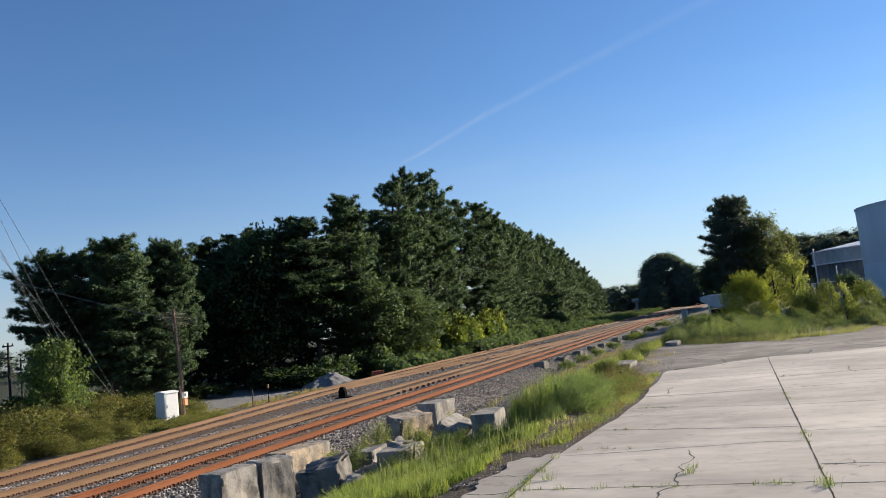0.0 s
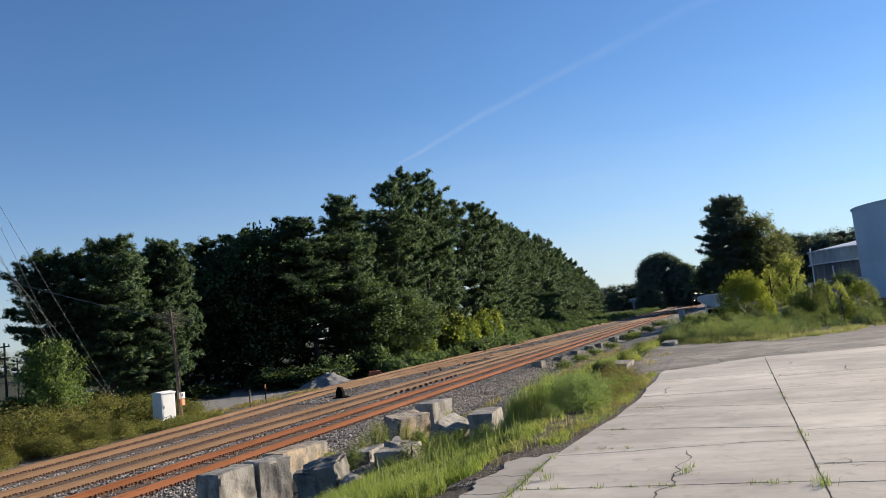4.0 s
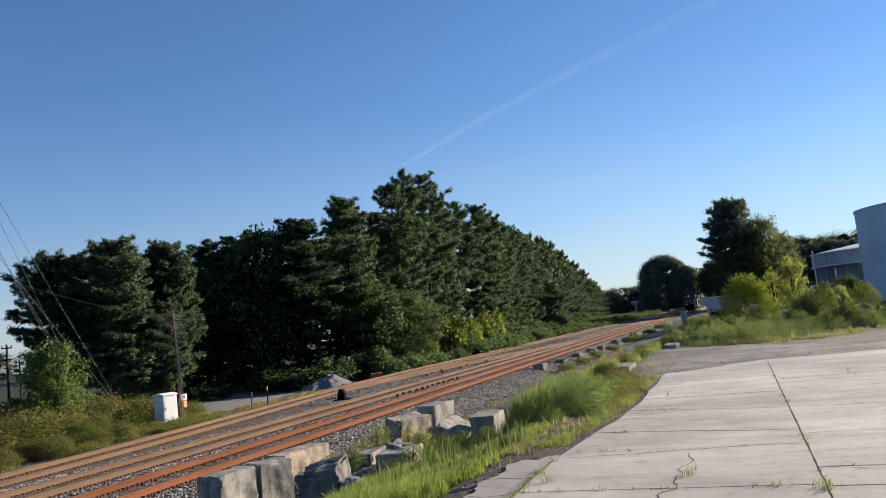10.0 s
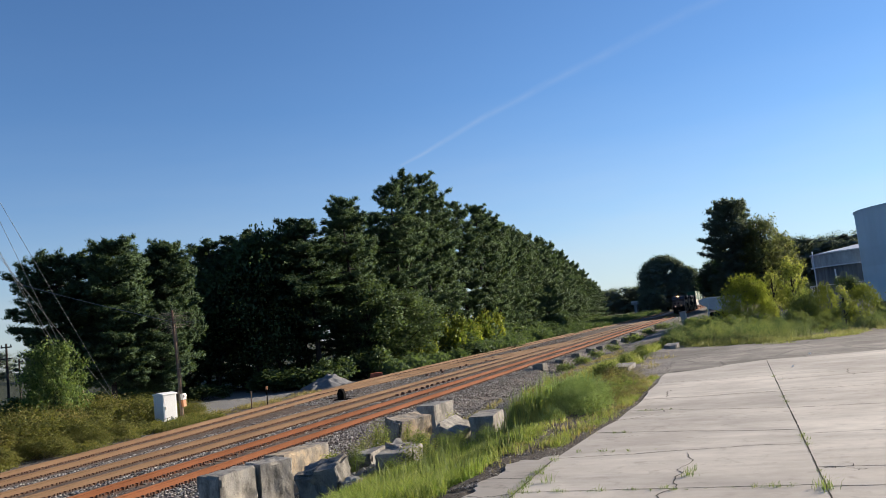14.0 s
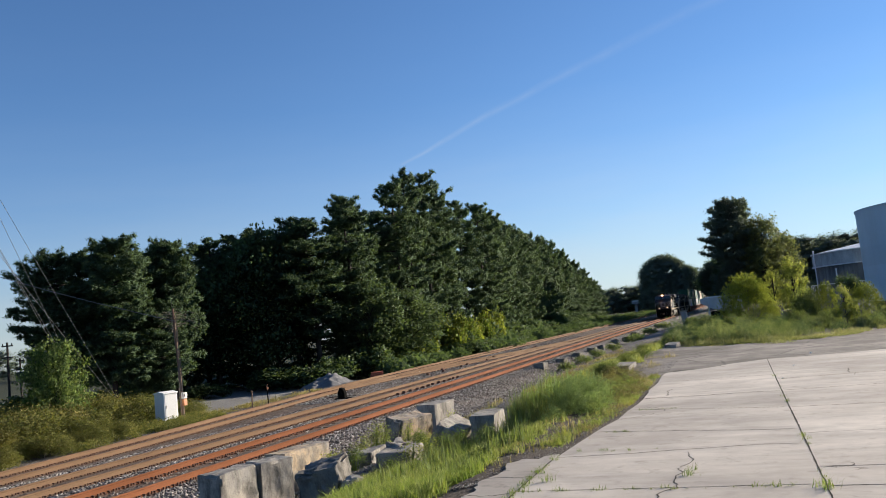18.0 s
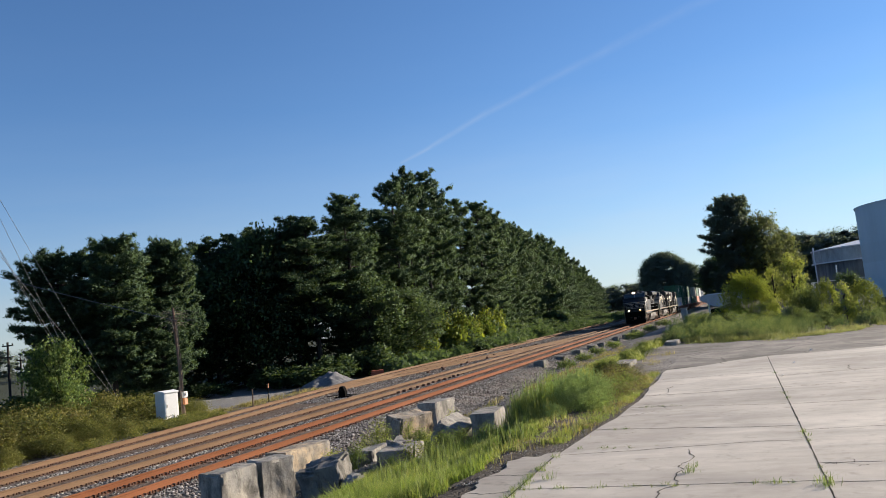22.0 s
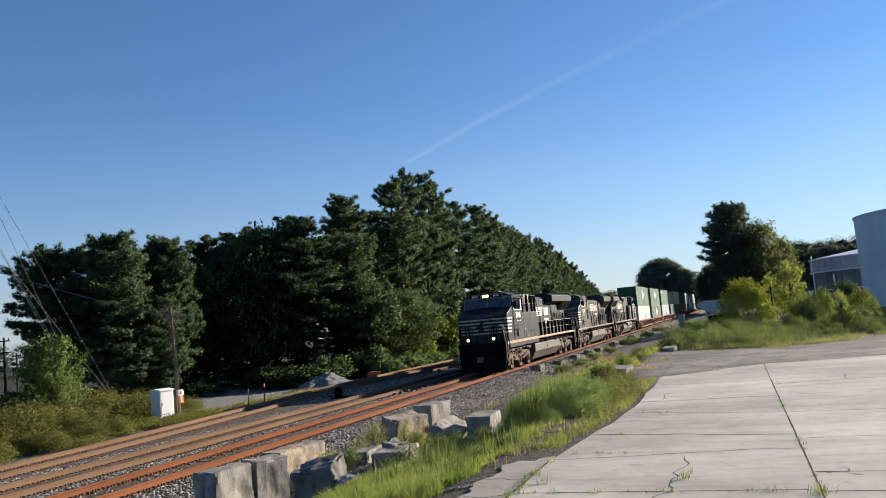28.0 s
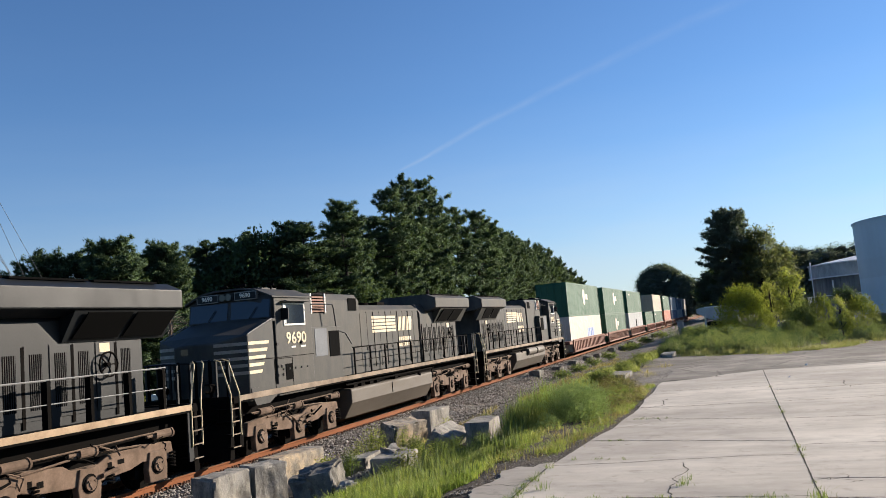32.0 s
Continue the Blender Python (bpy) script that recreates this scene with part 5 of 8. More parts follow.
    # louvres with pale posts behind the cab, roof gear
    for sx in (-1, 1):
        x = sx * (hw + 0.012)
        cols = ((5.55, 6.45), (6.6, 7.4), (7.55, 8.4)) if new_type else ((6.0, 6.9),)
        for a, b in cols:
            s = Shape()
            s.box(x - sx * 0.02, x, a, b, 3.98, 4.62)
            lv = part("louvre_box", s, "screen_black", loco)
            for k in range(6):
                sl = Shape()
                z = 4.04 + k * 0.095
                sl.add([(x, a, z), (x, b, z), (x + sx * 0.05, b, z - 0.035), (x + sx * 0.05, a, z - 0.035), (x, a, z + 0.03), (x, b, z + 0.03)], [(0, 1, 2, 3), (3, 2, 5, 4)])
                part("louvre_slat", sl, "louvre_brown", lv)
            for yy in (a - 0.03, b + 0.03):
                sl = Shape()
                sl.box(x - sx * 0.01, x + sx * 0.045, yy - 0.03, yy + 0.03, 3.96, 4.64)
                part("louvre_post", sl, "white_paint", lv, "pale post")
        s = Shape()
        s.box(x - sx * 0.01, x + sx * 0.01, 8.7, 9.35, 4.05, 4.5)
        part("vent_screen", s, "screen_black", loco)
    if new_type:
        for sx in (-1, 1):
            railing(loco, [5.2, 6.5, 7.8, 8.6], 4.52, 3.46, sx * 1.48)
            s = Shape()
            s.tube([(sx * 1.48, 8.65, 4.5), (sx * 1.45, 9.6, 3.2), (sx * 1.45, 9.75, 2.7)], 0.025)
            part("handrail", s, "black_paint", loco)
    else:
        for sx in (-1, 1):
            s = Shape()
            s.tube([(sx * 1.3, rear + 0.1, 4.25), (sx * 1.3, 6.9, 4.25), (sx * 1.3, 7.0, 4.1), (sx * 1.3, 7.1, 3.35), (sx * 1.32, 7.7, 3.25), (sx * 1.42, 7.95, 2.85)], 0.025)
            part("handrail", s, "black_paint", loco)
            x = sx * 1.32
            s = Shape()
            s.box(min(x, x - sx * 0.4), max(x, x - sx * 0.4), rear + 0.02, 7.4, 1.74, 3.5)
            comp = part("side_compartment", s, paint, loco, bevel=0.02)
            s = Shape()
            s.box(x, x + sx * 0.012, 5.55, 6.35, 2.55, 3.45)
            part("blue_grey_door", s, "door_blue", comp, "blue-grey replacement door")
            s = Shape()
            s.box(x, x + sx * 0.02, 6.5, 7.2, 2.5, 3.35)
            part("vent_screen", s, "screen_black", comp)
    # doors, latches and lettering on the engine hood
    for sx in (-1, 1):
        x = sx * (ew + 0.002)
        for k in range(10):
            a = 9.75 + k * 0.58
            s = Shape()
            s.box(x - sx * 0.01, x + sx * 0.014, a, a + 0.545, 1.95, top - 0.32)
            dr = part("access_door", s, paint, hood)
            l = Shape()
            l.box(x + sx * 0.014, x + sx * 0.035, a + 0.44, a + 0.5, 2.55, 2.68)
            part("latch", l, "black_plastic", dr)
            l = Shape()
            l.box(x - sx * 0.004, x + sx * (0.03 if k % 2 else 0.012), a + 0.547, a + 0.577, 1.9, top - 0.28)
            part("door_gap", l, "under_black", hood)
        xx = sx * (ew + 0.022)
        # plain emblem: five bars and two slanted blocks
        mat = "white_paint" if new_type else "cream_paint"
        z0 = 3.70 if new_type else 3.78
        flip = 1
        for k in range(5):
            s = Shape()
            z = z0 - k * 0.135
            if sx > 0:
                s.box(xx - sx * 0.006, xx + sx * 0.004, 10.75, 13.0 - (k * 0.13 if new_type else 0.0), z - 0.05, z + 0.045)
            else:
                s.box(xx - 0.004, xx + 0.006, 12.0 + k * 0.13, 14.5, z - 0.05, z + 0.045)
            part("emblem_bar", s, mat, hood, "painted bar")
        b0 = 13.2 if sx > 0 else 10.6
        s = Shape()
        for poly in ([(0, 0), (0.2, 0.58), (0.46, 0.58), (0.26, 0.0)], [(0.42, 0.0), (0.62, 0.58), (0.88, 0.58), (0.68, 0.0)], [(0.92, 0.0), (1.04, 0.58), (1.5, 0.58), (1.56, 0.44), (1.46, 0.0)]):
            pts = [(b0 + u, 3.12 + w if new_type else 3.2 + w) for u, w in poly]
            s.prism(pts, xx - sx * 0.006, xx + sx * 0.004, "x")
        part("emblem_block", s, mat, hood, "painted emblem shape")
        for k, z in enumerate((2.86, 2.62)):
            for j in range(7):
                s = Shape()
                a = b0 + 0.02 + j * 0.2
                s.box(xx - 0.005, xx + 0.005, a, a + 0.155, z - 0.075, z + 0.075)
                part("lettering_bar", s, mat, hood)
        # radiator end: tall dark intake doors
        x2 = sx * 0.985
        for k in range(7):
            a = 15.75 + k * 0.62
            s = Shape()
            s.box(x2 - sx * 0.01, x2 + sx * 0.014, a, a + 0.54, 1.95, 3.42)
            dr = part("access_door", s, paint, rad)
            if k != 5:
                l = Shape()
                l.box(x2 + sx * 0.012, x2 + sx * 0.02, a + 0.12, a + 0.42, 2.15, 3.25)
                part("louvre_panel", l, "screen_black", dr)
                l = Shape()
                for q in range(6):
                    yy = a + 0.145 + q * 0.05
                    l.box(x2 + sx * 0.018, x2 + sx * 0.026, yy - 0.007, yy + 0.007, 2.15, 3.25)
                part("louvre_grille", l, paint, dr)
            if k % 2 == 0:
                l = Shape()
                l.box(x2 - sx * 0.004, x2 + sx * 0.02, a - 0.075, a + 0.0, 1.8, 3.4)
                part("door_gap", l, "under_black", rad)
        l = Shape()
        wheel = [(x2 + sx * 0.12, 19.1 + 0.27 * math.cos(k * 0.3491), 2.92 + 0.27 * math.sin(k * 0.3491)) for k in range(19)]
        l.tube(wheel, 0.022, 6)
        for k in range(5):
            l.tube([(x2 + sx * 0.10, 19.1, 2.92), (x2 + sx * 0.12, 19.1 + 0.26 * math.cos(k * 1.2566), 2.92 + 0.26 * math.sin(k * 1.2566))], 0.015, 5)
        l.tube([(x2 + sx * 0.01, 19.1, 2.92), (x2 + sx * 0.13, 19.1, 2.92)], 0.05, 10)
        part("brake_wheel", l, "under_black", rad, "round brake wheel")
        l = Shape()
        l.box(x2 + sx * 0.014, x2 + sx * 0.022, 18.95, 19.25, 3.2, 3.4)
        part("warning_label", l, "cream_paint", rad)
    # exhaust, fans and small roof gear
    s = Shape()
    s.box(-0.35, 0.35, 12.6, 13.3, top - 0.02, top + 0.16)
    part("exhaust_stack", s, "under_black", loco)
    for yy in (10.2, 11.4):
        s = Shape()
        s.tube([(0.2, yy, top - 0.02), (0.2, yy, top + 0.12)], 0.3, 14)
        part("roof_hatch", s, "under_black", loco)
    s = Shape()
    s.box(-0.6, 0.6, 7.2, 8.4, 4.64, 4.74)
    part("roof_hatch", s, "under_black", loco)
    s = Shape()
    s.box(-0.5, 0.5, ws + 0.9, ws + 1.9, 4.74, 4.84)
    part("air_conditioner", s, paint, cab)
    for k, (xx, yy) in enumerate(((-0.35, ws + 0.35), (0.0, ws + 0.5), (0.3, ws + 0.35), (0.75, ws + 1.2))):
        s = Shape()
        s.tube([(xx, yy, 4.72), (xx, yy, 4.9)], 0.03, 6)
        s.tube([(xx - 0.12, yy, 4.9), (xx + 0.12, yy, 4.9)], 0.04, 6)
        part("horn" if k < 3 else "antenna", s, "under_black", cab)
    # fuel tank
    s = Shape()
    s.prism([(-1.45, 1.32), (-1.50, 1.27), (-1.50, 0.84), (-1.16, 0.30), (1.16, 0.30), (1.50, 0.84), (1.50, 1.27), (1.45, 1.32)], 7.5, 15.2)
    tank = part("fuel_tank", s, "tank_grey", loco, "dusty grey fuel tank", bevel=0.04)
    for sx in (-1, 1):
        s = Shape()
        s.box(sx * 1.5 - 0.012, sx * 1.5 + 0.012, 10.9, 10.95, 0.88, 1.26)
        s.tube([(sx * 1.42, 13.8, 1.30), (sx * 1.52, 13.8, 1.34)], 0.07, 8)
        part("sight_gauge", s, "under_black", tank)
        s = Shape()
        for yy in (8.0, 8.6, 9.3, 9.9, 11.6):
            s.box(sx * 1.25 - 0.1, sx * 1.25 + 0.1, yy, yy + 0.3, 1.32, 1.5)
        s.tube([(sx * 1.35, 7.4, 1.46), (sx * 1.35, 15.6, 1.46)], 0.035, 6)
        part("piping", s, "under_black", loco)
        if not new_type and number == "9905":
            s = Shape()
            s.tube([(sx * 1.45, 8.3, 1.25), (sx * 1.45, 10.2, 1.25)], 0.24, 14)
            s.tube([(sx * 1.45, 10.5, 1.25), (sx * 1.45, 12.6, 1.25)], 0.24, 14)
            part("air_reservoir", s, "tank_grey", loco, "dusty air reservoirs above the tank")
    # trucks
    build_truck(loco, [2.25, 4.3, 6.35], WHEELSETS)
    build_truck(loco, [16.2, 18.25, 20.3], WHEELSETS)
    # railings
    for sx in (-1, 1):
        railing(loco, [9.9, 11.1, 12.3, 13.5, 14.7, 15.9, 17.1, 18.2, 19.3, 20.4] if new_type else [8.0, 9.3, 10.6, 11.9, 13.2, 14.5, 15.8, 17.1, 18.4, 19.6, 20.4], 2.72, 1.78, sx * 1.46, new_type)
    # ends: plough, coupler, steps, grab rails, hoses
    for end, sy in ((0.0, 1), (LOCO, -1)):
        at = lambda u: end + sy * u
        s = Shape()
        s.box(-1.45, 1.45, min(at(0.72), at(0.84)), max(at(0.72), at(0.84)), 1.0, 1.78)
        plate = part("pilot_plate", s, "under_black", loco, bevel=0.01)
        s = Shape()
        s.add([(-1.38, at(0.62), 0.14), (0, at(0.22), 0.14), (1.38, at(0.62), 0.14), (1.38, at(0.74), 1.05), (0, at(0.60), 1.05), (-1.38, at(0.74), 1.05), (-1.38, at(0.82), 0.14), (1.38, at(0.82), 0.14), (1.38, at(0.84), 1.05), (-1.38, at(0.84), 1.05)], [(0, 1, 4, 5), (1, 2, 3, 4), (0, 5, 9, 6), (2, 7, 8, 3), (5, 4, 3, 8, 9), (0, 6, 7, 2, 1)])
        part("snow_plough", s, "under_black", loco, "black steel plough")
        s = Shape()
        s.box(-0.12, 0.12, min(at(0.2), at(0.8)), max(at(0.2), at(0.8)), 0.76, 0.98)
        s.box(-0.17, 0.17, min(at(0.0), at(0.28)), max(at(0.0), at(0.28)), 0.72, 1.02)
        part("coupler", s, "truck_dust", loco, bevel=0.03)
        for x in (-0.75, -0.55, -0.4, 0.4, 0.55, 0.75):
            s = Shape()
            s.tube([(x, at(0.72), 1.1), (x, at(0.42), 1.0), (x * 0.9, at(0.3), 0.72), (x * 0.8, at(0.36), 0.55)], 0.022, 6)
            part("air_hose", s, "black_plastic", loco)
        if sy == 1:
            for x in (-0.78, 0.78):
                s = Shape()
                s.tube([(x, at(0.60), DITCH), (x, at(0.85), DITCH)], 0.13, 14)
                dl = part("ditch_light_housing", s, "under_black", loco)
                s = Shape()
                s.tube([(x, at(0.585), DITCH), (x, at(0.60), DITCH)], 0.10, 14)
                part("ditch_light", s, "lamp_glow" if new_type else "cab_glass", loco, "lit ditch light" if new_type else "unlit ditch light")
                if new_type:
                    s = Shape()
                    s.tube([(x, at(0.575), DITCH), (x, at(0.588), DITCH)], 0.034, 12)
                    part("ditch_light_bulb", s, "lamp_core", loco)
        for sx in (-1, 1):
            x0, x1 = (1.0, 1.5) if sx > 0 else (-1.5, -1.0)
            for k in range(4):
                s = Shape()
                z = 0.45 + k * 0.33
                s.box(x0, x1, min(at(0.62), at(0.95)), max(at(0.62), at(0.95)), z, z + 0.025)
                st = part("step", s, "under_black", loco)
                e = Shape()
                e.box(sx * 1.5 - 0.012, sx * 1.5 + 0.012, min(at(0.62), at(0.95)), max(at(0.62), at(0.95)), z, z + 0.03)
                part("step_edge", e, "sill_dirty", st, "pale step edge")
            s = Shape()
            s.box(sx * 1.46 - 0.02, sx * 1.46 + 0.02, min(at(0.95), at(1.12)), max(at(0.95), at(1.12)), 0.42, 1.7)
            part("step_side", s, "under_black" if not new_type else paint, loco)
            for u0, u1 in ((0.62, 0.35), (1.0, 0.7)):
                s = Shape()
                s.tube([(sx * 1.5, at(u0), 0.75), (sx * 1.5, at(u0), 1.85), (sx * 1.42, at(u1), 2.72), (sx * 1.30, at(u1 - 0.1), 2.78)], 0.022)
                part("grab_rail", s, "rail_yellow", loco, "pale yellow grab rail")
            s = Shape()
            for xx in (0.55, 0.95, 1.35):
                s.box(sx * xx - 0.03, sx * xx + 0.03, min(at(0.76), at(0.82)), max(at(0.76), at(0.82)), 1.75, 2.75)
            s.tube([(sx * 0.5, at(0.79), 2.75), (sx * 1.4, at(0.79), 2.75)], 0.022)
            part("end_railing", s, "black_paint", loco)
    return loco


BOX_LEN, BOX_H = 16.15, 2.88


def container_parts(colour, marks, parent_label, length=BOX_LEN):
    """A tall corrugated freight container; y runs back from its front end, z is 0 at its floor."""
    box = thing("freight_container", parent_label, "container", "containers of the freight train")
    s = Shape()
    # corrugated side outline seen from above
    n = int(length / 0.42)
    ribs = []
    for k in range(n):
        a = 0.15 + k * (length - 0.3) / n
        w = (length - 0.3) / n
        ribs += [(1.275, a), (1.275, a + w * 0.45), (1.264, a + w * 0.55), (1.264, a + w * 0.95)]
    east = [(1.275, 0.0)] + ribs + [(1.275, length)]
    west = [(-x, y) for x, y in east][::-1]
    s.prism(east + west, 0.12, BOX_H - 0.1, "z")
    part("body", s, colour, box)
    for z0, z1 in ((0.0, 0.14), (BOX_H - 0.12, BOX_H)):
        s = Shape()
        s.box(-1.295, 1.295, -0.005, length + 0.005, z0, z1)
        part("frame_rail", s, colour, box)
    for x in (-1.295, 1.295):
        for y in (0.0, length):
            s = Shape()
            s.box(x - 0.07 if x > 0 else x, x if x > 0 else x + 0.07, y - 0.01 if y == 0 else y - 0.16, y + 0.16 if y == 0 else y + 0.01, 0.0, BOX_H)
            part("corner_post", s, colour, box)
    for sx in (-1, 1):
        for kind, mat, y, z, w, h in marks:
            s = Shape()
            x = sx * 1.285
            if kind == "disc":
                pts = [(y + w * math.cos(2 * math.pi * k / 18), z + h * math.sin(2 * math.pi * k / 18)) for k in range(18)]
                s.prism(pts, x - sx * 0.012, x + sx * 0.006, "x")
            else:
                s.box(x - 0.01, x + 0.01, y, y + w, z, z + h)
            part("painted_mark", s, mat, box)
    s = Shape()
    for k in range(4):
        s.tube([(-0.9 + k * 0.6, -0.03, 0.2), (-0.9 + k * 0.6, -0.03, BOX_H - 0.2)], 0.02, 6)
    part("locking_bars", s, colour, box)
    return box


def well_car(length):
    """One unit of an articulated well wagon; y runs back from the middle of its front end."""
    car = thing("well_wagon", "rust-brown steel well wagon for stacked containers", "railway wagon", "wagons of the freight train")
    a, b = 1.6, length - 1.6
    for sx in (-1, 1):
        x = sx * 1.46
        s = Shape()
        s.box(x - 0.05, x + 0.05, a, b, 1.22, 1.40)
        s.box(x - 0.09, x + 0.09, a, b, 0.36, 0.50)
        part("side_beam", s, "well_rust", car, bevel=0.01)
        s = Shape()
        s.box(x - sx * 0.03 - 0.02, x - sx * 0.03 + 0.02, a, b, 0.45, 1.3)
        part("side_sheet", s, "well_rust", car)
        n = 22
        for k in range(n + 1):
            y = a + (b - a) * k / n
            s = Shape()
            s.box(x + sx * 0.0 - 0.045, x + sx * 0.0 + 0.05, y - 0.05, y + 0.05, 0.45, 1.3)
            part("stake", s, "well_rust", car)
    for y0, y1 in ((0.25, 1.9), (length - 1.9, length - 0.25)):
        s = Shape()
        s.box(-1.42, 1.42, y0, y1, 1.05, 1.30)
        s.box(-0.4, 0.4, y0 - 0.2, y1, 0.8, 1.1)
        part("end_platform", s, "well_rust", car, bevel=0.02)
    s = Shape()
    for k in range(5):
        y = a + (b - a) * k / 4
        s.box(-1.4, 1.4, y - 0.25, y + 0.25, 0.30, 0.40)
    part("floor_beams", s, "well_rust", car)
    for yc in (0.0, length):
        for sx in (-1, 1):
            s = Shape()
            x = sx * 1.02
            s.prism([(yc - 1.25, 0.42), (yc - 1.15, 0.62), (yc - 0.4, 0.78), (yc + 0.4, 0.78), (yc + 1.15, 0.62), (yc + 1.25, 0.42), (yc + 0.95, 0.36), (yc + 0.5, 0.5), (yc + 0.35, 0.28), (yc - 0.35, 0.28), (yc - 0.5, 0.5), (yc - 0.95, 0.36)], x - 0.07, x + 0.07, "x")
            part("bogie_frame", s, "under_black", car)
        if yc == 0.0:
            for dy in (-0.89, 0.89):
                w = Shape()
                for sx in (-1, 1):
                    w.tube([(sx * 0.69, 0, 0), (sx * 0.80, 0, 0)], 0.42, 24)
                w.tube([(-0.95, 0, 0), (0.95, 0, 0)], 0.08, 8)
                ob = part("wheelset", w, "under_black", car)
                ob.location = (0, yc + dy, 0.42)
    return car


TRAIN = []  # thing, its place along the train behind the first coupler, turned about or not


def build_train():
    TRAIN.append((locomotive("8045", "new"), 0.0, False))
    TRAIN.append((locomotive("9690", "old"), LOCO, False))
    TRAIN.append((locomotive("9905", "old"), 3 * LOCO, True))
    start = 3 * LOCO
    disc = [("disc", "white_box", 7.9, 1.72, 0.62, 0.72), ("bar", "white_box", 8.75, 1.5, 1.1, 0.5)]
    blue = [("bar", "blue_mark", 8.3 + k * 0.85, 1.0, 0.62, 0.75) for k in range(4)]
    bars = [("bar", "white_box", 2.0, 2.3, 1.2, 0.16)]
    dark = [("bar", "screen_black", 7.6, 1.0, 0.9, 1.0)]
    lab = {"green_box": "dark green corrugated freight container", "white_box": "off-white freight container with faded blue marks", "grey_box": "pale grey freight container on a well wagon", "beige_box": "beige freight container stacked on a well wagon", "orange_box": "orange-red freight container low in a well wagon", "blue_box": "dark blue freight container on a well wagon"}
    units = [(2.2, ("white_box", blue), ("green_box", disc)), (21.7, ("green_box", disc), ("green_box", disc)), (41.2, ("grey_box", dark), ("green_box", bars)),
             (61.5, ("green_box", []), None), (76.0, ("green_box", bars), ("beige_box", [])), (96.5, ("orange_box", []), ("green_box", bars)),
             (117.0, ("blue_box", []), ("grey_box", [])), (137.5, ("grey_box", []), ("blue_box", [])), (158.0, ("blue_box", []), ("grey_box", []))]
    for k, (y, lower, upper) in enumerate(units):
        short = k == 3
        length = 12.2 if short else BOX_LEN
        TRAIN.append((well_car(length + 3.3), start + y - 0.7, False))
        if lower:
            TRAIN.append((container_parts(lower[0], lower[1], lab[lower[0]], length), (start + y + 0.95, 0.42), False))
        if upper:
            TRAIN.append((container_parts(upper[0], upper[1], lab[upper[0]], length), (start + y + 0.95, 0.42 + BOX_H + 0.01), False))


def front_at(t):
    """Where the first coupler is along the rails at t seconds: it gains a little speed."""
    return -5.27 + 12.25 * (32 - t) - 0.0142 * (32 - t) ** 2


build_train()


# ---- concrete blocks beside the track ----
def rough_block(length, width, height, seed, chip=0.05, mat="block_concrete"):
    """A cast block with chipped edges: a cut-up box whose skin is pushed about; base at z 0, its camera-side edge along y."""
    bm = bmesh.new()
    bmesh.ops.create_cube(bm, size=1.0)
    bmesh.ops.subdivide_edges(bm, edges=bm.edges[:], cuts=15, use_grid_fill=True)
    off = Vector((seed * 7.3, seed * 3.1, seed * 1.7))
    # broken-out hollows on the skin
    rng = np.random.default_rng(seed + 900)
    hollows = [(Vector((width * 0.5, length * rng.uniform(-0.4, 0.4), height * rng.uniform(0.15, 0.6))), rng.uniform(0.12, 0.3)) for k in range(2)]
    hollows += [(Vector((width * rng.uniform(-0.4, 0.5), length * rng.uniform(-0.5, 0.5), height)), rng.uniform(0.1, 0.22)) for k in range(2)]
    for v in bm.verts:
        p = Vector((v.co.x * width, v.co.y * length, (v.co.z + 0.5) * height))
        edges = sum(1 for a in v.co if abs(abs(a) - 0.5) < 1e-4)
        k = noise.noise(p * 2.6 + off) * chip * 0.3 + noise.noise(p * 9 + off) * chip * 0.2 + noise.noise(p * 21 + off) * chip * 0.2
        pull = 0.1 * chip if edges == 2 else (0.3 * chip if edges == 3 else 0.0)
        if edges >= 2:
            pull += max(0.0, noise.noise(p * 3.2 + off * 2) - 0.05) * chip * 3.4
        d = Vector((v.co.x, v.co.y, v.co.z)).normalized()
        for c, r in hollows:
            near = (p - c).length / r
            if near < 1:
                k -= chip * 0.8 * (1 - near) ** 0.5
        v.co = p + Vector((d.x, d.y, d.z * 0.8)) * (k - pull)
    me = bpy.data.meshes.new("concrete_block")
    bm.to_mesh(me)
    bm.free()
    me.polygons.foreach_set("use_smooth", [True] * len(me.polygons))
    me.set_sharp_from_angle(angle=radians(22))
    me.materials.append(MAT[mat])
    return me


def place_block(p0, p1, width, top, height, tilt=0.0, seed=1, chip=0.05, label="weathered grey concrete block lying in the weeds", tip=0.0, mat="block_concrete"):
    a, b = Vector((*p0, 0)), Vector((*p1, 0))
    way = b - a
    left = Vector((-way.y, way.x, 0)).normalized()
    c = (a + b) / 2 + left * width / 2
    ob = new("concrete_block", rough_block(way.length, width, height, seed, chip, mat))
    turn = math.degrees(math.atan2(-way.x, way.y))
    ob.matrix_basis = pose(c.x, c.y, top - height, 0, 0, turn) @ pose(0, 0, 0, tip, tilt, 0)
    return tagged(ob, label, "concrete block", "concrete blocks along the track")


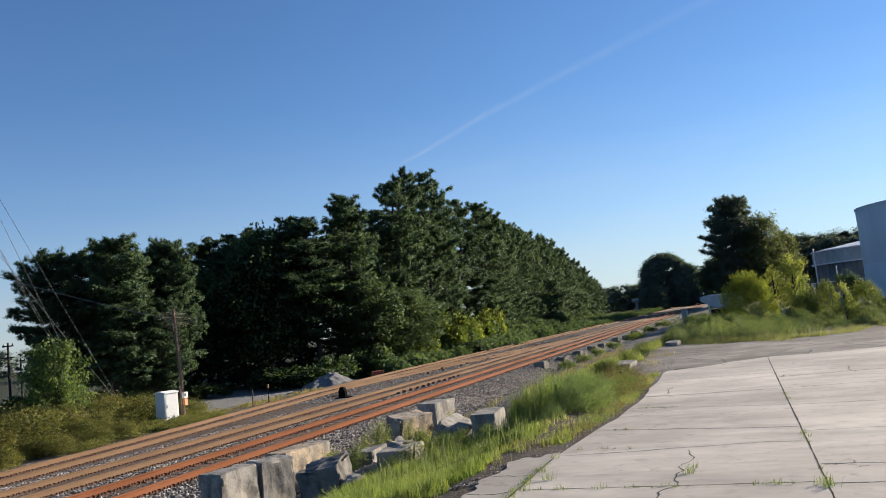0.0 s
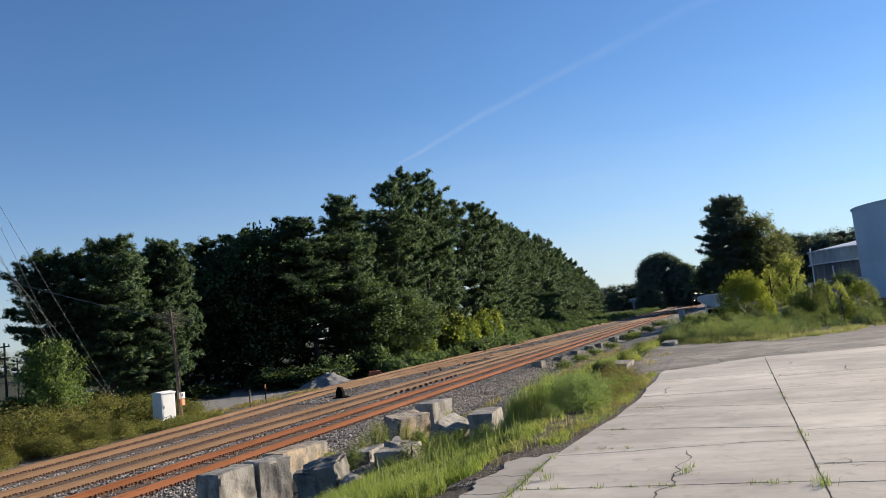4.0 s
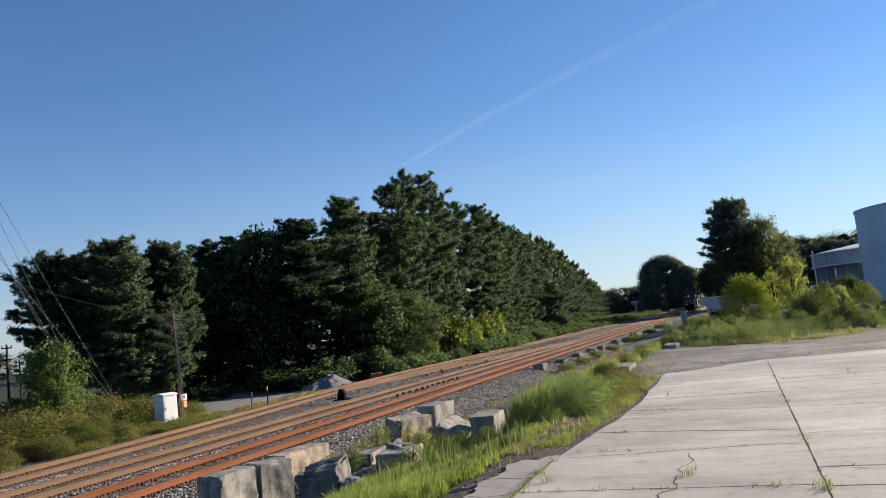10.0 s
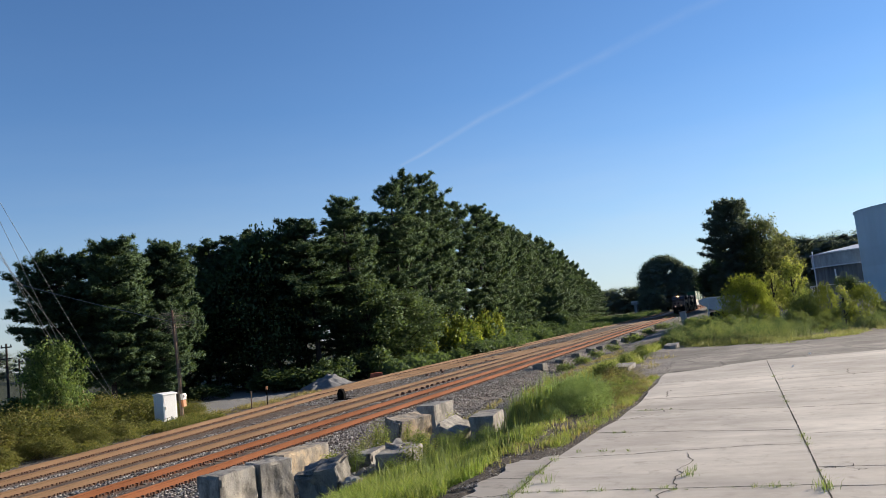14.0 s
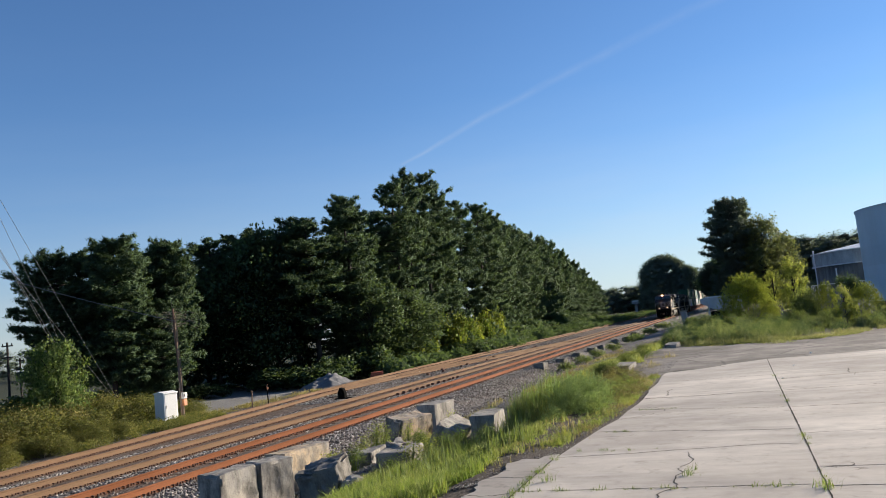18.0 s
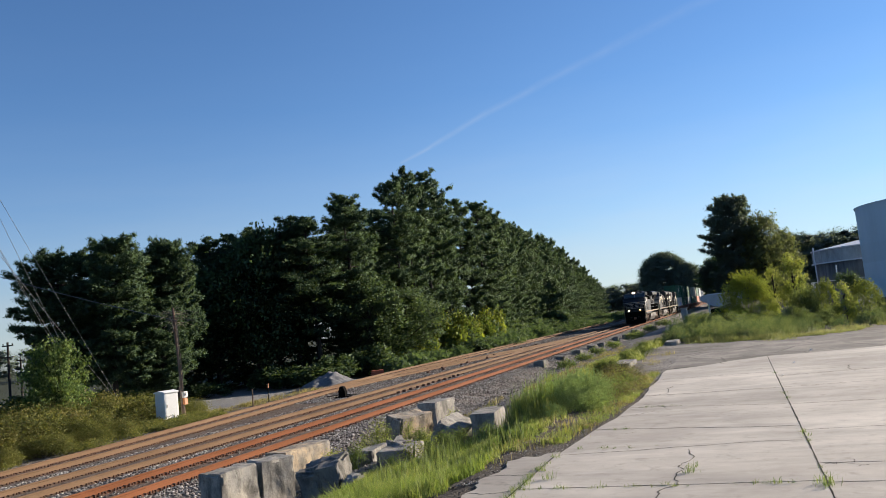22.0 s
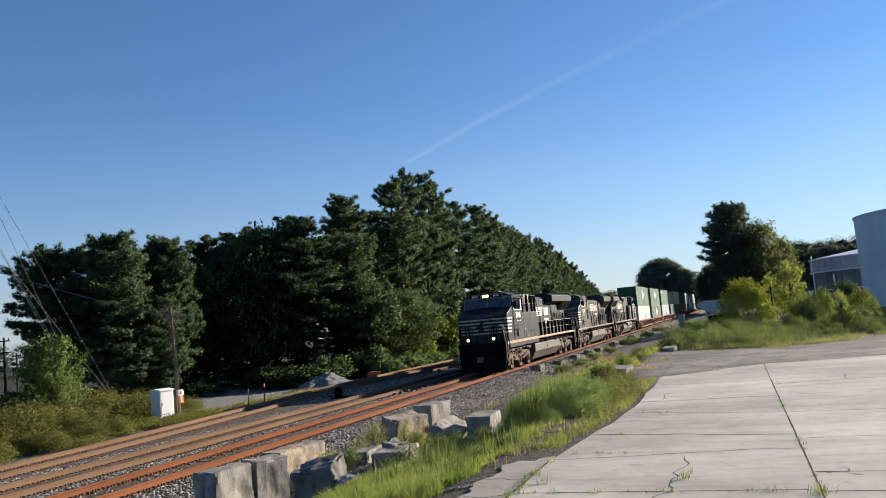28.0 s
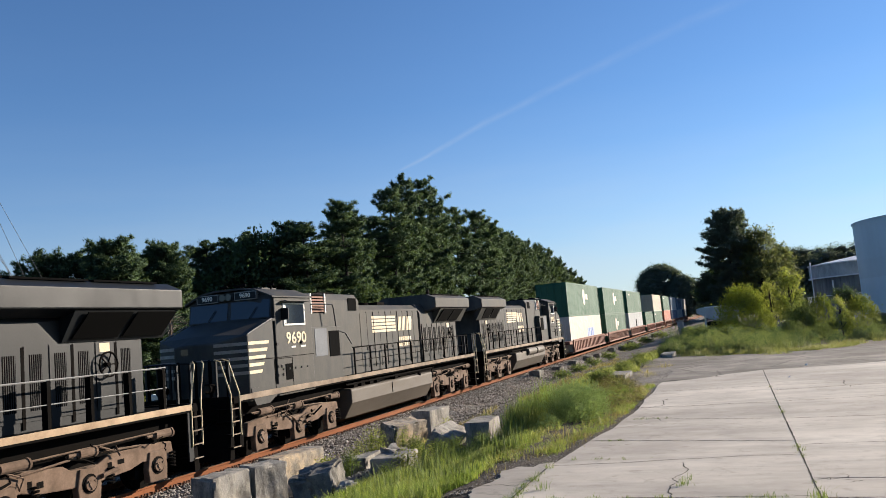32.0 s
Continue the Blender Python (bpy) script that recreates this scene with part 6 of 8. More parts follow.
place_block((5.00, 12.08), (5.14, 13.06), 0.56, 0.73, 0.95, seed=1, label="pale grey concrete block with a chipped corner")
place_block((5.16, 13.12), (5.45, 13.80), 0.56, 0.73, 0.95, 2, seed=2, label="pale grey concrete block standing against another")
place_block((4.88, 14.45), (5.05, 16.05), 0.55, 0.67, 0.85, 0, seed=3, label="tan-stained concrete block half hidden by weeds", mat="tan_block")
# its darker concrete tone stands for faces turned from the sun
place_block((7.05, 12.98), (6.90, 13.80), 0.82, 0.68, 0.90, -9, tip=7, seed=4, chip=0.16, label="dark rounded lump of broken concrete", mat="dark_block")
place_block((5.31, 19.10), (5.72, 20.45), 0.52, 0.72, 0.95, 14, seed=5, chip=0.09, label="tilted concrete block with a broken top", mat="tan_block")
place_block((5.55, 21.45), (5.72, 22.65), 0.60, 0.76, 1.05, 0, seed=6, label="pale concrete block among others")
place_block((6.95, 18.35), (6.90, 19.95), 0.62, 0.62, 0.80, 33, seed=7, chip=0.08, label="tilted concrete block sunk in weeds")
place_block((8.24, 18.50), (8.12, 19.85), 0.62, 0.73, 0.85, 0, seed=8, chip=0.05, label="concrete block with a broken face beside tall grass")
place_block((7.52, 14.75), (7.40, 15.95), 0.68, 0.56, 0.70, 0, seed=9, chip=0.09, label="low concrete block deep in weeds")
place_block((6.20, 15.95), (6.05, 17.05), 0.60, 0.36, 0.45, -6, seed=10, chip=0.08, label="pale flat piece of concrete")
place_block((7.25, 12.75), (7.35, 13.10), 0.30, 0.45, 0.5, 6, seed=11, chip=0.10, label="small broken piece of concrete")
place_block((7.0, 15.4), (7.15, 15.85), 0.40, 0.66, 0.4, 14, seed=12, chip=0.13, label="small broken lump resting on a low block")
for k, (x, y, s) in enumerate(((2.75, 47.8, 0.8), (2.9, 53.0, 0.7), (2.95, 58.5, 0.75), (3.05, 64.0, 0.8), (3.15, 68.5, 0.7), (3.2, 77.0, 0.8), (3.5, 81.5, 0.75), (3.2, 92.0, 0.9), (3.4, 104.0, 0.9), (3.4, 118.0, 0.9))):
    place_block((x - 0.25, y), (x - 0.23, y + 1.5 * s), 0.7 * s + 0.1, ground_at(x, y) + 0.68 * s, 0.9 * s, float((-3, 4, 0, 7, -5)[k % 5]), seed=20 + k, chip=0.14, label="small dark weathered concrete block beside the rails", mat="dark_block")


# ---- trees and shrubs ----
def cores(rng, centres, radius):
    """The packed hearts of needle clumps: small uneven lumps."""
    s = Shape()
    tri = [(0, 2, 4), (2, 1, 4), (1, 3, 4), (3, 0, 4), (2, 0, 5), (1, 2, 5), (3, 1, 5), (0, 3, 5)]
    six = np.array([(1, 0, 0), (-1, 0, 0), (0, 1, 0), (0, -1, 0), (0, 0, 0.8), (0, 0, -0.8)])
    for c, r in zip(centres, radius):
        s.add((six * rng.uniform(0.7, 1.3, (6, 1)) + rng.normal(0, 0.15, (6, 3))) * (r, r, r * 0.6) + c, tri)
    return s


def pine_tree(name, height, radius, seed, mat="pine", low=0.10, puff=0.46, wide=0.10, count=28, gap=1.55, blunt=1.7, pack=1.0, core=0.42, label="tall dark green pine with a dense layered crown", group="row of pines along the railway"):
    """A pine: tapered trunk, limbs in whorls, each limb a flat spray of side shoots that end in brushes of needles, with gaps between the layers."""
    rng = np.random.default_rng(seed)
    tree = thing(name, label, "tree", group)
    bow = rng.normal(0, 0.25, 2)

    def axis(h):
        t = h / height
        return Vector((bow[0] * t * t, bow[1] * t * t, h))

    s = Shape()
    s.tube([axis(height * k / 7) for k in range(8)], height * 0.0125 + 0.05, 9, 0.03)
    part("trunk", s, "bark", tree)
    limbs = Shape()
    pts, outs, size = [], [], []
    h = low * height
    lobe = rng.uniform(0, 6.28, 2)
    turn = rng.uniform(0, 6.28)
    while h < height * 0.955:
        u = (h / height - low) / (1 - low)
        # widest a third of the way up, then a blunt top
        prof = (0.72 + 0.28 * math.sin(math.pi * min(u / 0.40, 1) * 0.5)) if u < 0.40 else (1 - ((u - 0.40) / 0.60) ** blunt) * 0.80 + 0.20
        n = 6 if u < 0.75 else 5
        turn += 0.6 + rng.uniform(0, 0.5)
        for k in range(n):
            ang = turn + k * 6.283 / n + rng.normal(0, 0.22)
            reach = radius * prof * rng.uniform(0.58, 1.08) * (1 + 0.12 * math.sin(2 * ang + lobe[0] + 4 * u))
            lift = rng.uniform(-0.16, 0.10) + 0.42 * u ** 1.5
            way, side = Vector((math.cos(ang), math.sin(ang), 0)), Vector((-math.sin(ang), math.cos(ang), 0))
            base = axis(h + rng.normal(0, gap * 0.24))
            tip = base + way * reach + Vector((0, 0, reach * lift))
            mid = base.lerp(tip, 0.55) - Vector((0, 0, reach * 0.09))
            limbs.tube([base, mid, tip], 0.03 + 0.012 * reach, 4, 0.012)
            m = int(2.0 + reach / puff * 0.85 * pack)
            for q in range(m):
                f = 0.30 + 0.72 * (q + rng.uniform(0, 1)) / m
                spine = base.lerp(tip, f) - Vector((0, 0, 0.10 * reach * math.sin(math.pi * f)))
                half = reach * (0.34 - 0.26 * max(0.0, f - 0.45) / 0.55) * min(1.0, f / 0.45)
                # side shoots turn up at their ends
                for v in (-1, 0, 1) if half > puff * 0.55 else (0, rng.choice([-1, 1])):
                    w = v * half * rng.uniform(0.45, 1.05)
                    p = spine + side * w + way * (-0.25 * abs(w)) + Vector((0, 0, 0.16 * abs(w) + rng.normal(0.04, puff * 0.24)))
                    pts.append(p)
                    outs.append(way * (0.55 + 0.4 * f) + side * (0.45 * v) + Vector((0, 0, 0.85 + 0.5 * u)))
                    size.append(puff * rng.uniform(0.7, 1.25) * (1.08 - 0.22 * u))
        h += gap * rng.uniform(0.7, 1.2) * (1.0 - 0.5 * u)
    # the leader, with short shoots round it
    for k in range(16):
        w = radius * 0.17 * rng.uniform(0.1, 1.0)
        pts.append(axis(height * (0.985 - 0.035 * (w / radius / 0.17) ** 2)) + Vector((w * math.cos(k * 2.4), w * math.sin(k * 2.4), 0)))
        outs.append(Vector((rng.normal(0, 0.3), rng.normal(0, 0.3), 1.5)))
        size.append(puff * rng.uniform(0.7, 0.95))
    tagged(part("branchwork", limbs, "bark", tree), kind="stuff")
    p, o, z = np.array(pts), np.array(outs), np.repeat(np.array(size), count)[:, None, None]
    c = np.repeat(p, count, axis=0)[:, None, :]
    q = tufts(rng, p, o * 0.55, 0.66, wide / puff, count, 0.8)
    q = q + rng.normal(0, 0.33, (len(q), 1, 3)) * (1.0, 1.0, 0.8)
    q = c + (q - c) * z
    spike = unit(q[:, 2] - 0.5 * (q[:, 0] + q[:, 1]))
    lie = spike * 0.55 + unit(np.repeat(o, count, axis=0)) * 0.75 + rng.normal(0, 0.2, spike.shape)
    part("crown", quads("crown", q, mat, lie), mat, tree)
    part("inner_crown", cores(rng, p - [0, 0, 0.1 * puff], np.array(size) * core), mat, tree, smooth=True)
    return tree


def leafy_tree(name, height, radius, seed, mat="oak", clumps=420, leaf=0.26, per=26, low=0.15, label="dark green leafy tree with an uneven crown", category="tree", group="", bough=0.2):
    """A broad-leaved tree: forked trunk, boughs, and leaves in clumps round the boughs with gaps between."""
    rng = np.random.default_rng(seed)
    tree = thing(name, label, category, group)
    s = Shape()
    s.tube([(0, 0, -0.1), (0.05, 0.02, height * 0.3), (-0.08, 0.06, height * 0.62), (0.02, 0, height * 0.9)], height * 0.013 + 0.03, 8, 0.025)
    part("trunk", s, "bark", tree)
    limbs = Shape()
    cs, home = [], []
    boughs = max(9, clumps // 11)
    for k in range(boughs):
        u = (k + rng.uniform(0, 1)) / boughs
        h = height * (low + (0.96 - low) * u)
        prof = math.sin(math.pi * (0.18 + 0.76 * u)) ** 0.75
        r = radius * prof * rng.uniform(0.35, 1.0) ** 0.6
        a = k * 2.4 + rng.normal(0, 0.4)
        c = Vector((math.cos(a) * r, math.sin(a) * r, h))
        b = Vector((0, 0, max(h * 0.75 - r * 0.25, height * 0.1)))
        limbs.tube([b, b.lerp(c, 0.5) + Vector((0, 0, 0.06 * r)), c], 0.02 + 0.006 * height, 4, 0.01)
        for q in range(clumps // boughs):
            cs.append(c + Vector(rng.normal(0, radius * bough, 3)) * (1.0 if u < 0.85 else 0.7))
            home.append(c)
    tagged(part("branchwork", limbs, "bark", tree), kind="stuff")
    sp = radius * 0.09 + 0.05
    cs, home = np.array(cs), np.array(home)
    q = leaves(rng, cs, leaf, per, (sp, sp, sp * 0.7))
    mid = q.mean(axis=1)
    lie = unit(mid - np.repeat(cs, per, axis=0)) * 0.7 + unit(mid - np.repeat(home, per, axis=0)) * 0.6 + [0, 0, 0.35] + rng.normal(0, 0.6, mid.shape)
    part("crown", quads("crown", q, mat, lie), mat, tree)
    return tree


def bush(name, label, size, seed, mat, leaf, clumps, per, group="", twigs="bark", fill=0.25, ragged=1.1):
    """A shrub: a fan of stems and leaf clumps in an uneven mound."""
    rng = np.random.default_rng(seed)
    ob = thing(name, label, "shrub", group)
    rx, ry, h = size
    stems = Shape()
    cs = []
    lobes = rng.uniform(0, 6.28, 3)
    for k in range(clumps):
        a = rng.uniform(0, 2 * math.pi)
        wav = 0.85 + 0.15 * math.sin(2 * a + lobes[0]) + 0.1 * math.sin(5 * a + lobes[1])
        r = rng.uniform(fill, 1.0) ** 0.5 * wav
        top = math.sqrt(max(0.05, 1 - (r / 1.15) ** 2)) * (0.85 + 0.22 * math.sin(3 * a + lobes[2]) * r)
        z = h * top * rng.uniform(0.18, 1.04) ** 0.55
        c = Vector((rx * r * math.cos(a), ry * r * math.sin(a), z))
        cs.append(c)
        if k % 7 == 0:
            stems.tube([Vector((c.x * 0.15, c.y * 0.15, -0.05)), Vector((c.x * 0.55, c.y * 0.55, z * 0.55)), c * 1.02], 0.012 + 0.006 * h, 4, 0.005)
    tagged(part("branchwork", stems, twigs, ob), kind="stuff")
    sp = 0.06 + 0.055 * (rx + ry)
    cs = np.array(cs)
    q = leaves(rng, cs, leaf, per, (sp, sp, sp * 0.8), 0.4)
    lie = np.repeat(unit(cs - [0, 0, h * 0.35]) + [0, 0, 0.35], per, axis=0) + unit(q.mean(axis=1) - np.repeat(cs, per, axis=0)) * 0.6 + rng.normal(0, ragged, (len(q), 3))
    part("foliage", quads("foliage", q, mat, lie), mat, ob)
    return ob


def feathery_shrub(name, radius, height, seed, label, group, mat, leaf=(0.13, 0.024), dense=0.5, ragged=1.1):
    """A shrub of many upright feathery wands: plumes of narrow leaves over a dome."""
    rng = np.random.default_rng(seed)
    ob = thing(name, label, "shrub", group)
    n = int(dense * 430 * radius * height)
    u = rng.uniform(0, 1, n)
    a = rng.uniform(0, 6.283, n)
    lump = 1 + 0.09 * np.sin(3 * a + seed) + 0.07 * np.sin(5 * a + 7 * u) + rng.normal(0, 0.05, n)
    r = radius * np.sqrt(np.clip(1 - np.maximum(0.0, (u - 0.35) / 0.65) ** 2.2, 0.0, 1)) * lump * rng.uniform(0.5, 1.0, n) ** 0.5
    c = np.stack([r * np.cos(a), r * np.sin(a), height * (0.03 + 0.89 * u) * (1 + 0.05 * np.sin(4 * a))], 1)
    out = unit(np.stack([np.cos(a) * (1 - 0.75 * u), np.sin(a) * (1 - 0.75 * u), 0.6 + 0.8 * u], 1))
    wands = Shape()
    for k in range(0, n, 12):
        tip = Vector(c[k])
        wands.tube([Vector((tip.x * 0.12, tip.y * 0.12, -0.05)), Vector((tip.x * 0.6, tip.y * 0.6, tip.z * 0.55)), tip], 0.004 * height, 4, 0.003)
    tagged(part("branchwork", wands, mat, ob), kind="stuff")
    stray = leaf[0] * 0.6
    steps = [tufts(rng, c + out * d * leaf[0] + rng.normal(0, stray, (n, 3)), out, leaf[0], leaf[1], 10, 0.6) for d in (-1.0, -0.2, 0.6, 1.5)]
    q = np.concatenate(steps)
    q = np.concatenate([q, q[:, 2:]], axis=1)
    lie = np.tile(np.repeat(out, 10, axis=0), (4, 1)) + [0, 0, 0.3] + rng.normal(0, ragged, (len(q), 3))
    part("foliage", quads("foliage", q, mat, lie), mat, ob)
    return ob


def spread(proto, spots):
    """Puts the prototype at the first spot and copies of it at the others: x, y, turn, width, height."""
    def at(x, y, turn, w, h):
        return Matrix.LocRotScale((x, y, ground_at(x, y) - 0.05), Euler((0, 0, radians(turn))), (w, w, h))
    for sp in spots[1:]:
        copy_thing(proto, at(*sp))
    proto.matrix_basis = at(*spots[0])


def row_line(y):
    """The line on which the pines stand: it draws away from the rails in the distance."""
    return -19.0 - max(0.0, y - 72) * 0.088


def row_height(y):
    """Height of the pines in the row: it rises to the tall ones, stays even, then sinks with the ground far off."""
    rise = 16.4 + 5.0 * float(smooth_step(70, 83, y))
    return rise + 0.4 - 0.5 * float(smooth_step(95, 140, y)) - 5.6 * float(smooth_step(185, 350, y))


def build_woods():
    rng = np.random.default_rng(77)
    kinds = [pine_tree("pine_tree", 20.0, (4.4, 3.8, 4.2)[k], 100 + k, low=0.05, blunt=(2.8, 2.0, 2.4)[k]) for k in range(3)]
    kinds.append(pine_tree("pine_tree", 20.0, 4.2, 140, low=0.34, label="tall pine with a bare lower trunk"))
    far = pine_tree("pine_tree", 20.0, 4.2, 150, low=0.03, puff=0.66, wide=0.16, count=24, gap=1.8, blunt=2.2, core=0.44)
    spots, distant = [[], [], [], []], []
    y, k = 77.0, 0
    while y < 350:
        x = row_line(y) + rng.normal(0, 0.8)
        h = (row_height(y) + rng.normal(0, 0.45) + 0.5) / 20.0
        (spots[k % 3] if y < 165 else distant).append((x, y, rng.uniform(0, 360), 1.0 + rng.normal(0, 0.07), float(h)))
        k += 1
        y += 5.2 + rng.uniform(0, 2.0) + max(0, y - 150) * 0.010
    # second rank, and the stand to the near side of the row, behind the gravel lot
    for x, y, h, kind in ((-19.2, 66.0, 17.0, 1), (-21.4, 70.5, 17.9, 2), (-25.5, 78, 18.0, 0), (-26, 86, 18.5, 1), (-27, 95, 18.5, 2), (-28, 105, 18, 0), (-29, 116, 18, 1), (-20.8, 61.5, 14.8, 3),
                          (-27.5, 62.0, 14.6, 3), (-31.5, 61.5, 14.6, 3), (-34.5, 58.5, 14.2, 3), (-32.5, 67, 15.4, 1), (-26, 68, 15.8, 2), (-38, 60, 13.3, 2), (-23.8, 63.0, 15.3, 3), (-29.5, 66, 15.5, 3), (-36, 66, 14.8, 0)):
        spots[kind].append((x, y, rng.uniform(0, 360), 0.95, h / 20))
    for proto, sp in zip([*kinds, far], [*spots, distant]):
        spread(proto, sp)
    near = [pine_tree("pine_tree", 12.4, (3.3, 3.1)[k], 160 + k, low=0.16 + 0.06 * k, puff=0.33, wide=0.06, count=34, gap=0.54, blunt=(4.5, 3.4)[k], pack=1.1, core=0.5, label="round-topped dark green pine behind the shrubs") for k in range(2)]
    spread(near[0], [(-28.6, 40.9, 0, 0.98, 0.93), (-27.6, 48.5, 140, 0.95, 0.95)])
    spread(near[1], [(-25.2, 41.8, 60, 1.0, 0.98), (-26.2, 49.2, 250, 0.75, 1.02), (-23.6, 44.5, 20, 0.62, 0.62)])
    oaks = [leafy_tree("broadleaf_tree", 12.0, 3.6, 200 + k, leaf=0.19, per=36, clumps=480, low=0.22, group="trees behind the gravel lot") for k in range(2)]
    spread(oaks[0], [(-24.5, 60.8, 10, 1.0, 1.16), (-29.5, 59.0, 80, 1.0, 0.9), (-35.5, 56.0, 200, 0.9, 0.82), (-39.0, 58, 20, 1.0, 0.75), (-15.9, 69.5, 140, 0.85, 0.62)])
    spread(oaks[1], [(-25.8, 59.5, 40, 1.0, 1.04), (-32.5, 58.0, 300, 0.95, 0.85), (-17.6, 65.2, 210, 0.8, 0.72), (9.8, 232.0, 60, 1.3, 1.1), (13.0, 226.0, 120, 1.3, 1.15), (10.0, 252.0, 20, 1.3, 1.15), (11.0, 275.0, 200, 1.4, 1.2)])
    # undergrowth along the foot of the row
    under = [bush("undergrowth_shrub", "dark green undergrowth at the foot of the pines", (2.6, 2.6, 3.6), 300, "oak", 0.23, 210, 17, "undergrowth below the pines"),
             bush("undergrowth_shrub", "yellow-green vine-covered undergrowth in sunlight", (2.4, 2.4, 4.2), 301, "vine", 0.20, 240, 20, "undergrowth below the pines")]
    dark, light = [], []
    y, k = 58.0, 0
    while y < 300:
        x = row_line(y) + 3.6 + rng.normal(0, 0.6)
        if 79 < y < 104 and k % 4 != 3:
            light.append((x + 1.0, y, rng.uniform(0, 360), rng.uniform(0.85, 1.15), rng.uniform(0.95, 1.35)))
        else:
            dark.append((x - (1.8 if y < 73 else 0.0), y, rng.uniform(0, 360), rng.uniform(0.8, 1.2) * (0.7 if y < 78 else 1.0), rng.uniform(0.6, 1.1) * (0.75 if y < 78 else 1.0)))
        y += 3.0 + rng.uniform(0, 1.4) + max(0, y - 120) * 0.02
        k += 1
    # the brush that crowds up to the far rails
    y = 80.0
    while y < 330:
        dark.append((max(row_line(y) + 6.5, -14.6 - 0.02 * (y - 80)) + rng.normal(0, 0.4), y, rng.uniform(0, 360), rng.uniform(0.6, 1.0), rng.uniform(0.32, 0.62)))
        y += 3.0 + rng.uniform(0, 1.5) + max(0, y - 120) * 0.02
    for x in np.arange(-42, -18, 2.6):
        dark.append((float(x), (52.5 if x < -25 else 57.0) + rng.normal(0, 0.8) - 0.12 * abs(x + 24), rng.uniform(0, 360), rng.uniform(0.7, 1.0), rng.uniform(0.3, 0.6)))
    light += [(-15.6, 67.0, 20, 0.35, 0.45), (-15.2, 70.5, 90, 0.42, 0.5), (-16.2, 74.5, 40, 0.6, 0.75)]
    spread(under[0], dark)
    spread(under[1], light)
    # the round trees in the distance, ahead and beside the yard
    dome = dome_tree("broadleaf_tree", 27.0, 12.0, 401, "large round dark green tree in the distance")
    spread(dome, [(-17.6, 400.0, 0, 0.95, 1.0), (-7.5, 392.0, 130, 0.62, 0.74), (-22.0, 372.0, 220, 0.45, 0.42)])
    spread(pine_tree("pine_tree", 17.6, 5.2, 402, mat="hazed_foliage", low=0.05, puff=0.60, wide=0.12, count=26, gap=0.95, blunt=3.4, pack=1.15, core=0.42, label="large dark green pine behind the weedy bank"), [(14.6, 215.0, 0, 1.60, 1.57), (8.8, 228.0, 90, 0.7, 0.72)])
    spread(leafy_tree("broadleaf_tree", 13.0, 3.8, 403, mat="lit_oak", clumps=520, leaf=0.22, per=34, low=0.05, label="lighter green tree beside a larger dark one"), [(21.6, 212.0, 0, 1.4, 1.62), (26.2, 220.0, 80, 1.15, 1.3)])


def dome_tree(name, height, radius, seed, label):
    """A broad tree seen from afar: one dense dome built of many leaf clumps, each a small mound."""
    rng = np.random.default_rng(seed)
    tree = thing(name, label, "tree", "trees at the end of the line")
    s = Shape()
    s.tube([(0, 0, -0.5), (0.2, 0, height * 0.4), (0, 0, height * 0.8)], 0.5, 8, 0.1)
    part("trunk", s, "bark", tree)
    n = 460
    u = rng.uniform(0.03, 1.0, n)
    a = rng.uniform(0, 6.283, n)
    lump = 1 + 0.10 * np.sin(3 * a + 5 * u) + 0.07 * np.sin(7 * a - 9 * u) + rng.normal(0, 0.05, n)
    r = radius * np.sqrt(np.maximum(0.0, 1 - np.maximum(0.0, (u - 0.38) / 0.62) ** 2.3)) * lump * (0.9 + 0.1 * np.minimum(u / 0.3, 1))
    c = np.stack([r * np.cos(a), r * np.sin(a), height * (0.02 + 0.95 * u) + rng.normal(0, 0.3, n)], 1)
    out = np.stack([np.cos(a) * (1.05 - u * 0.6), np.sin(a) * (1.05 - u * 0.6), 0.25 + 0.9 * u], 1)
    per = 105
    q = leaves(rng, c, 0.36, per, (1.0, 1.0, 0.8))
    mid = q.mean(axis=1)
    lie = unit(mid - np.repeat(c, per, axis=0)) * 0.8 + np.repeat(unit(out), per, axis=0) * 0.8 + rng.normal(0, 0.25, mid.shape)
    part("crown", quads("crown", q, "hazed_foliage", lie), "hazed_foliage", tree)
    part("inner_crown", cores(rng, c * (0.86, 0.86, 0.94), np.full(n, 2.6)), "hazed_foliage", tree, smooth=True)
    return tree


